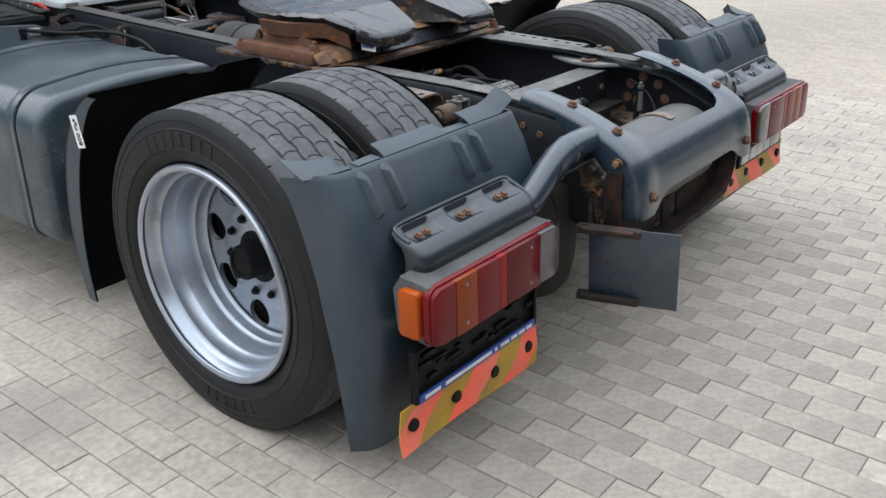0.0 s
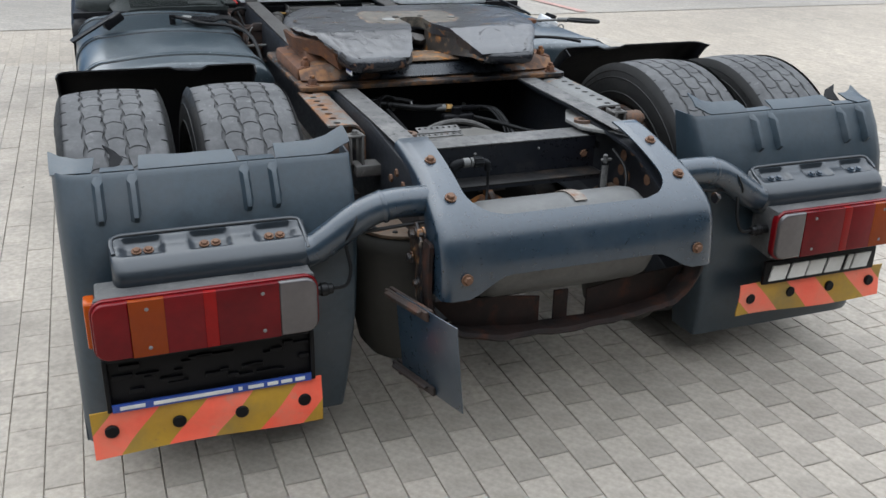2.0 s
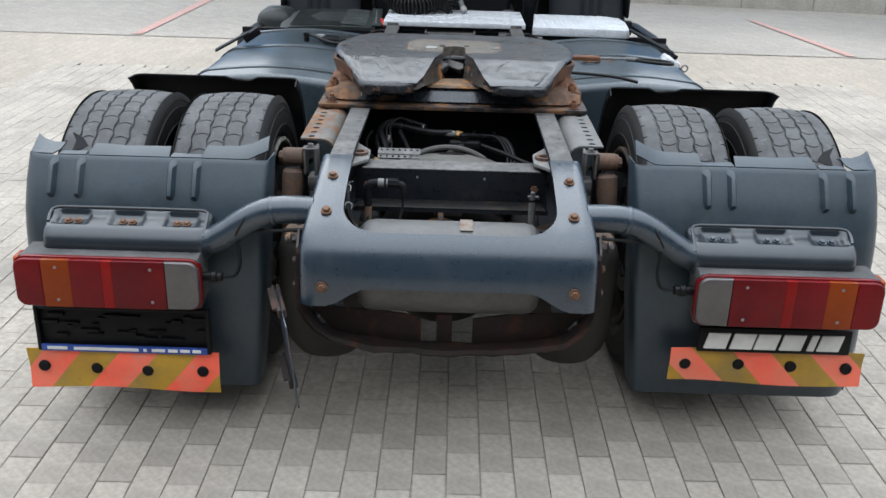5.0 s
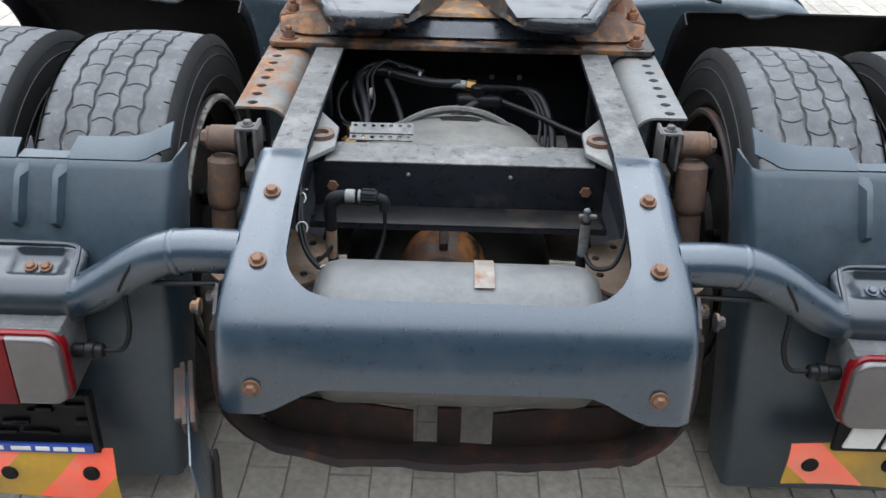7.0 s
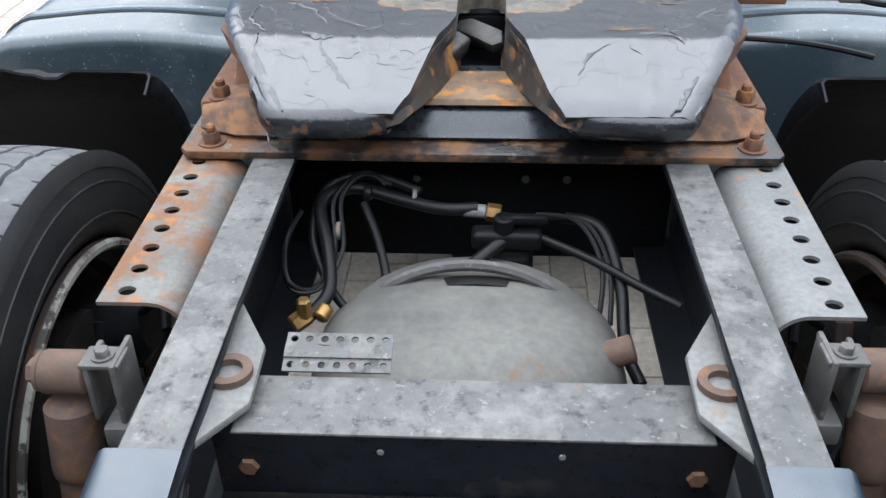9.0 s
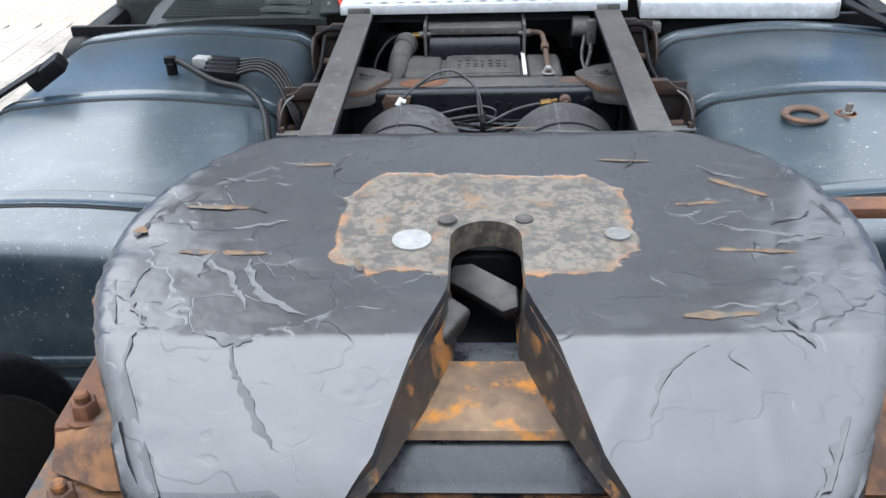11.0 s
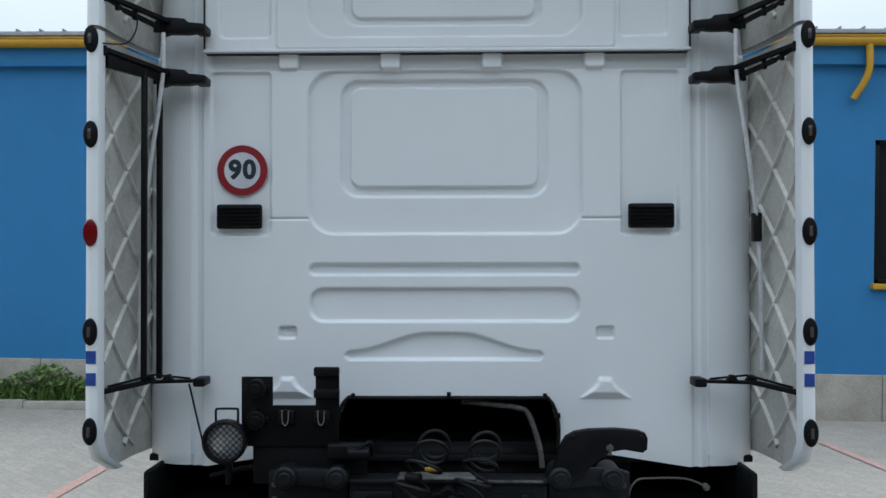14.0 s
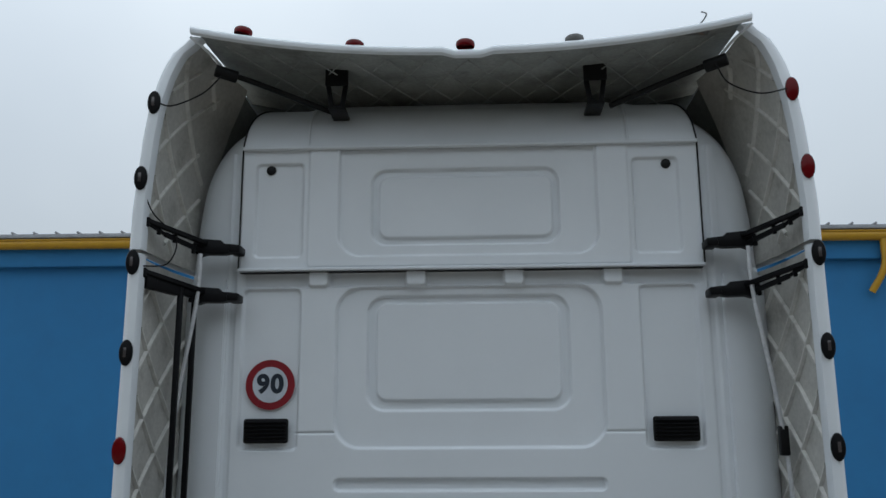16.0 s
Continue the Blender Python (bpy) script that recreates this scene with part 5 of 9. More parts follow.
# ---- wheels ----
def tyre_mesh():
    """Worn drive tyre: ribs, cross grooves, shoulders and sidewalls; the axis is x, the outer side at -x."""
    R, W = 0.478, 0.3
    pitch = 46
    fr = [0.0, 0.02, 0.065, 0.085, 0.3, 0.55, 0.8]
    # across the tread: (place, is a groove)
    half = [(0.003, 0), (0.012, 0), (0.022, 0), (0.0235, 1), (0.0295, 1), (0.031, 0), (0.042, 0), (0.053, 0), (0.064, 0), (0.075, 0), (0.0765, 1), (0.0825, 1), (0.084, 0), (0.105, 0), (0.118, 0), (0.128, 0), (0.137, 0)]
    across = [(-x, g) for x, g in half[::-1]] + half
    tread = bmesh.new()
    rings = []
    for x, g in across:
        ring = []
        rib = 0 if abs(x) < 0.0265 else 1 if abs(x) < 0.0795 else 2
        shift = (0.0, 0.5, 0.2)[rib] * (1 if x > 0 else -1) + 0.55 * ((abs(x) - (0.0, 0.053, 0.11)[rib]) / 0.024) ** 2 * (0.3 if rib < 2 else 0.0)
        rx = R - 0.012 * (abs(x) / 0.137) ** 2 - (0.005 if abs(x) > 0.13 else 0)
        for i in range(pitch):
            for k, f in enumerate(fr):
                a = 2 * math.pi * (i + f + shift) / pitch
                inside = k in (1, 2)
                deep = 0.0
                if g:
                    deep = 0.008
                elif inside and abs(x) < 0.08:
                    deep = 0.0032
                elif inside and abs(x) > 0.126:
                    deep = 0.01
                zig = 0.0032 * math.sin(2 * math.pi * (i + f) + 2.5 * rib) * (1 if 0.018 < abs(x) < 0.09 else 0)
                ring.append(tread.verts.new((x + zig, (rx - deep) * math.cos(a), (rx - deep) * math.sin(a))))
        rings.append(ring)
    m = pitch * len(fr)
    for a, b in zip(rings, rings[1:]):
        for i in range(m):
            tread.faces.new((a[i], a[(i + 1) % m], b[(i + 1) % m], b[i]))
    side = [(0.472, -0.135), (0.462, -0.142), (0.45, -0.147), (0.445, -0.149), (0.443, -0.147), (0.43, -0.151), (0.424, -0.1525), (0.4225, -0.1545), (0.42, -0.1545), (0.4185, -0.1532), (0.4, -0.156), (0.372, -0.156), (0.3705, -0.158), (0.3675, -0.158), (0.366, -0.1545), (0.355, -0.151), (0.348, -0.149), (0.344, -0.146), (0.332, -0.14), (0.326, -0.13), (0.32, -0.12), (0.31, -0.1)]
    walls = merge(lathe(side, 96, (0, 0, 0), (1, 0, 0)), moved(lathe(side, 96, (0, 0, 0), (1, 0, 0)), Matrix.Diagonal((-1, 1, 1, 1))))
    bars = []
    for a0, n in ((150, 6), (320, 8)):
        for i in range(n):
            bars.append(moved(box(-0.0035, 0.0035, -0.011, 0.011, -0.02, 0.02, 0.001, 1), Matrix.Rotation(radians(a0 + 6.0 * i), 4, 'X') @ pose(-0.1545, 0, 0.392)))
    return tread, walls, bars


def outer_rim():
    prof = [(0.304, -0.147), (0.31, -0.153), (0.319, -0.153), (0.324, -0.147), (0.324, -0.138), (0.313, -0.136), (0.308, -0.13), (0.304, -0.112), (0.297, -0.1), (0.289, -0.096), (0.287, -0.062), (0.281, -0.056), (0.277, -0.05), (0.275, -0.005), (0.27, 0.006), (0.264, 0.01), (0.262, 0.034), (0.256, 0.042), (0.25, 0.044)]
    shell = lathe(prof, 80, (0, 0, 0), (1, 0, 0))
    return shell


def rim_disc():
    """The disc with its ring of hand holes."""
    bm = bmesh.new()
    n, k = 8, 14
    for i in range(n):
        a0 = 2 * math.pi * i / n
        da = 2 * math.pi / n
        inner, outer = [], []
        for j in range(k * 2):
            t = 2 * math.pi * (j + 0.5) / (k * 2)
            c, s = math.cos(t), math.sin(t)
            f = 1 / max(abs(c), abs(s))
            rr, aa = 0.206 + 0.044 * s, a0 + 0.044 * c / 0.206
            ro, ao = 0.199 + 0.058 * s * f, a0 + da / 2 * c * f
            inner.append((0.044, rr * math.cos(aa), rr * math.sin(aa)))
            outer.append((0.044 + (0.008 if ro > 0.25 else -0.012 if ro < 0.146 else 0.0), ro * math.cos(ao), ro * math.sin(ao)))
        vi = [bm.verts.new(p) for p in inner]
        vd = [bm.verts.new((p[0] + 0.016, p[1], p[2])) for p in inner]
        vo = [bm.verts.new(p) for p in outer]
        for j in range(k * 2):
            m = (j + 1) % (k * 2)
            bm.faces.new((vo[j], vo[m], vi[m], vi[j]))
            bm.faces.new((vi[j], vi[m], vd[m], vd[j]))
    bmesh.ops.remove_doubles(bm, verts=bm.verts[:], dist=0.0005)
    bmesh.ops.holes_fill(bm, edges=[e for e in bm.edges if len(e.link_faces) == 1], sides=5)
    return bm


AXLE = (0.87, 0.474)
TYRE_X = (1.131, 0.765)
tread_bm, wall_bm, bar_bms = tyre_mesh()
first = {}


def wheel(s, kind, x, y=AXLE[0], turn=0.0):
    z = AXLE[1]
    if y < 1.2:
        y, z = (TAIL @ Vector((0, y, z)))[1:]
    m = pose(s * x, y, z, turn, 0, 0 if s < 0 else 180)
    if not first:
        root = part("tyre", wall_bm, "rubber", truck, "worn black rubber truck tyre")
        first["tyre"] = root
        first["tread"] = part("tread", tread_bm, "tread", root, "worn grey tread blocks", angle=30)
        first["bars"] = [part("sidewall_mark", b, "rubber", root) for b in bar_bms]
        first["rim"] = part("rim", outer_rim(), "silver", root, "silver-painted steel rim", angle=50)
        first["disc"] = part("rim_disc", rim_disc(), "silver", root, angle=30)
        first["nuts"] = [part("wheel_nut", hexbolt((0.033, 0.118 * math.cos(a), 0.118 * math.sin(a)), (-1, 0, 0), 0.011, 0.018), "black_rail", root) for a in [2 * math.pi * (i + 0.5) / 10 for i in range(10)]]
        hub = merge(lathe([(0.08, 0.06), (0.08, 0.03), (0.07, 0.026), (0.06, 0.022), (0.054, 0.0), (0.052, -0.028), (0.046, -0.036), (0.04, -0.036), (0.038, -0.03), (0, -0.031)], 32, (0, 0, 0), (1, 0, 0)))
        first["plate"] = part("hub_plate", lathe([(0.146, 0.033), (0.14, 0.03), (0.07, 0.03)], 48, (0, 0, 0), (1, 0, 0)), "silver", root)
        first["hub"] = part("hub", hub, "black_rail", root, "dark grease-stained wheel hub")
    else:
        root = twin(first["tyre"], truck)
        for key in ("tread",) + (("rim", "disc", "plate", "hub") if kind == "outer" else ()):
            twin(first[key], root)
        if kind == "outer":
            for o in first["nuts"] + first["bars"]:
                twin(o, root)
        else:
            if "inner" not in first:
                first["inner"] = part("rim", moved(merge(outer_rim(), lathe([(0.14, 0.045), (0.27, 0.05)], 48, (0, 0, 0), (1, 0, 0))), Matrix.Diagonal((-1, 1, 1, 1))), "rust_dark", root, "dirty dark brown inner rim")
            else:
                twin(first["inner"], root)
            drum = part("brake_drum", lathe([(0.2, -0.02), (0.2, 0.1), (0.207, 0.104), (0.207, 0.122), (0.195, 0.13), (0.13, 0.135), (0.12, 0.15), (0.085, 0.16), (0.08, 0.25), (0, 0.25)], 40, (0, 0, 0), (1, 0, 0)), "grimy", root, "grimy black brake drum")
            for k in range(6):
                a = radians(60 * k + 20)
                part("backing_rib", moved(box(0.128, 0.15, -0.008, 0.008, 0.1, 0.19, 0.004), Matrix.Rotation(a, 4, 'X')), "black_rail", drum)
            part("brake_rod", tube([(0.16, 0.1, 0.05), (0.22, 0.13, 0.0), (0.24, 0.12, -0.12), (0.2, 0.08, -0.2)], 0.009, 8), "black_rail", drum)
            part("slack_adjuster", prism([(0.02, 0.1), (0.06, 0.12), (0.08, 0.2), (0.05, 0.22), (0.02, 0.2), (0.0, 0.13)], "x", 0.16, 0.19, 0.005), "rust_dark", drum)
            if s < 0:
                part("crusted_lip", moved(lathe([(0.306, -0.149), (0.312, -0.157), (0.32, -0.157), (0.325, -0.15)], 80, (0, 0, 0), (1, 0, 0)), Matrix.Diagonal((-1, 1, 1, 1))), "crust", root, "pale crusted rim edge")
    root.matrix_basis = m
    return root


for s in (-1, 1):
    wheel(s, "outer", TYRE_X[0], turn=10)
    wheel(s, "inner", TYRE_X[1], turn=40 * s)
    wheel(s, "outer", 1.06, 4.62, turn=70)
tail_up = True
for s in (-1, 1):
    part("brake_drum", lathe([(0, 0), (0.19, 0), (0.2, 0.01), (0.2, 0.14), (0.1, 0.16), (0.085, 0.3)], 36, (s * 0.86, AXLE[0], AXLE[1]), (s * 0.5, AXLE[0], AXLE[1])), "black_rail", truck, "black brake drum")
    part("brake_chamber", merge(rod((s * 0.56, 0.98, 0.62), (s * 0.68, 0.98, 0.6), 0.07, 24, 0.02), tube([(s * 0.56, 0.95, 0.66), (s * 0.5, 0.9, 0.72), (s * 0.48, 0.85, 0.7)], 0.008, 8)), "black_rail", truck, "black brake chamber")

# ---- rear mudguards, lamps and their carriers ----
MG = [(0.352, 0.862), (0.345, 0.858), (0.339, 0.848), (0.302, 0.79), (0.268, 0.71), (0.255, 0.65), (0.25, 0.6), (0.245, 0.45), (0.247, 0.38), (0.253, 0.3), (0.268, 0.21), (0.285, 0.13)]


def mudguard(s):
    rows = []
    for i, (y, z) in enumerate(MG):
        skirt = float(np.interp(z, [0.1, 0.36, 0.6, 0.75, 0.85, 0.93], [0.33, 0.36, 0.405, 0.45, 0.5, 0.5]))
        inner = float(np.interp(z, [0.1, 0.6, 0.85, 0.93], [0.4, 0.4, 0.45, 0.47]))
        xi = float(np.interp(z, [0.1, 0.5, 0.93], [-0.6, -0.56, -0.545]))
        inner, skirt = max(inner, y + 0.01), max(skirt, y + 0.02)
        row = [(xi, inner, z), (xi, (inner + y) / 2 + 0.005, z), (xi - 0.003, y + 0.01, z), (xi - 0.011, y + 0.002, z), (xi - 0.02, y, z)]
        row += [(x, y, z) for x in np.linspace(xi - 0.05, -1.2, 10)]
        row += [(-1.235, y + 0.004, z), (-1.262, y + 0.016, z), (-1.28, y + 0.036, z), (-1.292, max(y + 0.05, (y + skirt) / 2), z - (0.012 if i < 3 else 0)), (-1.297, skirt, z - (0.02 if i < 3 else 0))]
        rows.append(row)
    return mirrored(sheet(rows, 0.005), s)


def mudguard_lip(x0, x1, rises, back, slant, s):
    """One length of the lip that stands forward over the tyre."""
    rows = []
    for f in np.linspace(0, 1, 13):
        a, b = x0 + (x1 - x0) * f, x0 + slant + (x1 - x0 - 2 * slant) * f
        rise = float(np.interp(f, np.linspace(0, 1, len(rises)), rises)) + 0.004 * noise.noise((a * 14, back * 50, 0.3))
        base = 0.861 + max(0.0, rise - 0.03)
        rows.append([(a, 0.354, base), (a * 0.7 + b * 0.3, 0.354 + back * 0.35, base + (0.862 + rise - base) * 0.5), (b, 0.354 + back, 0.862 + rise)])
    return mirrored(sheet(rows, 0.004), s)


def follow(z):
    zs = [p[1] for p in MG][::-1]
    ys = [p[0] for p in MG][::-1]
    return float(np.interp(z, zs, ys))


def pressed_strip(x0, x1, z0, z1, h):
    """A rib pressed out of the mudguard."""
    rows = []
    for z in np.linspace(z0, z1, 7):
        f = 0.0 if z in (z0, z1) else 1.0
        y = follow(z)
        rows.append([(x0, y + 0.002, z), (x0 + 0.3 * (x1 - x0), y - h * f, z - 0.004), (x0 + 0.7 * (x1 - x0), y - h * f, z - 0.004), (x1, y + 0.002, z)])
    return sheet(rows, 0.003)


CARRIER = [(0.275, 0.714), (0.262, 0.724), (0.25, 0.722), (0.235, 0.711), (0.21, 0.703), (0.184, 0.692), (0.164, 0.672), (0.156, 0.645), (0.163, 0.615), (0.19, 0.598), (0.23, 0.597)]


def carrier(s):
    prof = [(p.x, p.y) for p in spline([(a, b, 0) for a, b in CARRIER], 6)]
    rows = []
    for x, f in [(-1.182, 0.0), (-1.18, 0.6), (-1.173, 0.85), (-1.163, 0.96), (-1.15, 1.0)] + [(v, 1.0) for v in np.linspace(-1.145, -0.745, 62)] + [(-0.74, 1.0), (-0.722, 0.96), (-0.71, 0.85), (-0.704, 0.6), (-0.7, 0.0)]:
        row = []
        for y, z in prof:
            pocket = 0.0
            if 0.195 < y < 0.256 and z > 0.69:
                for c in (-1.105, -0.945, -0.785):
                    e = min((0.052 - abs(x - c)) / 0.012, (y - 0.197) / 0.01, (0.254 - y) / 0.008)
                    pocket = max(pocket, 0.014 * min(1, max(0, e)))
            row.append((x, 0.25 + (y - 0.25) * (0.35 + 0.65 * f) + pocket * 0.3, 0.665 + (z - 0.665) * (0.75 + 0.25 * f) - pocket * 0.8))
        rows.append(row)
    return mirrored(sheet(rows, 0.004), s)


def lens_block(x0, x1, bev):
    return merge(box(x0, x1, 0.085, 0.12, 0.487, 0.622, bev, 3))


for s in (-1, 1):
    mg = part("rear_mudguard", moved(mudguard(s), pose(0, 0, 0.02 if s > 0 else 0)), "plastic", truck, "dusty dark grey plastic rear mudguard", angle=50)
    for x0, x1 in ((-1.203, -1.175), (-1.122, -1.094), (-0.848, -0.82), (-0.775, -0.747)):
        part("rib", mirrored(moved(pressed_strip(x0, x1, 0.752, 0.864, 0.024), pose(0, 0, 0.02 if s > 0 else 0)), s), "plastic", mg)
    up = pose(0, 0, 0.02 if s > 0 else 0)
    for x0, x1, rise, back, slant in ((-0.748, -0.548, (0.022, 0.022, 0.024, 0.034, 0.06), 0.055, 0.004), (-1.09, -0.848, (0.02, 0.018, 0.02), 0.05, 0.006), (-0.845, -0.75, (0.002, 0.002), 0.03, 0.002), (-1.18, -1.1, (0.002, 0.002), 0.03, 0.002)):
        part("lip", moved(mudguard_lip(x0, x1, rise, back, slant, s), up), "plastic", mg)
    part("torn_corner", moved(mirrored(sheet([[(-1.2, 0.356, 0.861), (-1.24, 0.36, 0.861), (-1.275, 0.385, 0.855), (-1.294, 0.42, 0.845)], [(-1.195, 0.4, 0.862), (-1.235, 0.405, 0.868), (-1.275, 0.43, 0.868), (-1.296, 0.455, 0.862)], [(-1.19, 0.44, 0.875), (-1.23, 0.45, 0.872), (-1.27, 0.475, 0.876), (-1.297, 0.5, 0.885)]], 0.004), s), up), "plastic", mg, "torn and curled plastic corner")
    part("torn_flap", moved(mirrored(sheet([[(-1.155, 0.39, 0.865), (-1.13, 0.4, 0.868)], [(-1.15, 0.42, 0.89), (-1.12, 0.43, 0.872)], [(-1.165, 0.44, 0.91), (-1.14, 0.45, 0.89)]], 0.004), s), up), "black_plastic", mg)
    cr = part("lamp_carrier", carrier(s), "carrier", truck, "glossy slate-painted pressed lamp carrier", angle=50)
    part("rolled_edge", mirrored(tube([(-1.172, 0.21, 0.7), (-1.176, 0.24, 0.715), (-1.165, 0.26, 0.726), (-1.1, 0.264, 0.728), (-0.8, 0.264, 0.728), (-0.725, 0.26, 0.726), (-0.714, 0.24, 0.715), (-0.712, 0.205, 0.698), (-0.71, 0.172, 0.676)], 0.0055, 8), s), "carrier", cr)
    for c in (-1.105, -0.945, -0.785):
        for d in (-0.014, 0.014):
            part("bolt", hexbolt((-s * (c + d), 0.226, 0.697), (0, -0.35, 0.93), 0.0085, 0.008), "bolt" if s < 0 else "paint", cr)
    part("support_arm", mirrored(merge(tube([(-0.39, 0.19, 0.762), (-0.47, 0.192, 0.762), (-0.53, 0.195, 0.752), (-0.59, 0.199, 0.722), (-0.65, 0.201, 0.682), (-0.7, 0.204, 0.655), (-0.78, 0.206, 0.648)], 0.041, 22), lathe([(0.041, 0), (0.044, 0.004), (0.044, 0.012), (0.041, 0.016)], 22, (-0.5, 0.194, 0.758), (-0.53, 0.195, 0.752))), s), "paint", truck, "slate-painted bent tubular support arm")
    part("cable_tie", mirrored(tube([(-0.6 + 0.045 * math.sin(radians(a)) * 0.5, 0.197 + 0.044 * math.cos(radians(a)), 0.717 + 0.044 * math.sin(radians(a))) for a in range(0, 361, 30)], 0.003, 6, 2), s), "hose", truck)
    # tail lamp
    tl = part("tail_lamp", mirrored(merge(prism([(0.12, 0.475), (0.215, 0.49), (0.225, 0.6), (0.2, 0.638), (0.118, 0.632)], "x", -1.225, -0.715, 0.006), box(-1.23, -0.712, 0.108, 0.128, 0.478, 0.634, 0.008)), s), "lamp_top", truck, "red, amber and clear tail lamp with dusty housing")
    for mt, x0, x1, text in (("red_lens", -1.236, -1.155, "dark red outer lens"), ("dull_amber_lens", -1.155, -1.075, "dull amber lens"), ("red_lens", -1.075, -0.985, "red reflector lens"), ("bright_red_lens", -0.985, -0.955, "bright red lens"), ("dark_red_lens", -0.955, -0.805, "dark red lens"), ("clear_lens", -0.805, -0.71, "smoky clear lens")):
        arc = [(0.03 * math.cos(radians(a)), 0.03 * math.sin(radians(a))) for a in range(0, 91, 15)]
        if x0 < -1.2:
            poly = [(x1, 0.483), (x1, 0.628)] + [(x0 + 0.03 - q, 0.598 + p) for p, q in arc] + [(x0 + 0.03 - p, 0.513 - q) for p, q in arc]
        elif x1 > -0.75:
            poly = [(x0, 0.628), (x0, 0.483)] + [(x1 - 0.03 + q, 0.513 - p) for p, q in arc] + [(x1 - 0.03 + p, 0.598 + q) for p, q in arc]
        else:
            poly = [(x0, 0.483), (x1, 0.483), (x1, 0.628), (x0, 0.628)]
        part("lens", mirrored(prism(poly, "y", 0.086, 0.118, 0.0012 if len(poly) < 5 else 0.006, 3), s), mt, tl, text)
    part("lens_rim", mirrored(prism(rounded(-1.241, -0.705, 0.478, 0.633, 0.034, 6), "y", 0.1, 0.122, 0.003), s), "red_lens", tl)
    part("side_marker", mirrored(prism(rounded(0.125, 0.185, 0.5, 0.62, 0.01, 3), "x", -1.252, -1.226, 0.005), s), "amber_lens", tl, "amber side marker")
    for x in (-1.115, -0.845):
        for z in (0.505, 0.605):
            part("screw", mirrored(rod((x, 0.089, z), (x, 0.085, z), 0.005, 10, 0.001), s), "steel", tl)
    part("plug", mirrored(merge(rod((-0.715, 0.15, 0.565), (-0.655, 0.15, 0.565), 0.014, 14), rod((-0.69, 0.15, 0.565), (-0.67, 0.15, 0.565), 0.018, 14)), s), "hose", tl)
    part("lamp_cable", mirrored(tube([(-0.66, 0.15, 0.565), (-0.62, 0.15, 0.57), (-0.605, 0.16, 0.61), (-0.61, 0.18, 0.67), (-0.58, 0.19, 0.69), (-0.5, 0.17, 0.705), (-0.39, 0.16, 0.715)], 0.005, 8), s), "hose", truck, "thin black lamp cable")


def board(x0, x1, z0, z1, y, skew, s):
    """A hazard board of slanted stripes, slightly bent."""
    root = None
    n = 5
    w = (x1 - x0) / n
    for i in range(-1, n + 1):
        rows = []
        for k in range(7):
            f = k / 6
            z = z0 + (z1 - z0) * f
            off = skew * (f - 0.5)
            a = min(max(x0 + w * i + off, x0), x1)
            b = min(max(x0 + w * (i + 1) + off, x0), x1)
            if b - a < 1e-4:
                b = a + 1e-4
            rows.append([(x, y + 0.006 * math.sin(x * 9) + 0.004 * math.sin(z * 40 + x * 6), z + 0.005 * math.sin(x * 11) * (1 - f)) for x in np.linspace(a, b, 7)])
        bm = sheet(rows, 0.003)
        mt = "orange" if (i % 2 == 0) else "yellow"
        if root is None:
            root = part("hazard_board", bm, mt, truck, "bent orange and yellow striped hazard board")
        else:
            part("stripe", bm, mt, root, "orange stripe" if mt == "orange" else "ochre reflective stripe")
    for f in (0.08, 0.36, 0.63, 0.915):
        x = x0 + (x1 - x0) * f
        z = (z0 + z1) / 2 + 0.005
        part("plug", rod((x, y - 0.008 + 0.006 * math.sin(x * 9), z), (x, y + 0.012, z), 0.0175, 20, 0.003), "black_plastic", root)
    return root


board(-1.275, -0.69, 0.172, 0.302, 0.17, 0.11, -1)
board(0.68, 1.262, 0.247, 0.362, 0.185, -0.11, 1)

# number plate holder with a blue strip
HZ = (0.303, 0.45)
HX = (-1.232, -0.708)
ph = part("plate_holder", prism([(HX[0], HZ[0]), (HX[1], HZ[0]), (HX[1], HZ[1]), (HX[0], HZ[1])], "y", 0.172, 0.178, 0.0015), "black_plastic", truck, "empty black plastic number plate holder")
for x0, x1, z0, z1 in ((HX[0], HX[0] + 0.012, HZ[0], HZ[1]), (HX[1] - 0.012, HX[1], HZ[0], HZ[1]), (HX[0] + 0.012, HX[1] - 0.012, HZ[1] - 0.01, HZ[1])):
    part("rim", box(x0, x1, 0.158, 0.172, z0, z1, 0.003), "black_plastic", ph)
rnd = random.Random(5)
for i in range(26):
    x = HX[0] + 0.02 + 0.0185 * i
    z = HZ[0] + 0.04 + 0.075 * rnd.random()
    w = rnd.uniform(0.015, 0.06)
    part("lattice_bar", box(x, min(x + w, HX[1] - 0.014), 0.163, 0.172, z, z + rnd.uniform(0.005, 0.014), 0.002), "black_plastic", ph)
strip = part("blue_strip", box(HX[0] + 0.012, HX[1] - 0.012, 0.156, 0.163, HZ[0], HZ[0] + 0.022, 0.001), "blue_strip", ph, "blue strip with pale lettering bars")
for x0, x1 in ((0.03, 0.09), (0.11, 0.305), (0.32, 0.33), (0.345, 0.385), (0.395, 0.423), (0.431, 0.46), (0.468, 0.494)):
    part("lettering_bar", box(HX[0] + x0, HX[0] + x1, 0.1545, 0.157, HZ[0] + 0.006, HZ[0] + 0.016, 0.0005), "white_mark", strip)
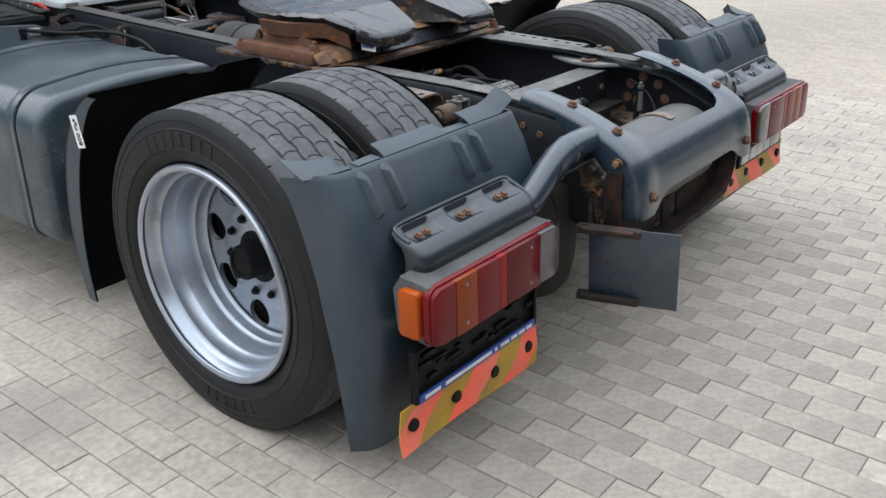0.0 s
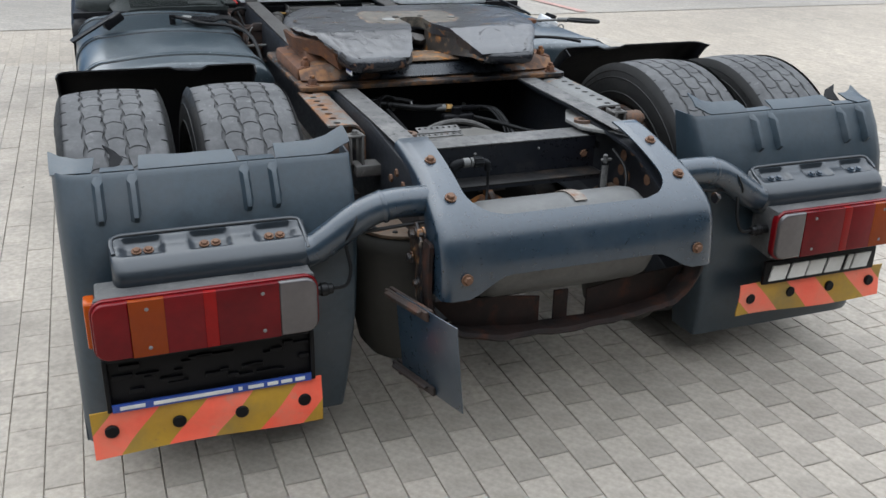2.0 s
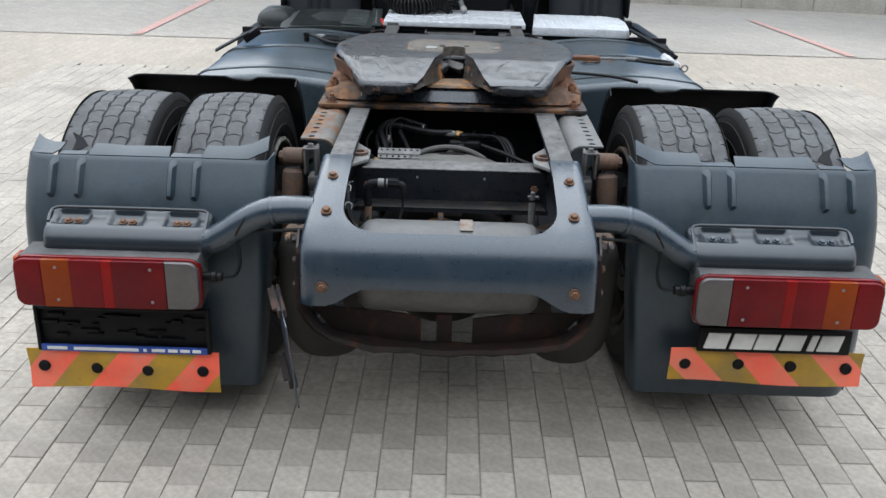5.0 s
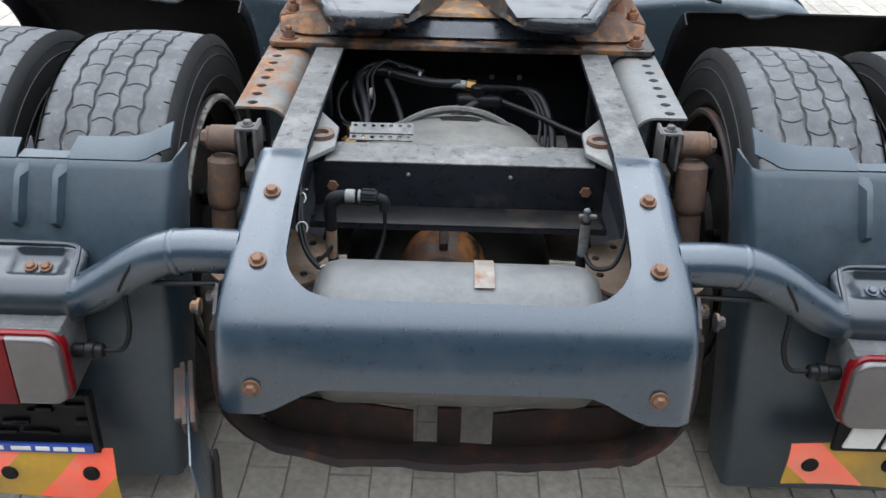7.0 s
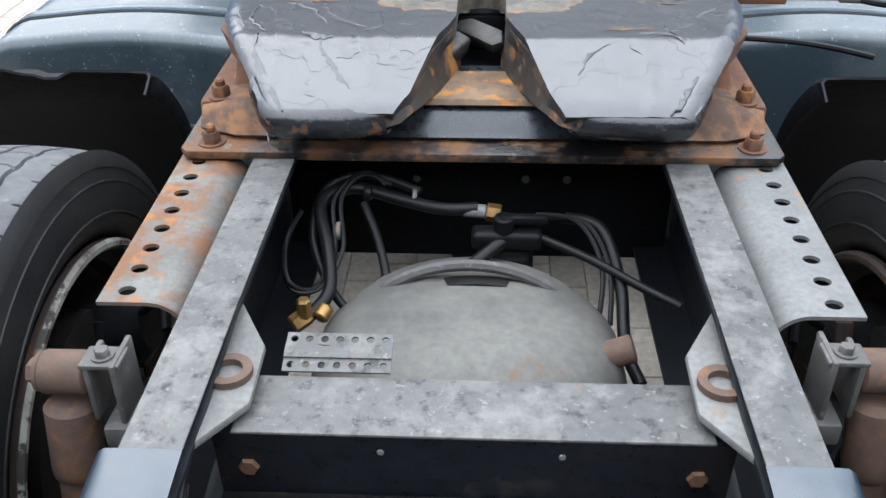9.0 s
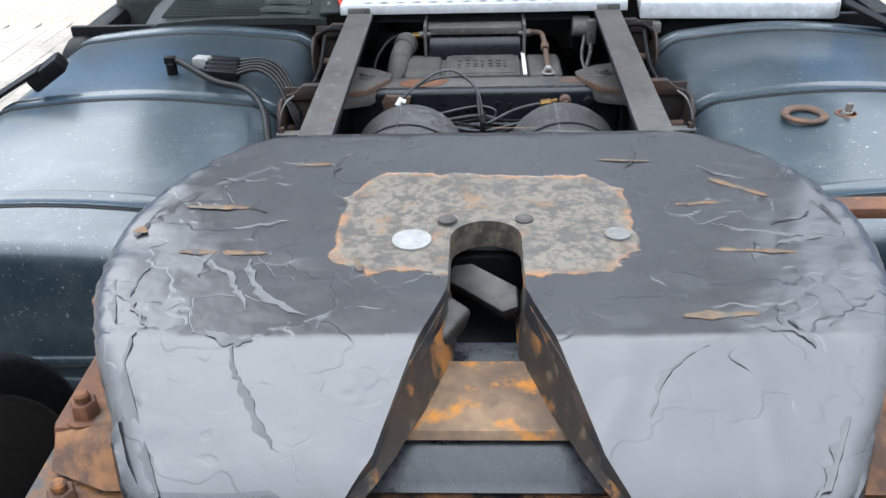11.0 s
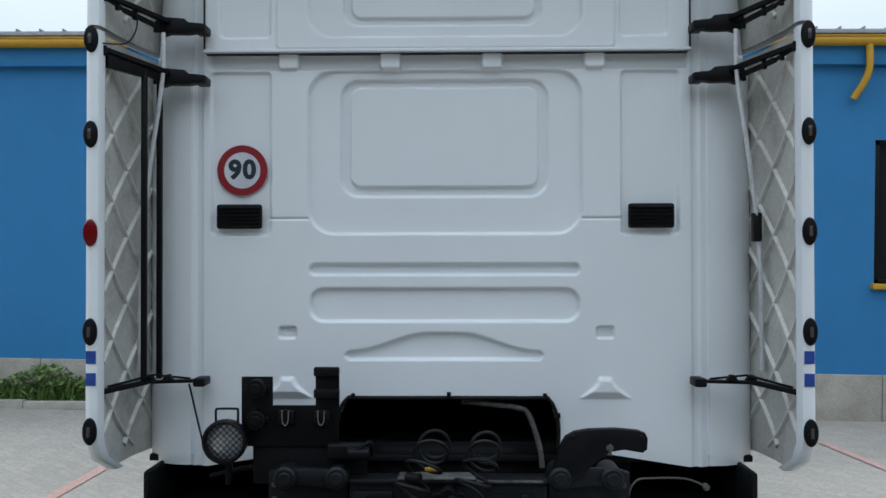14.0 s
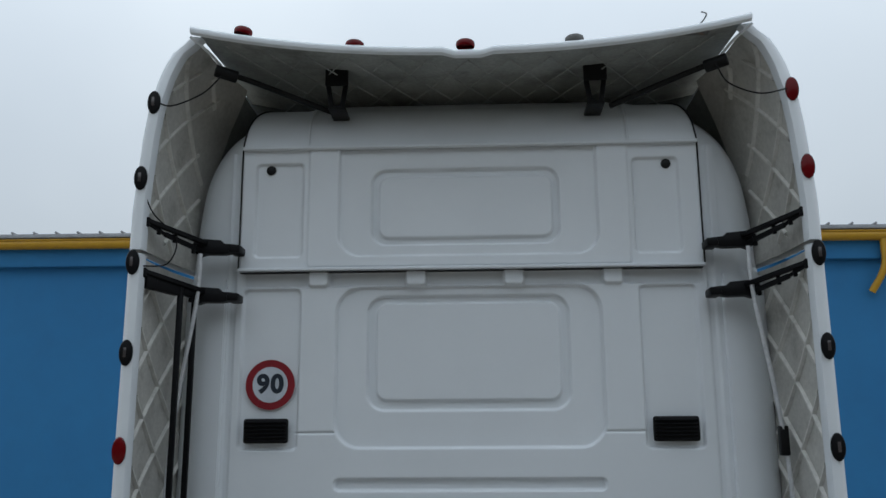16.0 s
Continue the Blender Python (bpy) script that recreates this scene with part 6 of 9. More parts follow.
# dark board with blocky pale marks on the other side
mb = part("maker_board", box(0.752, 1.21, 0.168, 0.182, 0.358, 0.44, 0.006), "black_plastic", truck, "black board with white block marks")
for i in range(6):
    x = (0.77, 0.847, 0.919, 0.995, 1.077, 1.107)[i]
    w = 0.022 if i == 4 else 0.066
    part("block_mark", prism([(x, 0.372), (x + w, 0.372), (x + w + 0.012, 0.424), (x + 0.012, 0.424)], "y", 0.163, 0.17, 0.002), "white_mark", mb)

# loose steel plate hanging beside the rear beam
hang = pose(-0.447, 0.0, 0.42, -6, 0, 106.5)
hp = part("hanging_plate", moved(box(-0.13, 0.13, -0.002, 0.002, -0.125, 0.125, 0.0015), hang), "paint", truck, "thin slate-painted steel plate on rusty clips")
for z in (0.112, -0.112):
    part("clip", moved(merge(box(-0.02, 0.165, 0.002, 0.012, -0.013, 0.013, 0.003), box(0.0, 0.15, 0.01, 0.024, 0.004, 0.012, 0.002), hexbolt((0.12, 0.012, 0), (0, 1, 0), 0.008, 0.008, False), hexbolt((0.03, 0.012, 0), (0, 1, 0), 0.008, 0.008, False)), hang @ pose(0, 0, z)), "rust_dark", hp, "rusty flat clip")
    part("clip", moved(box(-0.02, 0.165, -0.012, -0.002, -0.013, 0.013, 0.003), hang @ pose(0, 0, z)), "rust_dark", hp)

# ---- front quarter mudguards before the drive wheels ----
FQ = [(1.36, 0.925), (1.42, 0.885), (1.5, 0.79), (1.556, 0.65), (1.582, 0.5), (1.58, 0.35), (1.555, 0.215)]
for s in (-1, 1):
    prof = [(p.x, p.y) for p in spline([(a, b, 0) for a, b in FQ], 4)]
    rows = []
    for i, (y, z) in enumerate(prof):
        notch = 0.0
        lip = float(np.interp(z, [0.2, 0.5, 0.8, 0.93], [0.07, 0.1, 0.11, 0.08]))
        inner = -0.63
        row = [(inner, y - 0.06, z - 0.02), (inner, y - 0.02, z), (inner - 0.01, y - 0.004, z)]
        row += [(x, y + (0.012 * math.sin(x * 55) if i < 3 and abs(math.sin(x * 5.5)) > 0.96 else 0), z - (0.012 if i < 2 and abs(math.sin(x * 5.5)) > 0.97 else 0)) for x in np.linspace(-0.68, -1.24, 22)]
        row += [(-1.262, y - 0.004, z), (-1.276, y - 0.02, z), (-1.28, y - 0.05, z), (-1.281, y - lip, z)]
        rows.append(row)
    fq = part("front_mudguard", mirrored(sheet(rows, 0.005), s), "black_plastic", truck, "black plastic front quarter mudguard", angle=50)
    part("outer_edge", mirrored(sheet([[(-1.2845, y - 0.035, z), (-1.2845, y - float(np.interp(z, [0.2, 0.5, 0.8, 0.93], [0.068, 0.098, 0.108, 0.078])), z)] for y, z in prof], 0.002), s), "plastic", fq)
    if s < 0:
        lab = part("pressure_label", moved(box(-0.05, 0.05, -0.02, 0.02, -0.0006, 0.0006, 0), pose(-1.287, 1.41, 0.81, 0, -90, 0) @ pose(0, 0, 0, 0, 0, 12)), "white_mark", fq, "white label reading 800 kPa")
        words("800 kPa", 0.026, TAIL @ pose(-1.2885, 1.41, 0.81) @ Matrix(((0, 0, -1, 0), (0.2, -0.98, 0, 0), (0.98, 0.2, 0, 0), (0, 0, 0, 1))), "sign_ink", fq)

# ---- fuel tanks ----
def tank_section(x0, x1, z0, z1, grow=0.0):
    pts = []
    x0, x1, z0, z1 = x0 - grow, x1 + grow, z0 - grow, z1 + grow
    for cx, cz, r, a in ((x1 - 0.1, z1 - 0.1, 0.1, 0), (x0 + 0.13, z1 - 0.13, 0.13, 90), (x0 + 0.07, z0 + 0.07, 0.07, 180), (x1 - 0.07, z0 + 0.07, 0.07, 270)):
        for k in range(9):
            t = radians(a + 90 * k / 8)
            pts.append((cx + r * math.cos(t), cz + r * math.sin(t)))
    out = []
    for i, (x, z) in enumerate(pts):
        out.append((x, z))
        if i == 8:
            a, b = pts[8], pts[9]
            for k in range(1, 10):
                f = k / 10
                out.append((a[0] + (b[0] - a[0]) * f, a[1] + (b[1] - a[1]) * f + 0.02 * math.sin(math.pi * f)))
    return out


def tank(x0, x1, y0, y1, z0, z1):
    rows = []
    for y, g in ((y0, -0.035), (y0 + 0.004, -0.02), (y0 + 0.014, -0.007), (y0 + 0.03, 0.0), ((y0 + y1) / 2, 0.0), (y1 - 0.03, 0.0), (y1 - 0.014, -0.007), (y1 - 0.004, -0.02), (y1, -0.035)):
        rows.append([(x, y, z) for x, z in tank_section(x0, x1, z0, z1, g)])
    bm = sheet(rows, 0, True)
    for ring in (rows[0], rows[-1]):
        bmesh.ops.contextual_create(bm, geom=[v for v in bm.verts if abs(v.co.y - ring[0][1]) < 1e-6])
    return bm


def band(x0, x1, z0, z1, y, w, g):
    rows = []
    for yy, gg in ((y - w / 2, 0.0), (y - w / 2 + 0.002, g), (y - w / 2 + 0.01, g), (y - w / 2 + 0.014, g * 0.45), (y + w / 2 - 0.014, g * 0.45), (y + w / 2 - 0.01, g), (y + w / 2 - 0.002, g), (y + w / 2, 0.0)):
        rows.append([(x, yy, z) for x, z in tank_section(x0, x1, z0, z1, gg)])
    return sheet(rows, 0, True)


LT = (-1.235, -0.47, 0.3, 0.835)
RT = (0.47, 1.21, 0.3, 0.835)
tl_ob = part("fuel_tank", tank(LT[0], LT[1], 1.76, 3.08, LT[2], LT[3]), "tank", truck, "dark blue-grey painted steel fuel tank", angle=50)


def flipx(bm):
    return moved(bm, Matrix.Diagonal((-1, 1, 1, 1)))


tr_ob = part("fuel_tank", flipx(tank(-RT[1], -RT[0], 1.8, 3.02, RT[2], RT[3])), "tank", truck, "dark blue-grey painted steel fuel tank with rusty ring", angle=50)
for y in (1.94, 2.48, 2.99):
    part("strap_lining", band(LT[0], LT[1], LT[2], LT[3], y, 0.068, 0.0025), "hose", tl_ob)
    part("strap", band(LT[0], LT[1], LT[2], LT[3], y, 0.055, 0.005), "tank", tl_ob, "painted steel tank strap")
for y in (1.96, 2.47, 2.93):
    part("strap_lining", flipx(band(-RT[1], -RT[0], RT[2], RT[3], y, 0.068, 0.0025)), "hose", tr_ob)
    part("strap", flipx(band(-RT[1], -RT[0], RT[2], RT[3], y, 0.055, 0.005)), "tank", tr_ob, "painted steel tank strap")
for z in (0.55, 0.6):
    part("end_rib", box(-1.1, -0.62, 1.752, 1.765, z, z + 0.022, 0.006), "tank", tl_ob)
part("filler_ring", lathe([(0.032, 0), (0.046, 0), (0.049, 0.002), (0.049, 0.006), (0.044, 0.009), (0.036, 0.008), (0.032, 0.004), (0.032, 0)], 32, (0.69, 2.3, 0.853), (0.69, 2.3, 2)), "rust_brown", tr_ob, "rusty filler ring")
fc = part("filler_cap", merge(lathe([(0, 0.0), (0.05, 0.0), (0.05, 0.035), (0.056, 0.038), (0.056, 0.062), (0.05, 0.068), (0.03, 0.07), (0, 0.07)], 32, (1.1, 2.46, 0.79), (1.16, 2.46, 0.9))), "alu", tr_ob, "bright aluminium filler cap")
part("grip", moved(box(-0.05, 0.05, -0.009, 0.009, 0.0, 0.022, 0.005), along((1.134, 2.46, 0.852), (1.194, 2.46, 0.962))), "black_plastic", fc)
part("lock_ring", tube([(1.2 + 0.016 * math.cos(radians(a)), 2.45, 0.8 + 0.016 * math.sin(radians(a))) for a in range(0, 361, 45)], 0.004, 6, 3), "steel", fc)
part("sender", merge(hexbolt((0.785, 2.31, 0.852), (0, 0, 1), 0.012, 0.008), rod((0.785, 2.31, 0.858), (0.785, 2.31, 0.872), 0.007, 12), box(0.779, 0.793, 2.304, 2.314, 0.868, 0.878, 0.002)), "steel", tr_ob)
part("rust_ring", lathe([(0.012, 0), (0.024, 0), (0.023, 0.0015), (0.012, 0.0015)], 24, (0.782, 2.31, 0.8535), (0.782, 2.31, 2)), "rust", tr_ob)
part("sender", merge(rod((-0.79, 2.63, 0.85), (-0.79, 2.63, 0.885), 0.014, 14), box(-0.805, -0.775, 2.62, 2.64, 0.88, 0.9, 0.004)), "black_plastic", tl_ob)
part("grab_strap", merge(moved(box(-0.1, 0.1, -0.03, 0.03, -0.005, 0.005, 0.004), pose(-1.16, 2.5, 0.865, 0, -28, 12)), moved(box(-0.05, 0.045, -0.035, 0.035, -0.02, 0.02, 0.008), pose(-1.06, 2.53, 0.9, 0, -32, 15))), "black_plastic", tl_ob, "black strap end")
part("strap_end", moved(box(-0.14, 0.14, -0.035, 0.035, -0.005, 0.005, 0.004), pose(1.12, 2.95, 0.852, 0, 24, -16)), "black_rail", tr_ob)
blk = part("connector_block", merge(*[moved(box(-0.045, 0.045, -0.013, 0.013, -0.012, 0.012, 0.004), pose(-0.65 - 0.006 * i, 2.58 + 0.032 * i, 0.868, 0, 0, -15)) for i in range(4)]), "black_plastic", tl_ob, "grey cable connectors with thin black cables")
part("plug_cap", moved(box(-0.022, 0.022, -0.017, 0.017, -0.015, 0.015, 0.006), pose(-0.72, 2.665, 0.872, 0, 0, -15)), "plug", blk, "pale plug cap")
for i in range(5):
    part("cable", tube([(-0.61 - 0.004 * i, 2.565 + 0.026 * i, 0.872), (-0.555, 2.56 + 0.02 * i, 0.885), (-0.5, 2.51 + 0.022 * i, 0.872), (-0.455, 2.44 + 0.02 * i, 0.82), (-0.43, 2.42, 0.76)], 0.005, 8), "hose", blk)
part("hose", tube([(-0.775, 2.63, 0.89), (-0.74, 2.6, 0.885), (-0.65, 2.52, 0.872), (-0.56, 2.46, 0.872), (-0.5, 2.36, 0.862), (-0.47, 2.25, 0.83), (-0.455, 2.15, 0.74), (-0.45, 2.1, 0.6)], 0.0085, 10), "hose", tl_ob, "black fuel hose")
for s in (-1, 1):
    for y in (2.46, 2.95):
        br = part("tank_bracket", mirrored(merge(prism([(y - 0.07, 0.62), (y - 0.07, 0.8), (y - 0.05, 0.835), (y - 0.02, 0.85), (y + 0.02, 0.845), (y + 0.05, 0.82), (y + 0.07, 0.78), (y + 0.07, 0.62)], "x", -0.482, -0.474, 0.002), box(-0.478, -0.392, y + 0.03, y + 0.038, 0.64, 0.865, 0.003), prism([(-0.392, 0.872), (-0.43, 0.872), (-0.45, 0.855), (-0.48, 0.845), (-0.48, 0.835), (-0.392, 0.835)], "y", y + 0.02, y + 0.042, 0.003), box(-0.475, -0.392, y - 0.06, y + 0.03, 0.7, 0.708, 0.002)), s), "rust_dark", truck, "dark rusty tank mounting bracket")
        part("pin", mirrored(rod((-0.472, y + 0.0, 0.77), (-0.4, y + 0.0, 0.77), 0.011, 12), s), "rust_brown", br)
        if y < 2.5:
            part("lug", mirrored(prism([(-0.486, y - 0.075), (-0.392, y - 0.075), (-0.392, y - 0.052), (-0.486, y - 0.05)], "z", 0.782, 0.789, 0.002), s), "zinc", br)
            part("wire_clip", mirrored(tube([(-0.478, y - 0.063, 0.79), (-0.472, y - 0.06, 0.83), (-0.458, y - 0.05, 0.858), (-0.445, y - 0.02, 0.862)], 0.0024, 6), s), "steel", br)
            part("nut", mirrored(rod((-0.474, y - 0.063, 0.789), (-0.474, y - 0.063, 0.802), 0.008, 6, 0.001), s), "rust_brown", br)
        else:
            part("hose_stub", mirrored(tube([(-0.39, y - 0.02, 0.86), (-0.42, y - 0.03, 0.875), (-0.455, y - 0.02, 0.86), (-0.47, y + 0.01, 0.82)], 0.007, 8), s), "hose", br)
    part("cable", tube([(s * 0.44, 2.45 + 0.05, 0.84), (s * 0.45, 2.6, 0.8), (s * 0.435, 2.75, 0.82), (s * 0.44, 2.9, 0.86)], 0.005, 8), "hose", truck)

# ---- between the rails ----
part("cross_plate", box(-0.375, 0.375, 1.3, 1.34, 0.56, 0.84, 0.006), "black_rail", truck, "black crossmember below the coupling")
for x in (-0.12, 0.09, 0.17):
    part("rivet", rod((x, 1.3, 0.74), (x, 1.294, 0.74), 0.008, 10, 0.001), "steel", truck)
part("propeller_shaft", merge(rod((0, 1.1, 0.5), (0, 3.4, 0.62), 0.055, 20)), "black_rail", truck, "black propeller shaft")
for s, cx in ((-1, -0.182), (1, 0.192)):
    a = part("air_tank", lathe([(0, 0), (0.05, 0.003), (0.1, 0.012), (0.136, 0.036), (0.142, 0.07), (0.142, 0.62), (0.134, 0.65), (0.1, 0.672), (0.05, 0.684), (0, 0.687)], 44, (cx, 1.9, 0.66), (cx, 3.0, 0.66)), "air_tank", truck, "dusty black cylindrical air tank")
    for y in (2.08, 2.24, 2.4):
        part("strap", sheet([[(cx + r * math.cos(radians(t)), yy, 0.66 + r * math.sin(radians(t))) for yy, r in ((y - 0.005, 0.1425), (y - 0.004, 0.144), (y + 0.004, 0.144), (y + 0.005, 0.1425))] for t in range(-90, 271, 8)]), "black_rail", a)
    part("seam", tube([(cx - 0.02, y, 0.66 + 0.1395) for y in (1.96, 2.2, 2.53)], 0.003, 6), "rail", a)
cm2 = part("crossmember", merge(box(-0.36, 0.36, 2.69, 2.78, 0.62, 0.777, 0.018, 4), box(-0.36, 0.36, 2.66, 2.7, 0.6, 0.63, 0.006)), "glossy_black", truck, "black painted crossmember ahead of the air tanks")
part("dusty_top", box(-0.31, 0.31, 2.71, 2.778, 0.774, 0.779, 0.002), "rail_dark", cm2, "dusty top with rust stains")
part("rust_stain", prism([(-0.215, 2.712), (-0.16, 2.709), (-0.12, 2.714), (-0.1, 2.74), (-0.09, 2.765), (-0.15, 2.772), (-0.2, 2.768), (-0.225, 2.74)], "z", 0.7785, 0.7802, 0.0004), "rust", cm2, "orange rust stain")
part("rust_stain", prism([(0.2, 2.73), (0.29, 2.725), (0.3, 2.76), (0.21, 2.77)], "z", 0.7785, 0.7802, 0.0004), "rust_brown", cm2)
for x in (-0.105, -0.04, -0.02, 0.0, 0.035, 0.07, 0.1):
    part("hole", rod((x, 2.692, 0.728 + 0.01 * math.sin(40 * x)), (x, 2.688, 0.728 + 0.01 * math.sin(40 * x)), 0.007, 10, 0.001), "hose", cm2)
part("rusty_tab", prism([(-0.262, 0.72), (-0.2, 0.72), (-0.19, 0.765), (-0.255, 0.768), (-0.268, 0.75)], "y", 2.675, 2.69, 0.003), "rust_brown", cm2)
part("stud", merge(rod((0.212, 2.69, 0.748), (0.212, 2.665, 0.748), 0.015, 16, 0.003), rod((0.212, 2.667, 0.748), (0.212, 2.655, 0.748), 0.007, 8, 0.001)), "rust_brown", cm2)
part("stud", rod((0.272, 2.69, 0.745), (0.272, 2.672, 0.745), 0.013, 14, 0.003), "black_rail", cm2)
for s in (-1, 1):
    gp = part("gusset", merge(prism([(s * 0.375, 2.64), (s * 0.375, 2.86), (s * 0.3, 2.835), (s * 0.246, 2.79), (s * 0.25, 2.745), (s * 0.3, 2.665)], "z", 0.779, 0.789, 0.003), prism([(s * 0.375, 2.64), (s * 0.3, 2.665), (s * 0.25, 2.745), (s * 0.258, 2.748), (s * 0.305, 2.675), (s * 0.375, 2.65)], "z", 0.745, 0.779, 0.002)), "rail_dark", truck, "grimy gusset plate with rusty rim")
    part("rusty_rim", prism([(s * 0.372, 2.639), (s * 0.3, 2.663), (s * 0.249, 2.743), (s * 0.253, 2.746), (s * 0.303, 2.669), (s * 0.372, 2.646)], "z", 0.776, 0.7905, 0.0005), "rust_brown", gp)
    part("washer", rod((s * 0.315, 2.765, 0.789), (s * 0.315, 2.765, 0.792), 0.024, 20, 0.001), "rail", gp)
    part("bolt", hexbolt((s * 0.315, 2.765, 0.792), (0, 0, 1), 0.014, 0.01), "rail_dark", gp)
# Added black boxes that hide the bright ground and leave the gap dark.
part("rail_gap_filler", merge(box(-0.26, 0.26, 2.8, 3.45, 0.3, 0.7, 0.05, 3), box(-0.36, 0.36, 3.05, 3.6, 0.3, 0.6, 0.04, 2)), "black_rail", truck, "black boxes added to darken the gap between the rails")
gb = part("valve_block", merge(box(-0.225, 0.22, 2.782, 2.99, 0.66, 0.772, 0.022, 4), box(-0.215, -0.118, 2.79, 2.965, 0.76, 0.782, 0.012, 3), box(0.122, 0.212, 2.79, 2.96, 0.76, 0.782, 0.012, 3)), "cast_grime", truck, "dusty grey cast valve block")
part("cover", merge(box(-0.104, 0.1, 2.786, 2.965, 0.76, 0.783, 0.004), box(-0.092, 0.088, 2.796, 2.955, 0.78, 0.786, 0.003)), "cast_grime", gb, "raised dusty cover plate")
for y in (2.84, 2.86, 2.885):
    part("cast_mark", merge(*[box(-0.07 + 0.021 * k, -0.07 + 0.021 * k + 0.008 + 0.006 * ((k * 7) % 3) / 2, y + 0.006 * ((k * 5) % 3) / 2, y + 0.005 + 0.006 * ((k * 5) % 3) / 2, 0.785, 0.787, 0.0005) for k in range(7)]), "black_rail", gb)
neck = part("neck", merge(tube([(-0.245, 2.8, 0.7), (-0.243, 2.86, 0.745), (-0.236, 2.93, 0.785), (-0.222, 2.975, 0.808)], 0.029, 18), rod((-0.226, 2.965, 0.803), (-0.216, 2.99, 0.815), 0.034, 18, 0.004)), "cast_grime", gb)
part("cap", rod((-0.219, 2.985, 0.812), (-0.211, 3.002, 0.821), 0.027, 18, 0.008), "rail", neck)
part("pale_strip", box(0.107, 0.117, 2.775, 2.955, 0.784, 0.789, 0.001), "white_mark", gb, "pale paint strip")
dr = part("air_cylinder", rod((-0.155, 3.0, 0.793), (0.108, 3.0, 0.793), 0.058, 32, 0.004), "glossy_black", truck, "black actuating cylinder with dusty top plate")
part("top_plate", merge(box(-0.158, 0.11, 2.955, 3.035, 0.852, 0.862, 0.004), box(-0.155, 0.108, 2.952, 2.96, 0.842, 0.862, 0.002)), "rail_dark", dr, "dusty top plate")
for x in (-0.168, 0.111):
    part("end_plate", box(x, x + 0.009, 2.942, 3.05, 0.728, 0.872, 0.003), "rail_dark", dr)
    part("tie_bolt", rod((x - 0.012, 2.955, 0.845), (x + 0.02, 2.955, 0.845), 0.007, 8, 0.001), "steel", dr)
part("elbow", merge(tube([(0.12, 3.0, 0.83), (0.15, 2.998, 0.832), (0.166, 2.985, 0.83), (0.172, 2.94, 0.82), (0.174, 2.9, 0.805), (0.175, 2.83, 0.792), (0.175, 2.79, 0.786)], 0.0075, 10), rod((0.118, 3.0, 0.83), (0.138, 3.0, 0.831), 0.012, 8, 0.002), rod((0.172, 2.93, 0.818), (0.173, 2.91, 0.81), 0.012, 8, 0.002)), "rust_brown", dr, "brown metal elbow pipe")
part("union", merge(rod((0.175, 2.81, 0.788), (0.175, 2.792, 0.786), 0.013, 6, 0.001), rod((0.175, 2.8, 0.78), (0.175, 2.8, 0.784), 0.018, 14, 0.001)), "plug", dr)
part("fitting", merge(rod((-0.205, 3.0, 0.828), (-0.17, 3.0, 0.828), 0.009, 8, 0.001)), "brass", dr)
part("air_line", tube([(-0.205, 3.0, 0.828), (-0.26, 2.99, 0.825), (-0.3, 2.93, 0.79), (-0.305, 2.87, 0.75), (-0.26, 2.84, 0.72), (-0.2, 2.84, 0.71)], 0.0045, 8), "hose", dr)
part("switch", merge(rod((0.255, 3.02, 0.84), (0.305, 3.02, 0.84), 0.03, 18), tube([(0.3, 3.0, 0.83), (0.305, 2.96, 0.79), (0.29, 2.92, 0.74), (0.3, 2.88, 0.7)], 0.0055, 8), tube([(0.29, 3.0, 0.82), (0.28, 2.95, 0.77), (0.3, 2.9, 0.72)], 0.0045, 8), rod((0.3, 2.985, 0.83), (0.32, 2.985, 0.83), 0.015, 10, 0.002), box(0.295, 0.32, 2.97, 3.0, 0.8, 0.87, 0.004)), "rail", truck, "grey round switch with lines")
for i in range(7):
    part("air_pipe", tube([(-0.24 + 0.01 * i, 2.66, 0.68 + 0.004 * i), (-0.12, 2.62 + 0.008 * i, 0.682 + 0.009 * (i % 4)), (-0.003, 2.6 + 0.009 * i, 0.678 + 0.007 * i), (0.09, 2.62 + 0.006 * i, 0.69 + 0.008 * (i % 3)), (0.2, 2.66, 0.7 + 0.004 * i)], 0.0038, 8), "hose" if i % 2 else "pipe_grey", truck, "thin air pipe" if i == 0 else "")
for k, h in ((0, 0.83), (1, 0.815)):
    part("air_pipe", tube([(-0.217, 2.635, 0.765 - 0.01 * k), (-0.185, 2.65, 0.795), (-0.12, 2.675, h), (-0.07 + 0.02 * k, 2.68, h), (-0.02, 2.665, 0.79), (-0.004 - 0.008 * k, 2.64, 0.735), (-0.002, 2.62, 0.69)], 0.0034, 8), "pipe_grey", truck)
part("air_pipe", tube([(0.15, 2.655, 0.752), (0.08, 2.645, 0.738), (0.0, 2.63, 0.705), (-0.09, 2.63, 0.69)], 0.0036, 8), "pipe_grey", truck)
part("air_pipe", tube([(0.02, 2.67, 0.695), (0.03, 2.675, 0.725), (-0.02, 2.68, 0.735), (-0.12, 2.68, 0.715)], 0.003, 8), "pipe_grey", truck)
part("cable_tie", box(-0.01, 0.006, 2.585, 2.67, 0.672, 0.73, 0.006), "hose", truck)
part("union", merge(rod((-0.222, 2.63, 0.758), (-0.21, 2.64, 0.775), 0.008, 6, 0.001), rod((-0.212, 2.632, 0.772), (-0.2, 2.632, 0.768), 0.006, 8, 0.001)), "white_mark", truck)
part("union", merge(rod((0.146, 2.655, 0.752), (0.172, 2.658, 0.754), 0.0085, 6, 0.001), rod((0.172, 2.658, 0.754), (0.19, 2.662, 0.755), 0.006, 8, 0.001)), "brass", truck)

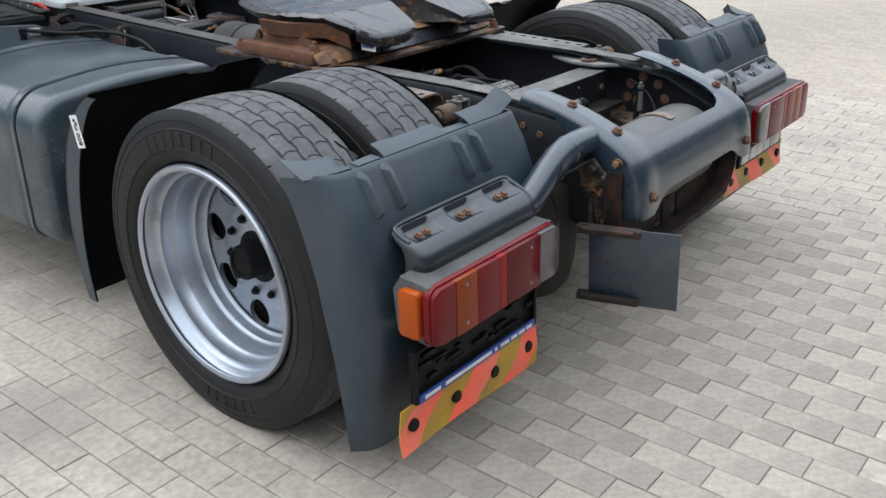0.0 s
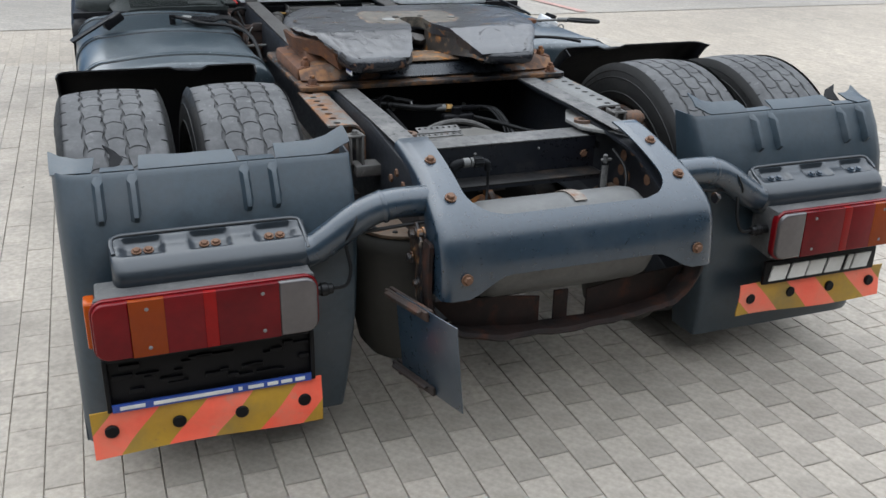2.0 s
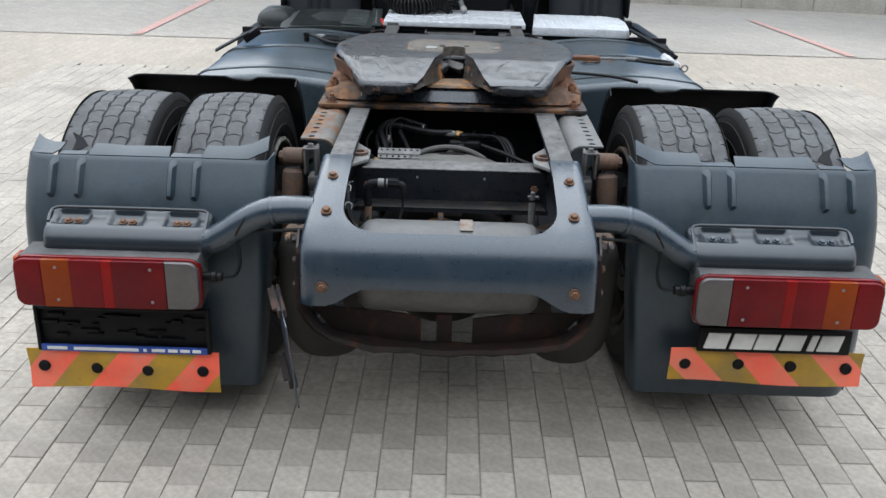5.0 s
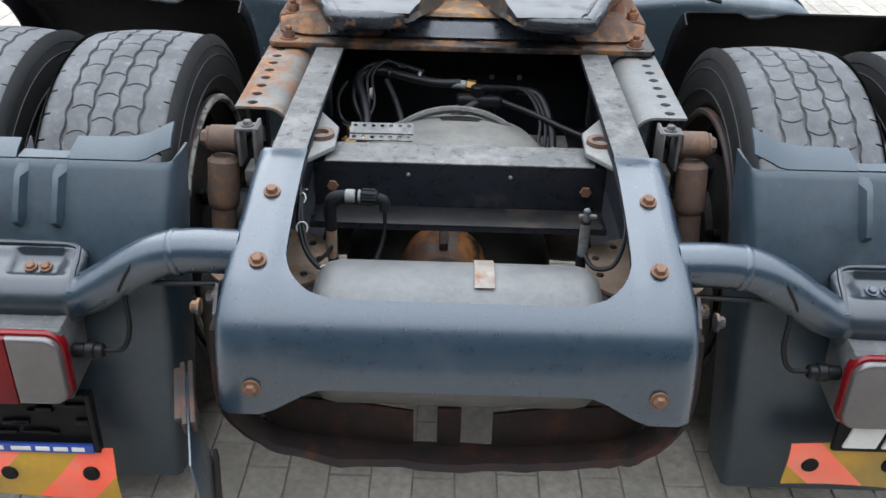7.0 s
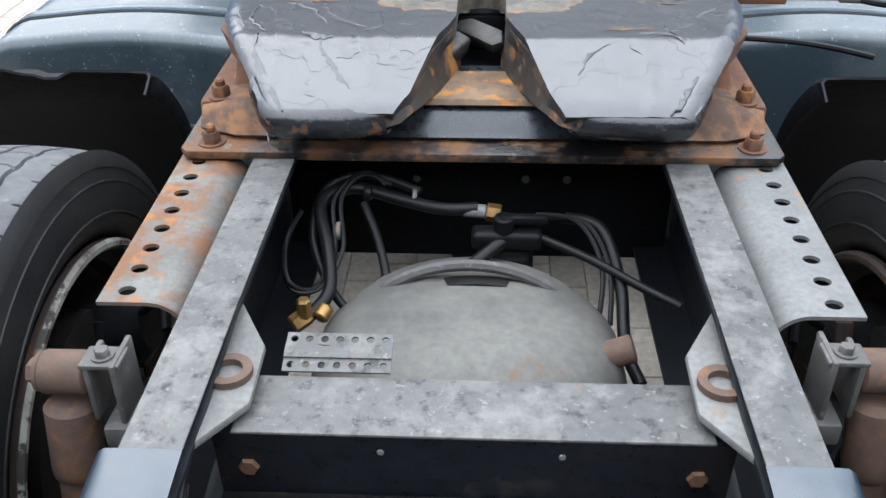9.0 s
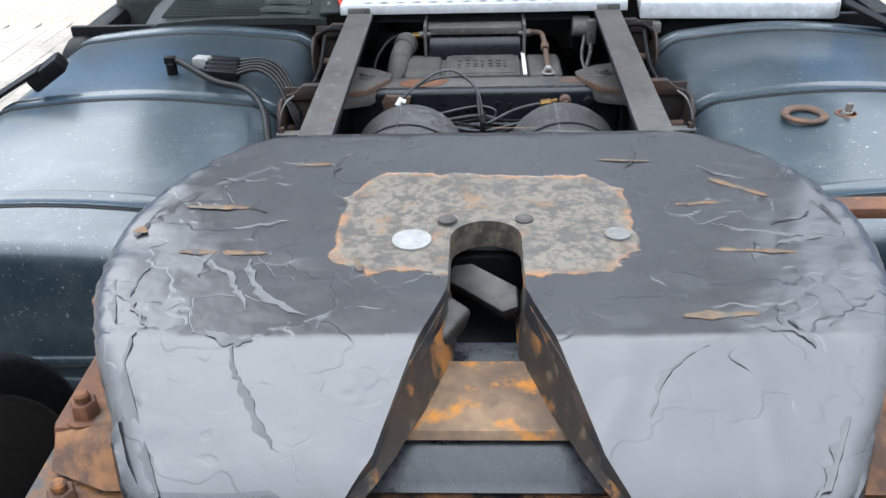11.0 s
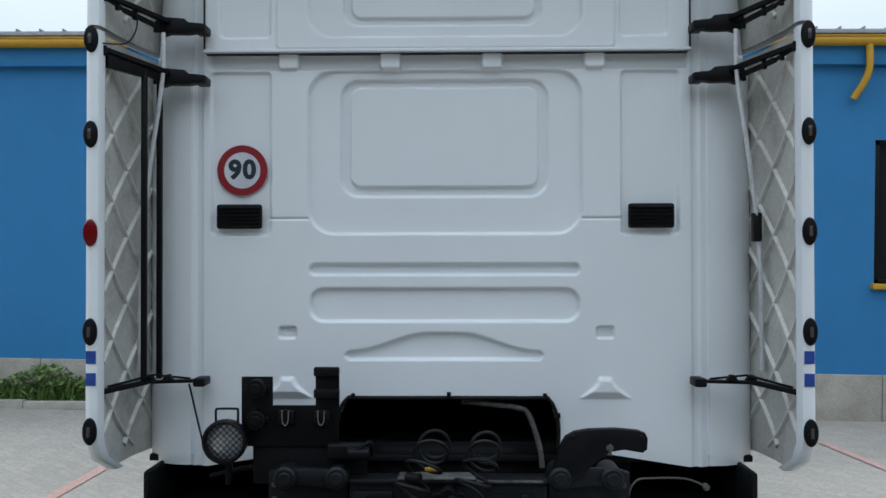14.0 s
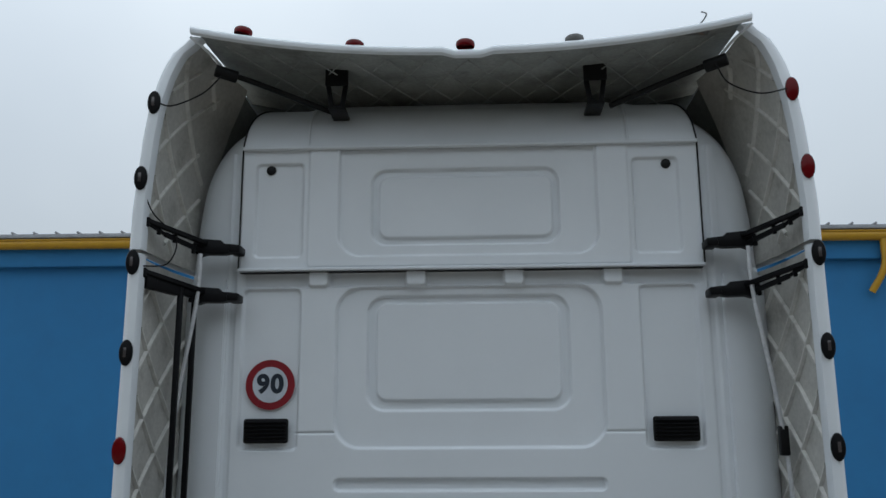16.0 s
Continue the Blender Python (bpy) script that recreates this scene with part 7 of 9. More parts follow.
# hoses above the axle
part("brake_hose", merge(tube([(0.0, 1.1, 0.785), (-0.06, 1.1, 0.783), (-0.13, 1.12, 0.788), (-0.22, 1.14, 0.8), (-0.27, 1.1, 0.79), (-0.25, 1.02, 0.75), (-0.24, 0.95, 0.71), (-0.27, 0.9, 0.69)], 0.0115, 12), rod((-0.2, 1.13, 0.797), (-0.185, 1.13, 0.795), 0.014, 14)), "hose", truck, "thick black brake hose")
part("brake_hose", tube([(-0.1, 1.13, 0.8), (-0.19, 1.16, 0.815), (-0.265, 1.14, 0.8), (-0.28, 1.05, 0.75), (-0.23, 0.96, 0.69), (-0.18, 0.93, 0.68), (-0.15, 0.98, 0.7), (-0.17, 1.06, 0.74), (-0.2, 1.12, 0.78)], 0.008, 10), "hose", truck)
part("brake_hose", tube([(0.15, 1.1, 0.77), (0.21, 1.08, 0.76), (0.24, 1.0, 0.7), (0.24, 0.9, 0.65), (0.26, 0.84, 0.62)], 0.0105, 12), "hose", truck)
part("brake_hose", tube([(0.1, 1.07, 0.75), (0.19, 1.03, 0.73), (0.27, 0.98, 0.71), (0.33, 0.94, 0.7)], 0.008, 10), "hose", truck)
part("brake_hose", tube([(0.05, 1.06, 0.75), (-0.02, 1.0, 0.72), (-0.06, 0.96, 0.69), (-0.1, 0.9, 0.62)], 0.012, 12), "hose", truck)
for k in range(2):
    part("air_line", tube([(-0.15 - 0.01 * k, 1.13, 0.812), (-0.2, 1.14 + 0.01 * k, 0.826), (-0.235 - 0.012 * k, 1.1, 0.8), (-0.225 - 0.014 * k, 1.02, 0.745 - 0.006 * k), (-0.255 - 0.01 * k, 0.95, 0.715), (-0.3, 0.93, 0.73 + 0.012 * k), (-0.315, 1.0, 0.77), (-0.3, 1.07, 0.79)], 0.0042, 8), "hose", truck)
    part("air_line", tube([(0.1, 1.09, 0.78 - 0.008 * k), (0.17 + 0.01 * k, 1.075, 0.775), (0.21 + 0.012 * k, 1.02, 0.72), (0.2 + 0.02 * k, 0.94, 0.66)], 0.0045, 8), "hose", truck)
for x, y, z in ((-0.235, 1.05, 0.765), (-0.11, 1.125, 0.79)):
    part("clamp", rod((x - 0.004, y, z), (x + 0.004, y, z), 0.016, 14, 0.002), "zinc", truck)
vb = part("relay_valve", merge(box(-0.01, 0.11, 1.045, 1.085, 0.732, 0.765, 0.01, 3), rod((0.045, 1.065, 0.74), (0.045, 1.065, 0.79), 0.018, 18), box(0.03, 0.12, 1.06, 1.08, 0.775, 0.79, 0.005), box(0.0, 0.1, 1.08, 1.2, 0.6, 0.7, 0.02, 3)), "black_plastic", truck, "black relay valve with brass unions")
part("union", rod((0.015, 1.098, 0.78), (0.04, 1.096, 0.777), 0.016, 6, 0.002), "brass", vb)
part("union", rod((-0.025, 1.1, 0.782), (0.015, 1.098, 0.78), 0.012, 14, 0.002), "zinc", vb)
part("union", merge(rod((-0.29, 0.88, 0.69), (-0.265, 0.9, 0.7), 0.016, 6), rod((-0.27, 0.89, 0.7), (-0.27, 0.89, 0.735), 0.012, 6), rod((-0.24, 0.92, 0.7), (-0.25, 0.9, 0.69), 0.014, 12)), "brass", truck)
# sensor with right-angled plug and its cable bundle
sn = part("level_sensor", merge(tube([(-0.25, 0.35, 0.73), (-0.25, 0.35, 0.78), (-0.246, 0.35, 0.797), (-0.228, 0.35, 0.803), (-0.2, 0.35, 0.803)], 0.0115, 14), rod((-0.252, 0.35, 0.785), (-0.228, 0.35, 0.803), 0.0125, 12)), "black_rail", truck, "grey sensor with ribbed black plug")
part("collar", merge(rod((-0.222, 0.35, 0.803), (-0.2, 0.35, 0.803), 0.0135, 14), rod((-0.196, 0.35, 0.803), (-0.19, 0.35, 0.803), 0.014, 14)), "zinc", sn)
part("neck", rod((-0.252, 0.35, 0.665), (-0.25, 0.35, 0.73), 0.011, 12), "speckled", sn)
pg = part("plug", merge(rod((-0.19, 0.35, 0.803), (-0.158, 0.35, 0.801), 0.0145, 14), tube([(-0.158, 0.35, 0.8), (-0.146, 0.349, 0.795), (-0.144, 0.347, 0.775)], 0.0105, 12)), "black_rail", sn)
for i in range(8):
    a = radians(45 * i)
    part("rib", rod((-0.188, 0.35 + 0.0145 * math.cos(a), 0.803 + 0.0145 * math.sin(a)), (-0.162, 0.35 + 0.0145 * math.cos(a), 0.802 + 0.0145 * math.sin(a)), 0.0022, 6, 0.0005), "black_rail", pg)
for i in range(4):
    d = 0.0065 * i
    part("cable", tube([(-0.33, 0.5, 0.79), (-0.322 + d * 0.3, 0.43, 0.775 - d), (-0.318 + d, 0.375, 0.725), (-0.3 + d, 0.335, 0.685 - d * 0.4), (-0.265 + d, 0.305, 0.662 - d * 0.6), (-0.215, 0.3, 0.655 - d * 0.5), (-0.168, 0.315, 0.672 - d), (-0.147, 0.34, 0.72), (-0.144, 0.347, 0.775)] if i < 2 else [(-0.33, 0.48, 0.77 - d), (-0.325, 0.4, 0.72 - d), (-0.31 + d, 0.35, 0.68 - d), (-0.28, 0.325, 0.668), (-0.252, 0.34, 0.69), (-0.25, 0.35, 0.72)], 0.0042, 8), "hose", sn)
for x, y, z in ((-0.321, 0.42, 0.762), (-0.312, 0.37, 0.72), (-0.26, 0.304, 0.66)):
    part("cable_tie", tube([(x + 0.011 * math.cos(radians(a)), y + 0.004 * math.sin(radians(a)), z + 0.011 * math.sin(radians(a))) for a in range(0, 361, 40)], 0.0018, 6, 2), "white_mark", sn)
part("clip_tail", tube([(-0.321, 0.415, 0.772), (-0.31, 0.41, 0.785), (-0.303, 0.4, 0.79)], 0.0015, 6), "white_mark", sn)
part("drain_valve", merge(rod((0.25, 0.36, 0.68), (0.25, 0.36, 0.755), 0.0105, 12), rod((0.25, 0.36, 0.755), (0.25, 0.36, 0.785), 0.007, 8), box(0.235, 0.27, 0.355, 0.365, 0.765, 0.772, 0.002)), "rail", truck, "grey drain valve")
part("cable", tube([(0.25, 0.36, 0.69), (0.27, 0.33, 0.67), (0.31, 0.33, 0.68), (0.335, 0.38, 0.73), (0.33, 0.45, 0.77)], 0.005, 8), "hose", truck)

# ---- catwalk, step boxes and front wheel arches ----
cw = part("catwalk", holed_plate(-0.4, 0.4, 3.0, 3.5, 17, 9, 0.0135, 0.0095, 0.916, 0.004, skip={(i, j) for i in range(17) for j in (1, 4, 7)} | {(0, j) for j in (0, 3, 6)} | {(16, j) for j in (2, 5, 8)}), "alu", truck, "bright perforated aluminium catwalk plate")
for y in (2.998, 3.502):
    part("folded_edge", box(-0.4, 0.4, y - 0.004, y + 0.004, 0.891, 0.918, 0.002), "alu", cw)
# Black sheet added below so that the holes look deep in shade.
part("hole_shade", box(-0.39, 0.39, 3.01, 3.49, 0.863, 0.867, 0.001), "arch", cw)
for s in (-1, 1):
    part("side_edge", box(s * 0.4, s * 0.406, 2.994, 3.506, 0.891, 0.918, 0.002), "alu", cw)
for y in (3.0833, 3.25, 3.4167):
    part("ridge", box(-0.37, 0.37, y - 0.018, y + 0.018, 0.911, 0.9195, 0.004), "alu", cw)
for s in (-1, 1):
    part("post", box(s * 0.385, s * 0.32, 2.99, 3.03, 0.893, 0.911, 0.003), "rail", cw)

# bright tread plate box
poly = [(0.45, 3.04), (0.99, 3.005), (1.005, 3.02), (1.03, 3.3), (1.02, 3.45), (0.945, 3.52), (0.56, 3.55), (0.495, 3.53), (0.49, 3.44)]
tb = part("tread_plate_box", prism(poly, "z", 0.852, 0.902, 0.006), "alu", truck, "bright aluminium tread plate box")


def tread_marks():
    """Groups of four short raised bars that turn from cell to cell."""
    bm = bmesh.new()

    def bar(o, u, v, n, length):
        p = [o - u * length, o - v * 0.0017, o + u * length, o + v * 0.0017, o + n * 0.0018]
        q = [bm.verts.new(c) for c in p]
        for k in range(4):
            bm.faces.new((q[k], q[(k + 1) % 4], q[4]))

    for i in range(20):
        for j in range(19):
            a = radians(45 if (i + j) % 2 else -45)
            for k in range(4):
                e = 0.0066 * (k - 1.5)
                u, v = Vector((math.cos(a), math.sin(a), 0)), Vector((-math.sin(a), math.cos(a), 0))
                o = Vector((0.47 + 0.028 * i, 3.035 + 0.028 * j, 0.9022)) + v * e
                low = 3.05 - 0.06 * (o.x - 0.45) / 0.55
                if low < o.y < 3.535 - max(0.0, o.x - 0.93) * 0.9 and 0.46 + max(0.0, o.y - 3.05) * 0.08 < o.x < 1.0 + 0.08 * (o.y - 3.02):
                    bar(o, u, v, Vector((0, 0, 1)), 0.0105)
            if j < 2:
                for k in range(4):
                    u, v = Vector((math.cos(a), -0.065 * math.cos(a), math.sin(a))), Vector((-math.sin(a), 0.065 * math.sin(a), math.cos(a)))
                    x = 0.464 + 0.0275 * i
                    if x < 0.985:
                        bar(Vector((x, 3.0395 - 0.065 * (x - 0.45), 0.868 + 0.022 * j)) + v * 0.006 * (k - 1.5), u, v, Vector((0, -1, 0)), 0.009)
    return bm


tagged(part("tread_pattern", tread_marks(), "alu", tb), kind="stuff")
part("lower_ledge", box(0.425, 0.51, 3.02, 3.06, 0.815, 0.845, 0.003), "steel", tb)

# black ribbed cover on the other side
cv = part("ribbed_cover", sheet([[(-0.46, 3.06, 0.862), (-0.49, 3.3, 0.89), (-0.5, 3.52, 0.9)], [(-0.56, 3.06, 0.868), (-0.57, 3.3, 0.893), (-0.58, 3.52, 0.903)], [(-0.8, 3.06, 0.868), (-0.82, 3.3, 0.892), (-0.82, 3.52, 0.902)], [(-0.96, 3.06, 0.858), (-0.97, 3.3, 0.882), (-0.97, 3.52, 0.892)], [(-1.02, 3.06, 0.83), (-1.05, 3.3, 0.84), (-1.05, 3.52, 0.85)]], 0.02), "cover", truck, "black ribbed plastic cover with mesh relief")
for i in range(6):
    y = 3.1 + 0.07 * i
    part("rib", tube([(-0.52, y, 0.868 + 0.07 * (y - 3.06)), (-0.6, y, 0.876 + 0.07 * (y - 3.06)), (-0.66, y + 0.012, 0.871 + 0.07 * (y - 3.06))], 0.0125, 8), "cover", cv)


def mesh_relief():
    bms = []
    for k in range(34):
        y = 3.08 + 0.0125 * k
        bms.append(box(-0.955, -0.66, y, y + 0.004, 0.868 + 0.07 * (y - 3.06) * 1.0 - 0.002, 0.873 + 0.07 * (y - 3.06), 0))
    return merge(*bms)


tagged(part("mesh_relief", mesh_relief(), "cover", cv), kind="stuff")
part("edge_strip", moved(box(-0.03, 0.03, -0.22, 0.22, -0.004, 0.004, 0.002), pose(-0.465, 3.29, 0.893, 4.5, 0, 4)), "cover", cv)
for i in range(6):
    part("rivet", rod((-0.46 - 0.004 * i, 3.13 + 0.06 * i, 0.885 + 0.0045 * i), (-0.46 - 0.004 * i, 3.13 + 0.06 * i, 0.892 + 0.0045 * i), 0.0042, 8, 0.001), "plug", cv)
part("fender_end", box(-1.22, -1.0, 3.36, 3.66, 0.6, 0.905, 0.07, 5), "cover", truck, "grey rounded plastic fender end")
for s in (-1, 1):
    part("fender_edge", mirrored(sheet([[(-1.165, y, z - 0.012), (-1.175, y, z + 0.012), (-1.195, y, z + 0.018), (-1.225, y, z + 0.014), (-1.24, y, z - 0.004), (-1.242, y, z - 0.12)] for y, z in ((2.955, 0.7), (2.96, 0.745), (2.985, 0.785), (3.03, 0.803), (3.35, 0.803), (3.6, 0.795), (3.95, 0.785))], 0.006), s), "black_plastic", truck, "black plastic fender edge")
    part("fender_rear", mirrored(box(-1.235, -0.5, 3.065, 3.085, 0.6, 0.852, 0.008), s), "black_plastic", truck)
    # wheel arch shell
    prof = [(3.74, 0.6), (3.77, 0.78), (3.82, 0.92), (3.9, 1.01), (4.0, 1.05), (4.25, 1.06), (4.9, 1.06), (5.2, 1.0)]
    pr = [(p.x, p.y) for p in spline([(a, b, 0) for a, b in prof], 4)]
    rows = []
    for y, z in pr:
        row = [(-0.62, y, z - 0.02), (-0.64, y, z)]
        row += [(x, y - (0.018 if 8 <= k <= 17 and k % 3 == 0 else 0.0), z) for k, x in enumerate(np.linspace(-0.68, -1.08, 24))]
        row += [(-1.1, y + 0.01, z - 0.005), (-1.11, y + 0.05, z - 0.03)]
        rows.append(row)
    wa = part("wheel_arch", mirrored(sheet(rows, 0.006), s), "arch_panel", truck, "black plastic front wheel arch", angle=50)
    part("side_flap", mirrored(merge(box(-1.135, -1.112, 3.76, 3.96, 0.86, 1.24, 0.01), box(-1.15, -0.66, 3.7, 3.76, 0.76, 0.85, 0.01)), s), "arch", wa)
    # Black sheets added to close the arch and keep it dark behind.
    part("arch_side_fill", mirrored(box(-1.138, -1.116, 3.965, 5.2, 0.84, 1.24, 0.004), s), "arch", wa)
    part("arch_backing", mirrored(box(-1.115, -0.7, 4.5, 4.52, 0.5, 1.24, 0.004), s), "arch", wa)

# ---- engine bay and cab suspension ----
# Black boxes added to fill the gaps behind the posts with dark.
ub = part("gap_filler", box(-0.72, 0.72, 4.02, 4.1, 0.45, 1.3, 0.01), "black_rail", truck, "black filler darkening the gaps behind the suspension")
for s in (-1, 1):
    part("frame_member", box(-0.72, -0.36, 4.1, 5.4, 0.4, 0.8, 0.01) if s < 0 else box(0.36, 0.72, 4.1, 5.4, 0.4, 0.8, 0.01), "black_rail", ub)
part("cab_floor", box(-1.18, 1.18, 3.96, 5.9, 1.235, 1.26, 0.004), "arch", truck, "cab underside, blackened for the shade below it")
# Plain black boxes added in the engine's place to keep the space dark.
part("engine_cover", merge(box(-0.36, 0.36, 3.72, 5.4, 0.5, 1.02, 0.05, 3), box(-0.3, 0.3, 4.0, 5.4, 1.0, 1.3, 0.05, 3)), "black_rail", truck, "black boxes standing for the engine and the dark under the cab")
sb = part("suspension_beam", merge(box(-0.36, 0.36, 3.7, 3.76, 1.105, 1.225, 0.012), box(-0.36, 0.36, 3.67, 3.77, 1.22, 1.235, 0.004), box(-0.345, -0.2, 3.685, 3.71, 1.1, 1.19, 0.006)), "bay_steel", truck, "black steel cab suspension crossbeam")
part("top_edge", box(-0.18, 0.1, 3.665, 3.76, 1.2355, 1.2415, 0.001), "rail", sb)
part("top_edge", box(0.1, 0.34, 3.665, 3.675, 1.2255, 1.233, 0.001), "rail", sb)
part("slot", prism(rounded(0.13, 0.315, 1.157, 1.18, 0.011, 4), "y", 3.694, 3.702, 0.001), "hose", sb)
part("slot", lathe([(0, 0), (0.026, 0), (0.026, 0.005), (0, 0.005)], 20, (0.15, 3.7, 1.168), (0.15, 3.6, 1.168)), "hose", sb)
part("slot", prism(rounded(-0.3, -0.2, 1.163, 1.178, 0.007, 4), "y", 3.679, 3.687, 0.001), "hose", sb)
part("pin", rod((0.275, 3.7, 1.17), (0.275, 3.675, 1.17), 0.011, 14, 0.003), "bay_steel", sb)
CURVE = [(-0.658, 1.128), (-0.62, 1.119), (-0.588, 1.1), (-0.556, 1.065), (-0.532, 1.015), (-0.519, 0.95), (-0.514, 0.88), (-0.516, 0.8)]
for s in (-1, 1):
    sp = part("suspension_post", mirrored(merge(prism([(-0.658, 1.24), (-0.36, 1.25), (-0.37, 1.12), (-0.42, 1.06), (-0.44, 0.98), (-0.445, 0.8)] + CURVE[::-1], "y", 3.72, 3.78, 0.006), prism([(-0.44, 0.98), (-0.425, 1.05), (-0.415, 1.05), (-0.43, 0.98), (-0.435, 0.8), (-0.445, 0.8)], "y", 3.68, 3.8, 0.002)), s), "bay_steel", truck, "black curved suspension post")
    part("flange", mirrored(prism(CURVE + [(x - 0.009 - 0.004 * k / 7, z + 0.009 * (1 - k / 7)) for k, (x, z) in reversed(list(enumerate(CURVE)))], "y", 3.66, 3.8, 0.002), s), "bay_steel", sp)
    for x in (0.4, 0.586):
        part("pivot", merge(rod((s * x, 3.65, 1.24), (s * x, 3.8, 1.24), 0.042, 24, 0.008), rod((s * x, 3.64, 1.24), (s * x, 3.66, 1.24), 0.024, 18, 0.003)), "bay_steel", sp)
    part("link", mirrored(prism([(-0.64, 1.222), (-0.41, 1.2), (-0.37, 1.23), (-0.41, 1.27), (-0.6, 1.275), (-0.65, 1.258)], "y", 3.675, 3.715, 0.008), s), "bay_steel", sp)
    for x, z in ((0.635, 1.205), (0.635, 1.15)):
        part("bolt", hexbolt((s * x, 3.72, z), (0, -1, 0), 0.008, 0.008), "rail_dark", sp)
part("steel_rod", merge(tube([(0.655, 3.76, 1.13), (0.67, 3.77, 1.18), (0.7, 3.79, 1.207), (0.75, 3.8, 1.211), (0.88, 3.8, 1.209), (0.955, 3.8, 1.18)], 0.0042, 8), rod((0.955, 3.79, 1.178), (0.955, 3.82, 1.178), 0.013, 14, 0.004)), "rail_dark", truck, "thin dull steel rod under the cab")
part("steel_rod", tube([(-0.66, 3.8, 1.24), (-0.76, 3.85, 1.235), (-0.92, 3.9, 1.19)], 0.01, 10), "black_rail", truck)
dp = part("damper_plate", prism([(0.367, 1.24), (0.372, 1.265), (0.4, 1.355), (0.42, 1.39), (0.45, 1.408), (0.5, 1.417), (0.6, 1.42), (0.68, 1.413), (0.705, 1.403), (0.713, 1.385), (0.711, 1.345), (0.695, 1.333), (0.63, 1.344), (0.585, 1.337), (0.54, 1.31), (0.485, 1.258), (0.445, 1.22), (0.4, 1.208), (0.375, 1.215)], "y", 3.66, 3.7, 0.008), "black_plastic", truck, "dark grey curved damper bracket")
part("bolt", merge(hexbolt((0.577, 3.66, 1.352), (0, -1, 0), 0.009, 0.014), rod((0.577, 3.655, 1.325), (0.577, 3.655, 1.365), 0.005, 8)), "rail_dark", dp)
for x, z in ((0.447, 1.39), (0.69, 1.39)):
    part("plug", rod((x, 3.662, z), (x, 3.655, z), 0.008, 14, 0.002), "hose", dp)
part("amber_reflector", box(0.455, 0.495, 3.69, 3.7, 1.262, 1.298, 0.004), "dull_amber_lens", truck)
part("brake_hose", tube([(-0.24, 3.5, 1.06), (-0.225, 3.48, 1.04), (-0.21, 3.46, 0.985), (-0.2, 3.45, 0.94)], 0.0055, 8), "hose", truck)

# socket panel with work lamp
spn = part("socket_panel", prism([(-0.76, 1.34), (-0.76, 1.595), (-0.645, 1.595), (-0.645, 1.49), (-0.487, 1.49), (-0.487, 1.63), (-0.4, 1.63), (-0.4, 1.34)], "y", 3.73, 3.745, 0.004), "black_plastic", truck, "black panel of trailer sockets")
for x, z in ((-0.7, 1.555), (-0.7, 1.44)):
    so = part("socket", merge(rod((x, 3.73, z), (x, 3.69, z), 0.035, 24), box(x - 0.045, x + 0.045, 3.715, 3.73, z - 0.012, z + 0.012, 0.004), rod((x, 3.69, z), (x, 3.682, z), 0.02, 16)), "black_plastic", spn, "round black socket")
for x in (-0.59, -0.46):
    part("clip", merge(box(x - 0.03, x + 0.03, 3.7, 3.73, 1.425, 1.475, 0.008), box(x - 0.008, x + 0.008, 3.69, 3.702, 1.43, 1.48, 0.002)), "black_plastic", spn)
    part("wire_bail", tube([(x - 0.012, 3.688, 1.48), (x - 0.01, 3.685, 1.44), (x, 3.685, 1.425), (x + 0.01, 3.685, 1.44), (x + 0.012, 3.688, 1.48)], 0.002, 6), "zinc", spn)
for z in (1.6, 1.52):
    part("latch", box(-0.49, -0.397, 3.7, 3.73, z, z + 0.033, 0.006), "black_plastic", spn)
part("valve", merge(box(-0.44, -0.3, 3.68, 3.73, 1.3, 1.36, 0.012, 3), rod((-0.36, 3.66, 1.33), (-0.28, 3.66, 1.33), 0.022, 16), tube([(-0.33, 3.65, 1.34), (-0.28, 3.66, 1.37), (-0.27, 3.68, 1.32)], 0.008, 8)), "black_plastic", truck, "black levelling valve")
part("lower_plate", box(-0.72, -0.3, 3.742, 3.752, 1.2, 1.345, 0.003), "black_rail", spn)
wl = part("work_lamp", merge(lathe([(0.02, 0.06), (0.05, 0.055), (0.075, 0.03), (0.08, 0.0), (0.08, -0.025), (0.072, -0.03), (0.068, -0.022), (0.066, 0.0)], 40, (-0.808, 3.69, 1.368), (-0.808, 3.8, 1.368)), box(-0.818, -0.798, 3.72, 3.76, 1.2, 1.3, 0.004)), "black_plastic", truck, "round black work lamp with wire guard")
part("lens", lathe([(0, -0.012), (0.04, -0.009), (0.066, 0.0)], 36, (-0.808, 3.69, 1.368), (-0.808, 3.8, 1.368)), "glass", wl, "bright lamp lens")
for i in range(-4, 5):
    d = 0.016 * i
    h = math.sqrt(max(0, 0.068 ** 2 - d * d))
    for sgn in (-1, 1):
        c, q = math.cos(radians(45)), sgn * math.sin(radians(45))
        part("guard_wire", tube([(-0.808 + d * c - h * q, 3.668, 1.368 + d * q + h * c), (-0.808 + d * c + h * q, 3.668, 1.368 + d * q - h * c)], 0.0018, 6, 0), "hose", wl)
part("handle", tube([(-0.845, 3.7, 1.438), (-0.845, 3.7, 1.478), (-0.83, 3.7, 1.483), (-0.775, 3.7, 1.483), (-0.765, 3.7, 1.478), (-0.765, 3.7, 1.433)], 0.0045, 8, 4), "hose", wl)
part("lamp_cable", tube([(-0.975, 3.8, 1.56), (-0.96, 3.8, 1.5), (-0.93, 3.78, 1.4), (-0.9, 3.75, 1.32)], 0.004, 8), "hose", truck)

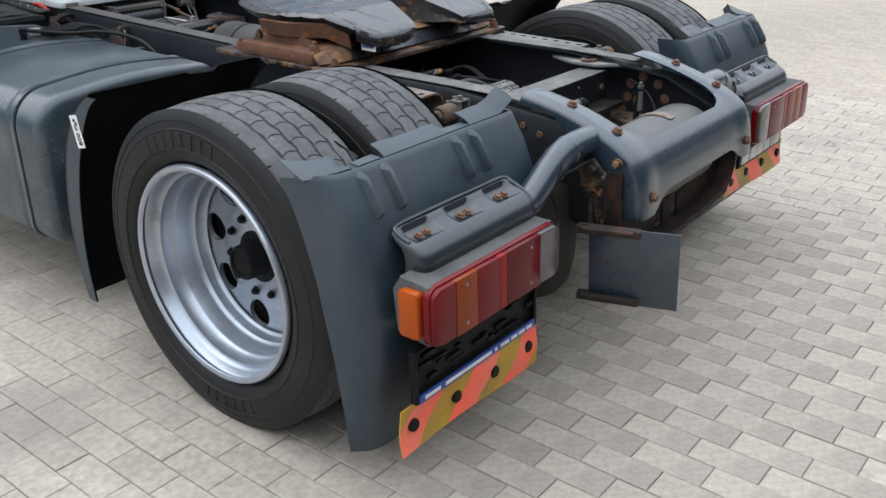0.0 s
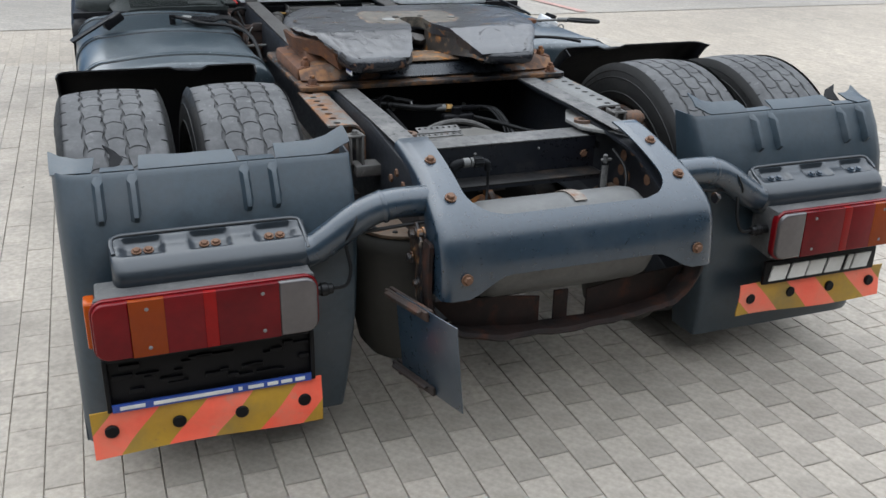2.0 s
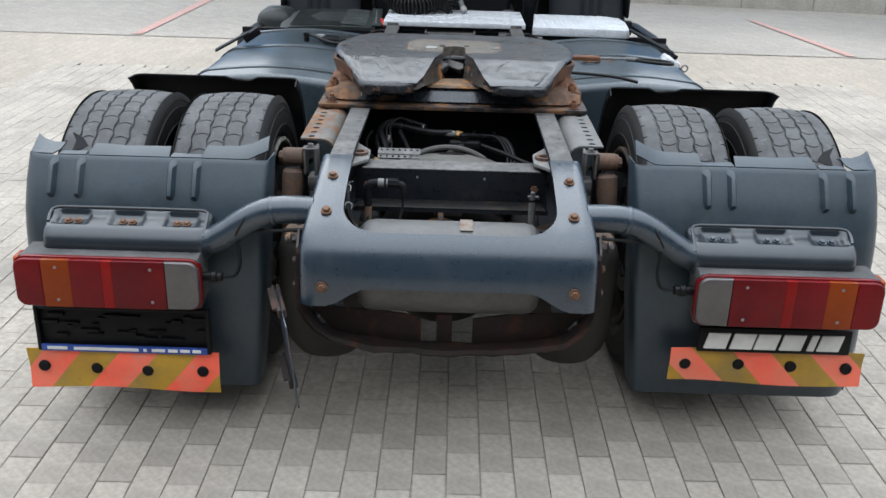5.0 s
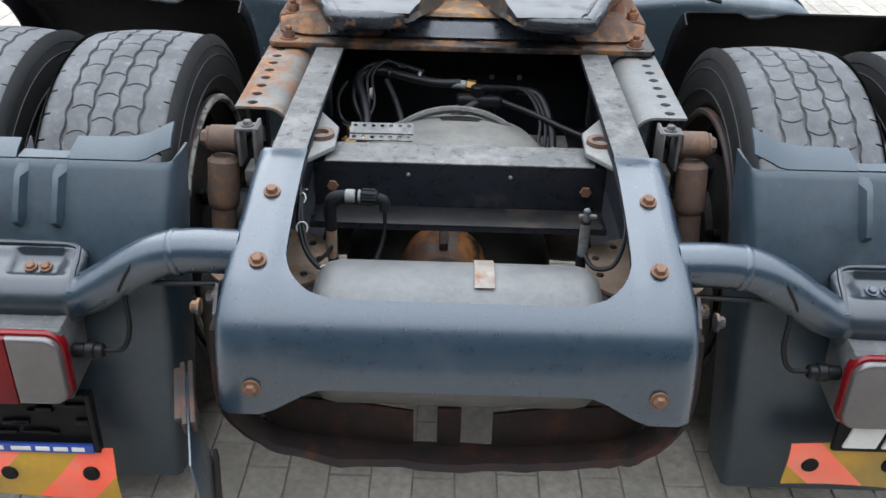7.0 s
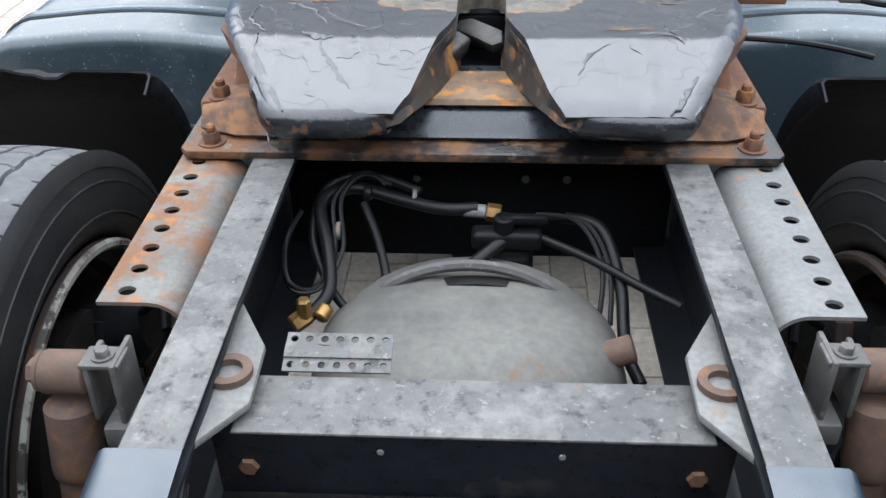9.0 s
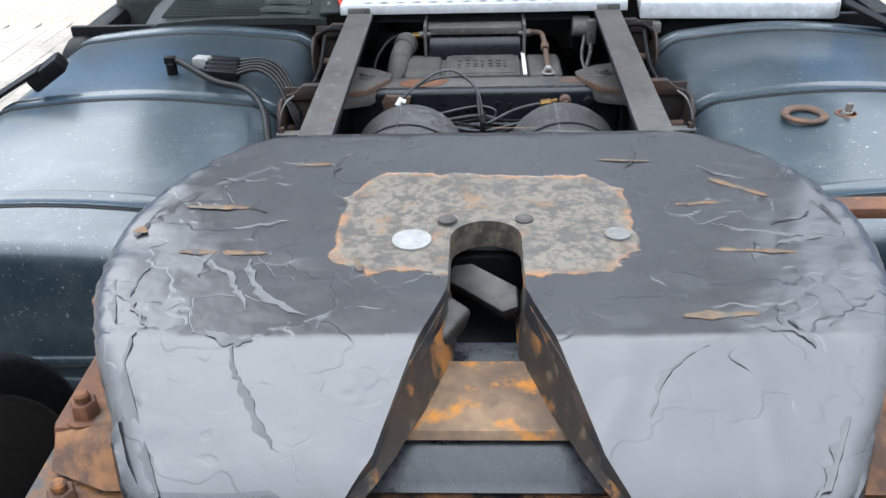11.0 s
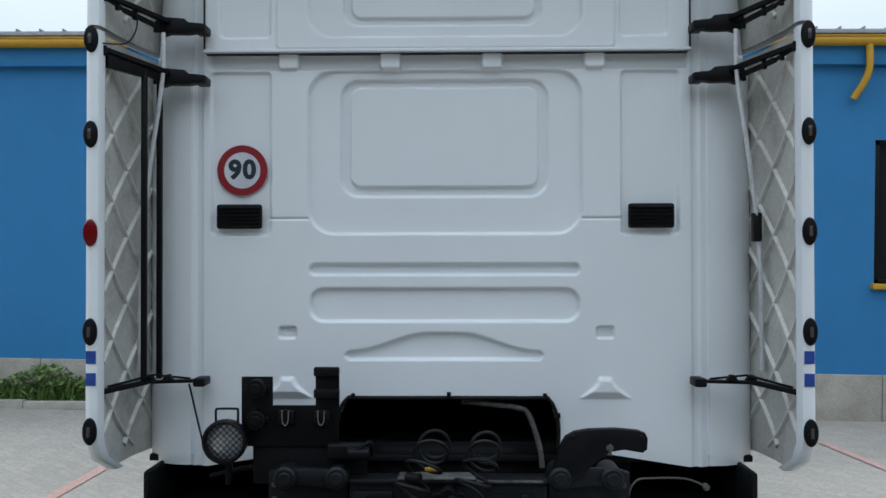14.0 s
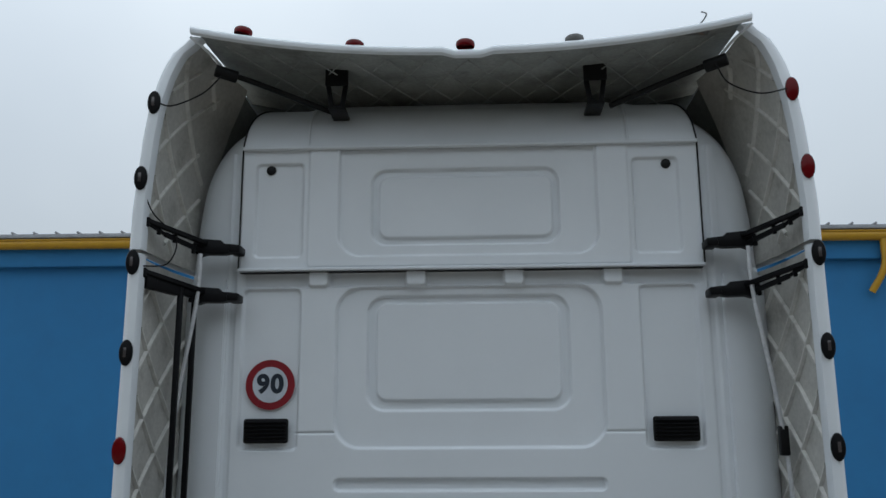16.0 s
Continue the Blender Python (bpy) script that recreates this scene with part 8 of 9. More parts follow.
# ---- cab ----
cab = part("cab", merge(sheet([[(x, y, z) for x, y in [(-1.0, 3.935), (-1.06, 3.94), (-1.12, 3.965), (-1.165, 4.01), (-1.19, 4.08), (-1.2, 4.2), (-1.2, 5.9), (-1.1, 6.05), (1.1, 6.05), (1.2, 5.9), (1.2, 4.2), (1.19, 4.08), (1.165, 4.01), (1.12, 3.965), (1.06, 3.94), (1.0, 3.935)]] for z in (1.23, 1.25, 2.0, 2.6, 2.8)], 0.02)), "white", truck, "white truck cab with pressed rear wall")
# cab shoulders and roof curving over
CROWN = [(2.8, 1.2), (2.9, 1.19), (3.0, 1.185), (3.1, 1.175), (3.2, 1.16), (3.28, 1.135), (3.35, 1.1), (3.42, 1.05), (3.48, 0.99), (3.53, 0.92), (3.57, 0.84), (3.6, 0.74), (3.62, 0.55), (3.63, 0.3)]
rows = []
for z, w in [(p.y, p.x) for p in spline([(w, z, 0) for z, w in CROWN], 3)]:
    back = 3.94 + 0.3 * max(0.0, 1 - math.sqrt(max(0.0, 1 - (max(0.0, z - 3.34) / 0.3) ** 2)))
    half = [(w, 5.9), (w, back + 0.26), (w - 0.01, back + 0.14), (w - 0.035, back + 0.07), (w - 0.08, back + 0.025), (w - 0.14, back), (w * 0.75, back), (w * 0.4, back)]
    rows.append([(-x, y, z) for x, y in half] + [(0, back, z)] + [(x, y, z) for x, y in half[::-1]])
part("roof", sheet(rows), "white", cab, angle=60)


def bump_rect(X, Z, x0, x1, z0, z1, r, w):
    """1 inside a rounded rectangle, easing to 0 over w outside its edge."""
    cx, cz, hx, hz = (x0 + x1) / 2, (z0 + z1) / 2, (x1 - x0) / 2, (z1 - z0) / 2
    qx, qz = np.abs(X - cx) - hx + r, np.abs(Z - cz) - hz + r
    d = np.hypot(np.maximum(qx, 0), np.maximum(qz, 0)) + np.minimum(np.maximum(qx, qz), 0) - r
    t = np.clip(0.5 - d / w, 0, 1)
    return t * t * (3 - 2 * t)


def rear_wall():
    step = 0.004
    xs = np.arange(-1.0, 1.0001, step)
    zs = np.arange(1.22, 3.3401, step)
    X, Z = np.meshgrid(xs, zs)
    H = np.zeros_like(X)  # metres towards the viewer
    O = -0.012

    def rect(x0, x1, z0, z1, r, w, h):
        return 2.6 * h * bump_rect(X, Z, x0, x1, z0, z1, r, 0.5 * w)
    # broad side panels and upper hatch
    H += rect(-0.945, 0.927, 2.832, 3.6, 0.01, 0.014, 0.0085)
    H -= rect(-0.885, -0.69, 2.885, 3.28, 0.02, 0.02, 0.006)
    H -= rect(0.66, 0.845, 2.885, 3.28, 0.02, 0.02, 0.006)
    H += rect(-0.665, 0.64, 2.84, 3.6, 0.02, 0.02, 0.0028)
    H -= rect(-0.54, 0.513, 2.885, 3.7, 0.09, 0.019, 0.007)
    H -= rect(-0.405, 0.36, 2.932, 3.25, 0.06, 0.017, 0.007)
    H += rect(-0.375, 0.332, 2.962, 3.22, 0.04, 0.014, 0.006)
    # tabs below the hatch
    for x in (-0.62, -0.225, 0.17, 0.565):
        H += rect(x - 0.04, x + 0.04, 2.765, 2.83, 0.012, 0.016, 0.012)
    H -= rect(-0.93, 0.92, 2.765, 2.826, 0.01, 0.016, 0.006)
    # lower wall
    H -= rect(-0.925, -0.692, 2.12, 2.755, 0.02, 0.02, 0.006)
    H -= rect(0.668, 0.89, 2.12, 2.755, 0.02, 0.02, 0.006)
    H -= rect(-0.545, 0.515, 2.125, 2.76, 0.1, 0.019, 0.008)
    H -= rect(-0.42, 0.386, 2.27, 2.725, 0.07, 0.017, 0.007)
    H += rect(-0.384, 0.35, 2.308, 2.696, 0.045, 0.014, 0.006)
    H -= rect(-0.7, -0.545, 2.182, 2.187, 0.002, 0.014, 0.004)
    H -= rect(0.515, 0.67, 2.182, 2.187, 0.002, 0.014, 0.004)
    H -= rect(-0.54, 0.505, 1.966, 2.008, 0.018, 0.02, 0.008)
    H -= rect(-0.54, 0.505, 1.785, 1.912, 0.055, 0.022, 0.0075)
    q = np.clip((0.36 - np.abs(X + 0.018)) / 0.3, 0, 1)
    crest = 1.632 + 0.042 + 0.07 * q * q * (3 - 2 * q)
    ends = np.sqrt(np.clip(1 - (np.clip(np.abs(X + 0.018) - 0.36, 0, 1) / 0.024) ** 2, 0, 1))
    mid = 1.653
    arch = np.clip((mid + (crest - mid) * ends - Z) / 0.012, 0, 1) * np.clip((Z - mid + 0.021 * ends) / 0.012, 0, 1) * (ends > 0)
    H -= 0.02 * arch
    for x in (-0.626, 0.604):
        H -= rect(x - 0.033, x + 0.033, 1.72, 1.764, 0.01, 0.014, 0.008)
        fall = np.clip((1.565 - Z) / 0.075, 0, 1)
        flare = np.clip((0.03 + 0.075 * fall ** 1.7 - np.abs(X - x)) / 0.014, 0, 1)
        H += 0.02 * flare * np.clip((1.57 - Z) / 0.012, 0, 1) * np.clip((Z - 1.485) / 0.03, 0, 1)
    H -= 0.012 * np.clip((np.abs(X + 0.01) - 0.945) / 0.01, 0, 1)
    H += 0.01 * np.clip((np.abs(X + 0.01) - 0.972) / 0.01, 0, 1)
    H -= 0.02 * np.clip((np.abs(X) - 0.97) / 0.03, 0, 1) * 0.5
    # foot of the wall: higher in the middle, with an opening
    def foot(x):
        ax = abs(x + 0.005)
        return 1.225 if ax > 0.93 else 1.225 + 0.075 * min(1.0, (0.93 - ax) / 0.48)

    def inside(x, z):
        ax = abs(x + 0.005)
        if ax < 0.43 - 0.04 * max(0, (z - 1.36)) / 0.127 and z < 1.49:
            return False
        return z >= foot(x) - step
    verts, faces, index = [], [], {}
    for j in range(len(zs)):
        for i in range(len(xs)):
            if inside(xs[i], zs[j]):
                index[(i, j)] = len(verts)
                verts.append((xs[i], 3.92 - H[j, i], max(zs[j], foot(xs[i]))))
    for j in range(len(zs) - 1):
        for i in range(len(xs) - 1):
            q = ((i, j), (i + 1, j), (i + 1, j + 1), (i, j + 1))
            if all(k in index for k in q):
                faces.append([index[k] for k in q])
    me = bpy.data.meshes.new("rear_wall")
    me.from_pydata(verts, [], faces)
    me.polygons.foreach_set("use_smooth", [True] * len(me.polygons))
    me.materials.append(M["white"])
    ob = new("rear_wall", me)
    ob.parent = cab
    ob["label"] = "white rear wall with pressed panels"
    return ob


rw = rear_wall()
# curved strip over the upper hatch
rows = []
for a in range(0, 81, 8):
    t = radians(a)
    rows.append([(x * (1 - 0.1 * (1 - math.cos(t))), 3.905 + 0.22 * (1 - math.cos(t)), 3.345 + 0.24 * math.sin(t)) for x in (-0.945, -0.93, -0.675, -0.66, -0.3, 0, 0.3, 0.635, 0.65, 0.912, 0.927)])
part("roof_edge", sheet(rows, 0.012), "white", cab, "white curved roof edge", angle=60)
for s in (-1, 1):
    for x, r in ((1.0, 0.007), (1.035, 0.005), (1.09, 0.004)):
        part("corner_bead", tube([(s * x, 3.928 + (0.0 if x < 1.05 else 0.018), z) for z in (1.27, 2.0, 2.76)], r, 10, 2), "white", cab)
    part("roof_seam", tube([(s * 0.66 - 0.012, 3.9 + 0.22 * (1 - math.cos(radians(a))), 3.345 + 0.24 * math.sin(radians(a))) for a in range(0, 81, 8)], 0.006, 6, 2), "white", cab)
    part("door_seal", tube([(s * 0.938 - 0.009, 3.9, z) for z in (2.83, 3.1, 3.34)] + [((s * 0.935 - 0.009) * (1 - 0.1 * (1 - math.cos(radians(a)))), 3.9 + 0.22 * (1 - math.cos(radians(a))), 3.345 + 0.24 * math.sin(radians(a))) for a in range(10, 81, 10)], 0.0034, 8, 2), "hose", cab)
    part("plug", lathe([(0, 0), (0.02, 0), (0.02, 0.006), (0.016, 0.009), (0, 0.009)], 24, (-0.828 if s < 0 else 0.8, 3.914, 3.257), (-0.828 if s < 0 else 0.8, 3.8, 3.257)), "hose", cab)
part("hatch_lip", box(-0.945, 0.927, 3.872, 3.9, 2.824, 2.836, 0.003), "white", cab)
# Black strip drawn for the shadow that the hatch lip throws.
part("hatch_shadow", box(-0.94, 0.922, 3.9, 3.93, 2.8205, 2.8235, 0.001), "hose", cab, "thin black line for the shadow under the hatch")
part("upper_lip", box(-0.945, 0.927, 3.872, 3.905, 3.338, 3.352, 0.004), "white", cab)
# Black box added so that the opening looks deep and unlit.
part("opening_dark_box", merge(box(-0.46, 0.46, 4.6, 4.62, 1.1, 1.56, 0.004), box(-0.46, 0.46, 3.93, 4.6, 1.495, 1.51, 0.002), box(-0.47, -0.455, 3.935, 4.6, 1.1, 1.51, 0.002), box(0.455, 0.47, 3.935, 4.6, 1.1, 1.51, 0.002)), "black_rail", cab, "black box added behind the wall opening to keep it dark")
part("opening_seal", tube([(-0.43, 3.915, 1.3), (-0.43, 3.915, 1.4), (-0.395, 3.915, 1.485), (-0.3, 3.915, 1.49), (0.3, 3.915, 1.49), (0.385, 3.915, 1.485), (0.42, 3.915, 1.4), (0.42, 3.915, 1.3)], 0.008, 8, 4), "hose", cab)
for x, z in ((-0.37, 1.495), (0.0, 1.5), (0.37, 1.495), (0.42, 1.42)):
    part("clip", box(x - 0.008, x + 0.008, 3.9, 3.915, z - 0.008, z + 0.014, 0.003), "hose", cab)
part("pipe", tube([(0.05, 3.96, 1.47), (0.15, 3.95, 1.462), (0.27, 3.94, 1.448), (0.31, 3.94, 1.42), (0.35, 3.93, 1.3), (0.36, 3.93, 1.22)], 0.011, 10), "rail", cab, "grey pipe")
for s, x0 in ((-1, -0.9), (1, 0.692)):
    v = part("vent", merge(prism(rounded(x0, x0 + 0.176, 2.145, 2.24, 0.01, 3), "y", 3.905, 3.918, 0.003)), "hose", cab, "black louvred vent")
    for i in range(6):
        part("louvre", moved(box(-0.08, 0.08, -0.008, 0.004, -0.0025, 0.0025, 0.001), pose(x0 + 0.088, 3.903, 2.157 + 0.0142 * i, 35, 0, 0)), "black_plastic", v)
# speed sign
sg = part("speed_sign", lathe([(0, 0), (0.098, 0), (0.0985, 0.001), (0.0985, 0.002), (0, 0.0022)], 56, (-0.804, 3.925, 2.373), (-0.804, 3.0, 2.373)), "sign_red", cab, "round red and white 90 sign")
part("face", lathe([(0, 0.0025), (0.0705, 0.0025), (0.0705, 0.003), (0, 0.003)], 56, (-0.804, 3.925, 2.373), (-0.804, 3.0, 2.373)), "sign_white", sg)
digits = words("90", 0.1, pose(-0.804, 3.9212, 2.373, 90, 0, 0), "sign_ink", sg)
digits.data.offset = 0.0042
digits.data.space_character = 1.12


# ---- air deflectors ----
def edge_x(z):
    return float(np.interp(z, [1.2, 2.4, 3.0, 3.12, 3.3, 3.43, 3.55, 3.64, 3.71], [1.255, 1.26, 1.262, 1.255, 1.242, 1.226, 1.2, 1.165, 1.09]))


def edge_y(z):
    return float(np.interp(z, [1.25, 1.4, 3.4, 3.69], [3.6, 3.545, 3.57, 3.6]))


def root_x(z):
    return float(np.interp(z, [1.2, 3.0, 3.3, 3.5, 3.69], [1.19, 1.18, 1.15, 1.09, 1.02]))


def wing_point(f, z, lift=0.0):
    """f runs from the rear edge (0) to the cab (1)."""
    a = Vector((edge_x(z), edge_y(z) + 0.13 * max(0.0, (1.36 - z) / 0.1) ** 2, z))
    b = Vector((root_x(z), 4.12, z))
    p = a.lerp(b, f)
    p.x += 0.02 * math.sin(math.pi * f) - lift
    return p


def wing(s, z0, z1, n=26):
    rows = []
    for z in np.linspace(z0, z1, n):
        e, y = edge_x(z), edge_y(z) + 0.13 * max(0.0, (1.36 - z) / 0.1) ** 2
        row = [(e - 0.04, y + 0.012, z), (e - 0.036, y + 0.002, z), (e - 0.02, y - 0.002, z), (e - 0.004, y, z), (e + 0.003, y + 0.01, z)]
        row = [(e - 0.042, y + 0.04, z)] + row
        row += [tuple(wing_point(f, z, -0.006)) for f in np.linspace(0.05, 1, 9)]
        rows.append([(-x, yy, zz) for x, yy, zz in row])
    return mirrored(sheet(rows, 0.004), s)


def wing_inner(s, z0, z1, n=26):
    rows = []
    for z in np.linspace(z0, z1, n):
        rows.append([(-p.x, p.y, p.z) for p in [wing_point(f, z, 0.03 - 0.012 * f) for f in np.linspace(0.04, 1, 10)]])
    return mirrored(sheet(rows, 0.004), s)


def lattice(s, z0, z1, parent):
    """Diagonal stiffening ribs on the inner face."""
    slope, pitch = 0.5, 0.25
    count = int((z1 - z0) / pitch) + 4
    for sgn in (-1, 1):
        for k in range(-3, count):
            rows = []
            for i in range(13):
                f = 0.1 + 0.72 * i / 12
                z = z0 + 0.1 + pitch * k + sgn * (f - 0.45) * slope * 1.15
                if z0 + 0.05 < z < z1 - 0.05 and not (z > 3.35 and f > 0.75):
                    rows.append([(-p.x, p.y, p.z) for p in (wing_point(f, z + d, lift - 0.012 * f) for d, lift in ((-0.011, 0.031), (-0.005, 0.043), (0.005, 0.043), (0.011, 0.031)))])
            if len(rows) > 2:
                part("stiffening_rib", mirrored(sheet(rows), s), "grp", parent)


def marker(s, z, red, parent):
    x, y = edge_x(z) - 0.014, edge_y(z) - 0.006
    base = lathe([(0, 0), (0.03, 0), (0.033, 0.004), (0.03, 0.01), (0.018, 0.014), (0, 0.015)], 28, (0, 0, 0), (0, -1, 0))
    bm = moved(moved(base, Matrix.Diagonal((0.75, 1, 1.45, 1))), pose(s * x, y, z, 0, 0, -s * 14))
    ob = part("marker_lamp", bm, "red_lens" if red else "black_plastic", parent, "oval red marker lamp" if red else "oval black marker lamp")
    if not red:
        part("lens", moved(box(-0.006, 0.006, -0.003, 0.003, -0.018, 0.018, 0.002), pose(s * x, y - 0.014, z, 0, 0, -s * 14)), "clear_lens", ob)


for s in (-1, 1):
    for z0, z1, top in ((1.26, 2.835, False), (2.85, 3.715, True)):
        wg = part("side_deflector", wing(s, z0, z1), "white", truck, "white side air deflector with ribbed inner face", angle=50)
        part("inner_skin", wing_inner(s, z0 + 0.01, z1 - 0.01), "dull_grp", wg, "off-white ribbed moulding")
        lattice(s, z0, z1, wg)
        lamps = ((3.43, s > 0), (3.125, s > 0)) if top else ((2.8, False), (2.465, False), (2.12, s < 0), (1.775, False), (1.43, False))
        for z, red in lamps:
            marker(s, z, red, wg)
    for z in (1.687, 1.61):
        part("blue_sticker", moved(box(-0.017, 0.017, -0.0008, 0.0008, -0.022, 0.022, 0), pose(s * (edge_x(z) - 0.018), edge_y(z) - 0.008, z, 0, 0, -s * 4)), "blue_strip", wg)
    # black hinge arms from the cab to the deflector
    for z, fat in ((2.915, 1), (2.72, 1), (1.572, 0)):
        hy = 3.84

        def bar(a, b, h, w):
            d = Vector(b) - Vector(a)
            return moved(box(-d.length / 2, d.length / 2, -w / 2, w / 2, -h / 2, h / 2, 0.002), Matrix.Translation((Vector(a) + Vector(b)) / 2) @ d.to_track_quat('X', 'Z').to_matrix().to_4x4())
        if fat:
            bm = merge(
                prism([(-0.94, z - 0.022), (-0.94, z + 0.008), (-0.985, z + 0.012), (-1.0, z + 0.026), (-1.07, z + 0.032), (-1.11, z + 0.02), (-1.12, z - 0.01), (-1.085, z - 0.036), (-1.06, z - 0.028), (-0.99, z - 0.03)], "y", hy - 0.025, hy + 0.025, 0.004),
                bar((-1.06, hy - 0.02, z + 0.014), (-1.215, 3.6, z + 0.052), 0.018, 0.022),
                bar((-1.08, hy - 0.02, z - 0.016), (-1.175, 3.67, z + 0.018), 0.018, 0.016),
                bar((-1.175, 3.67, z + 0.018), (-1.22, 3.595, z + 0.046), 0.012, 0.012),
                *[bar((x, y, z + a), (x + 0.004, y, z + b), 0.014, 0.014) for x, y, a, b in ((-1.1, 3.79, -0.034, 0.004), (-1.15, 3.71, -0.008, 0.026), (-1.19, 3.645, 0.01, 0.04))],
                rod((-1.215, 3.595, z + 0.03), (-1.215, 3.595, z + 0.066), 0.009, 10))
        else:
            bm = merge(
                bar((-0.95, hy, z - 0.006), (-1.12, 3.76, z + 0.0), 0.012, 0.03), bar((-1.12, 3.76, z), (-1.225, 3.6, z - 0.014), 0.018, 0.02),
                bar((-0.98, hy, z + 0.002), (-1.1, 3.78, z + 0.024), 0.008, 0.01), bar((-1.1, 3.78, z + 0.024), (-1.21, 3.62, z + 0.002), 0.008, 0.01),
                *[prism([(x - 0.022, z + 0.004), (x + 0.022, z + 0.004), (x + 0.008, z + 0.026), (x - 0.008, z + 0.026)], "y", 3.76, 3.79, 0.003) for x in (-1.045, -1.115)])
        if s < 0 and z == 2.72:
            bm = merge(bm, moved(prism([(-0.12, -0.02), (-0.12, 0.03), (0.1, 0.006), (0.14, -0.002), (0.14, -0.012), (0.02, -0.03)], "y", -0.012, 0.012, 0.004), along((-1.15, 3.71, z + 0.012), (-1.15, 3.71, z + 1)) @ Matrix.Rotation(radians(56), 4, 'Z') @ Matrix.Diagonal((-1, 1, 1, 1))))
        arm = part("hinge_arm", mirrored(bm, s), "black_plastic", truck, "black plastic deflector hinge arm")
        part("mount", mirrored(box(-0.965, -0.92, hy - 0.03, hy + 0.06, z - 0.026, z + 0.006, 0.006), s), "black_plastic", arm)
    # steel tube along the hinge
    part("hinge_tube", mirrored(tube([(-1.07, 3.79, 2.88), (-1.078, 3.8, 2.7), (-1.128, 3.825, 2.4), (-1.17, 3.855, 2.12), (-1.187, 3.875, 1.85), (-1.192, 3.885, 1.6)], 0.0085, 10), s), "alu", truck, "bare aluminium hinge tube")
for x, y in ((-1.124, 3.74), (-1.097, 3.83)):
    part("side_bar", box(x - 0.0105, x + 0.0105, y - 0.009, y + 0.009, 1.575, 2.74, 0.003), "black_plastic", truck, "black vertical bar")
part("tape", box(1.148, 1.182, 3.84, 3.876, 2.09, 2.2, 0.006), "hose", truck)
part("sensor_wire", tube([(-1.235, 3.56, 3.1), (-1.2, 3.6, 3.0), (-1.14, 3.7, 2.92), (-1.16, 3.68, 2.82), (-1.22, 3.58, 2.79)], 0.003, 6), "hose", truck)
part("sensor_wire", tube([(-1.2, 3.56, 3.43), (-1.15, 3.6, 3.43), (-1.05, 3.65, 3.5), (-0.98, 3.66, 3.58)], 0.003, 6), "hose", truck)
part("sensor_wire", tube([(1.19, 3.56, 3.43), (1.1, 3.6, 3.43), (1.0, 3.65, 3.5), (0.96, 3.66, 3.6)], 0.003, 6), "hose", truck)


def roof_deflector():
    rows = []
    for f, (dy, dz) in zip(range(9), ((0.02, -0.03), (0.004, -0.025), (0.0, -0.012), (0.006, 0.0), (0.2, 0.07), (0.5, 0.15), (0.9, 0.2), (1.5, 0.2), (2.0, 0.1))):
        row = []
        for x in np.linspace(-1.085, 1.085, 45):
            ax = abs(x)
            z = 3.63 + 0.108 * (ax / 1.07) ** 2.2
            if ax < 0.09 and f < 4:
                z -= 0.014 * min(1, (0.09 - ax) / 0.025)
            row.append((x, 3.55 + dy, z + dz))
        rows.append(row)
    return sheet(rows)


rd = part("roof_deflector", roof_deflector(), "white", truck, "white roof air deflector with concave rear edge", angle=50)
rows = []
for y, lift in ((3.575, -0.012), (3.75, 0.0), (4.0, 0.02), (4.45, 0.03)):
    rows.append([(x, y, 3.63 + 0.108 * (abs(x) / 1.07) ** 2.2 + lift) for x in np.linspace(-1.06, 1.06, 31)])
part("underside", sheet(rows, 0.004), "shaded_grp", rd, "grey-white ribbed underside")
for sgn in (-1, 1):
    for k in range(-7, 8):
        pts = [(k * 0.16 + sgn * 0.5 * f * 0.8, 3.62 + 0.75 * f, 3.6 + 0.105 * (min(1.05, abs(k * 0.16 + sgn * 0.4 * f)) / 1.07) ** 2.2 + 0.03 * f) for f in (0, 0.25, 0.5, 0.75, 1.0) if abs(k * 0.16 + sgn * 0.4 * f) < 1.0]
        if len(pts) > 2:
            part("stiffening_rib", tube(pts, 0.003, 6, 1), "shaded_grp", rd)
for x, z in ((-0.885, 3.728), (-0.442, 3.66), (-0.01, 3.652), (0.412, 3.66)):
    part("roof_lamp", moved(lathe([(0.035, 0), (0.038, 0.01), (0.036, 0.024), (0.028, 0.032), (0, 0.034)], 26), pose(x, 3.585, z - 0.014, 0, -12 * x / 0.9, 0) @ Matrix.Diagonal((1, 0.8, 0.9, 1))), "red_lens" if x < 0.2 else "steel", rd, "red marker lamp on the roof edge")
part("bare_wires", merge(tube([(0.86, 3.6, 3.7), (0.9, 3.59, 3.72), (0.92, 3.58, 3.75), (0.9, 3.58, 3.76)], 0.003, 6), box(0.83, 0.93, 3.58, 3.62, 3.68, 3.705, 0.004)), "zinc", rd)
for x in (-0.545, 0.515):
    part("support", merge(box(x - 0.048, x + 0.048, 3.8, 3.815, 3.585, 3.68, 0.005), prism([(x - 0.046, 3.59), (x - 0.026, 3.59), (x - 0.012, 3.49), (x - 0.03, 3.49)], "y", 3.81, 3.83, 0.002), prism([(x + 0.046, 3.59), (x + 0.026, 3.59), (x + 0.012, 3.49), (x + 0.03, 3.49)], "y", 3.81, 3.83, 0.002), box(x - 0.035, x + 0.035, 3.81, 3.95, 3.485, 3.5, 0.003)), "hose", rd, "black support bracket")
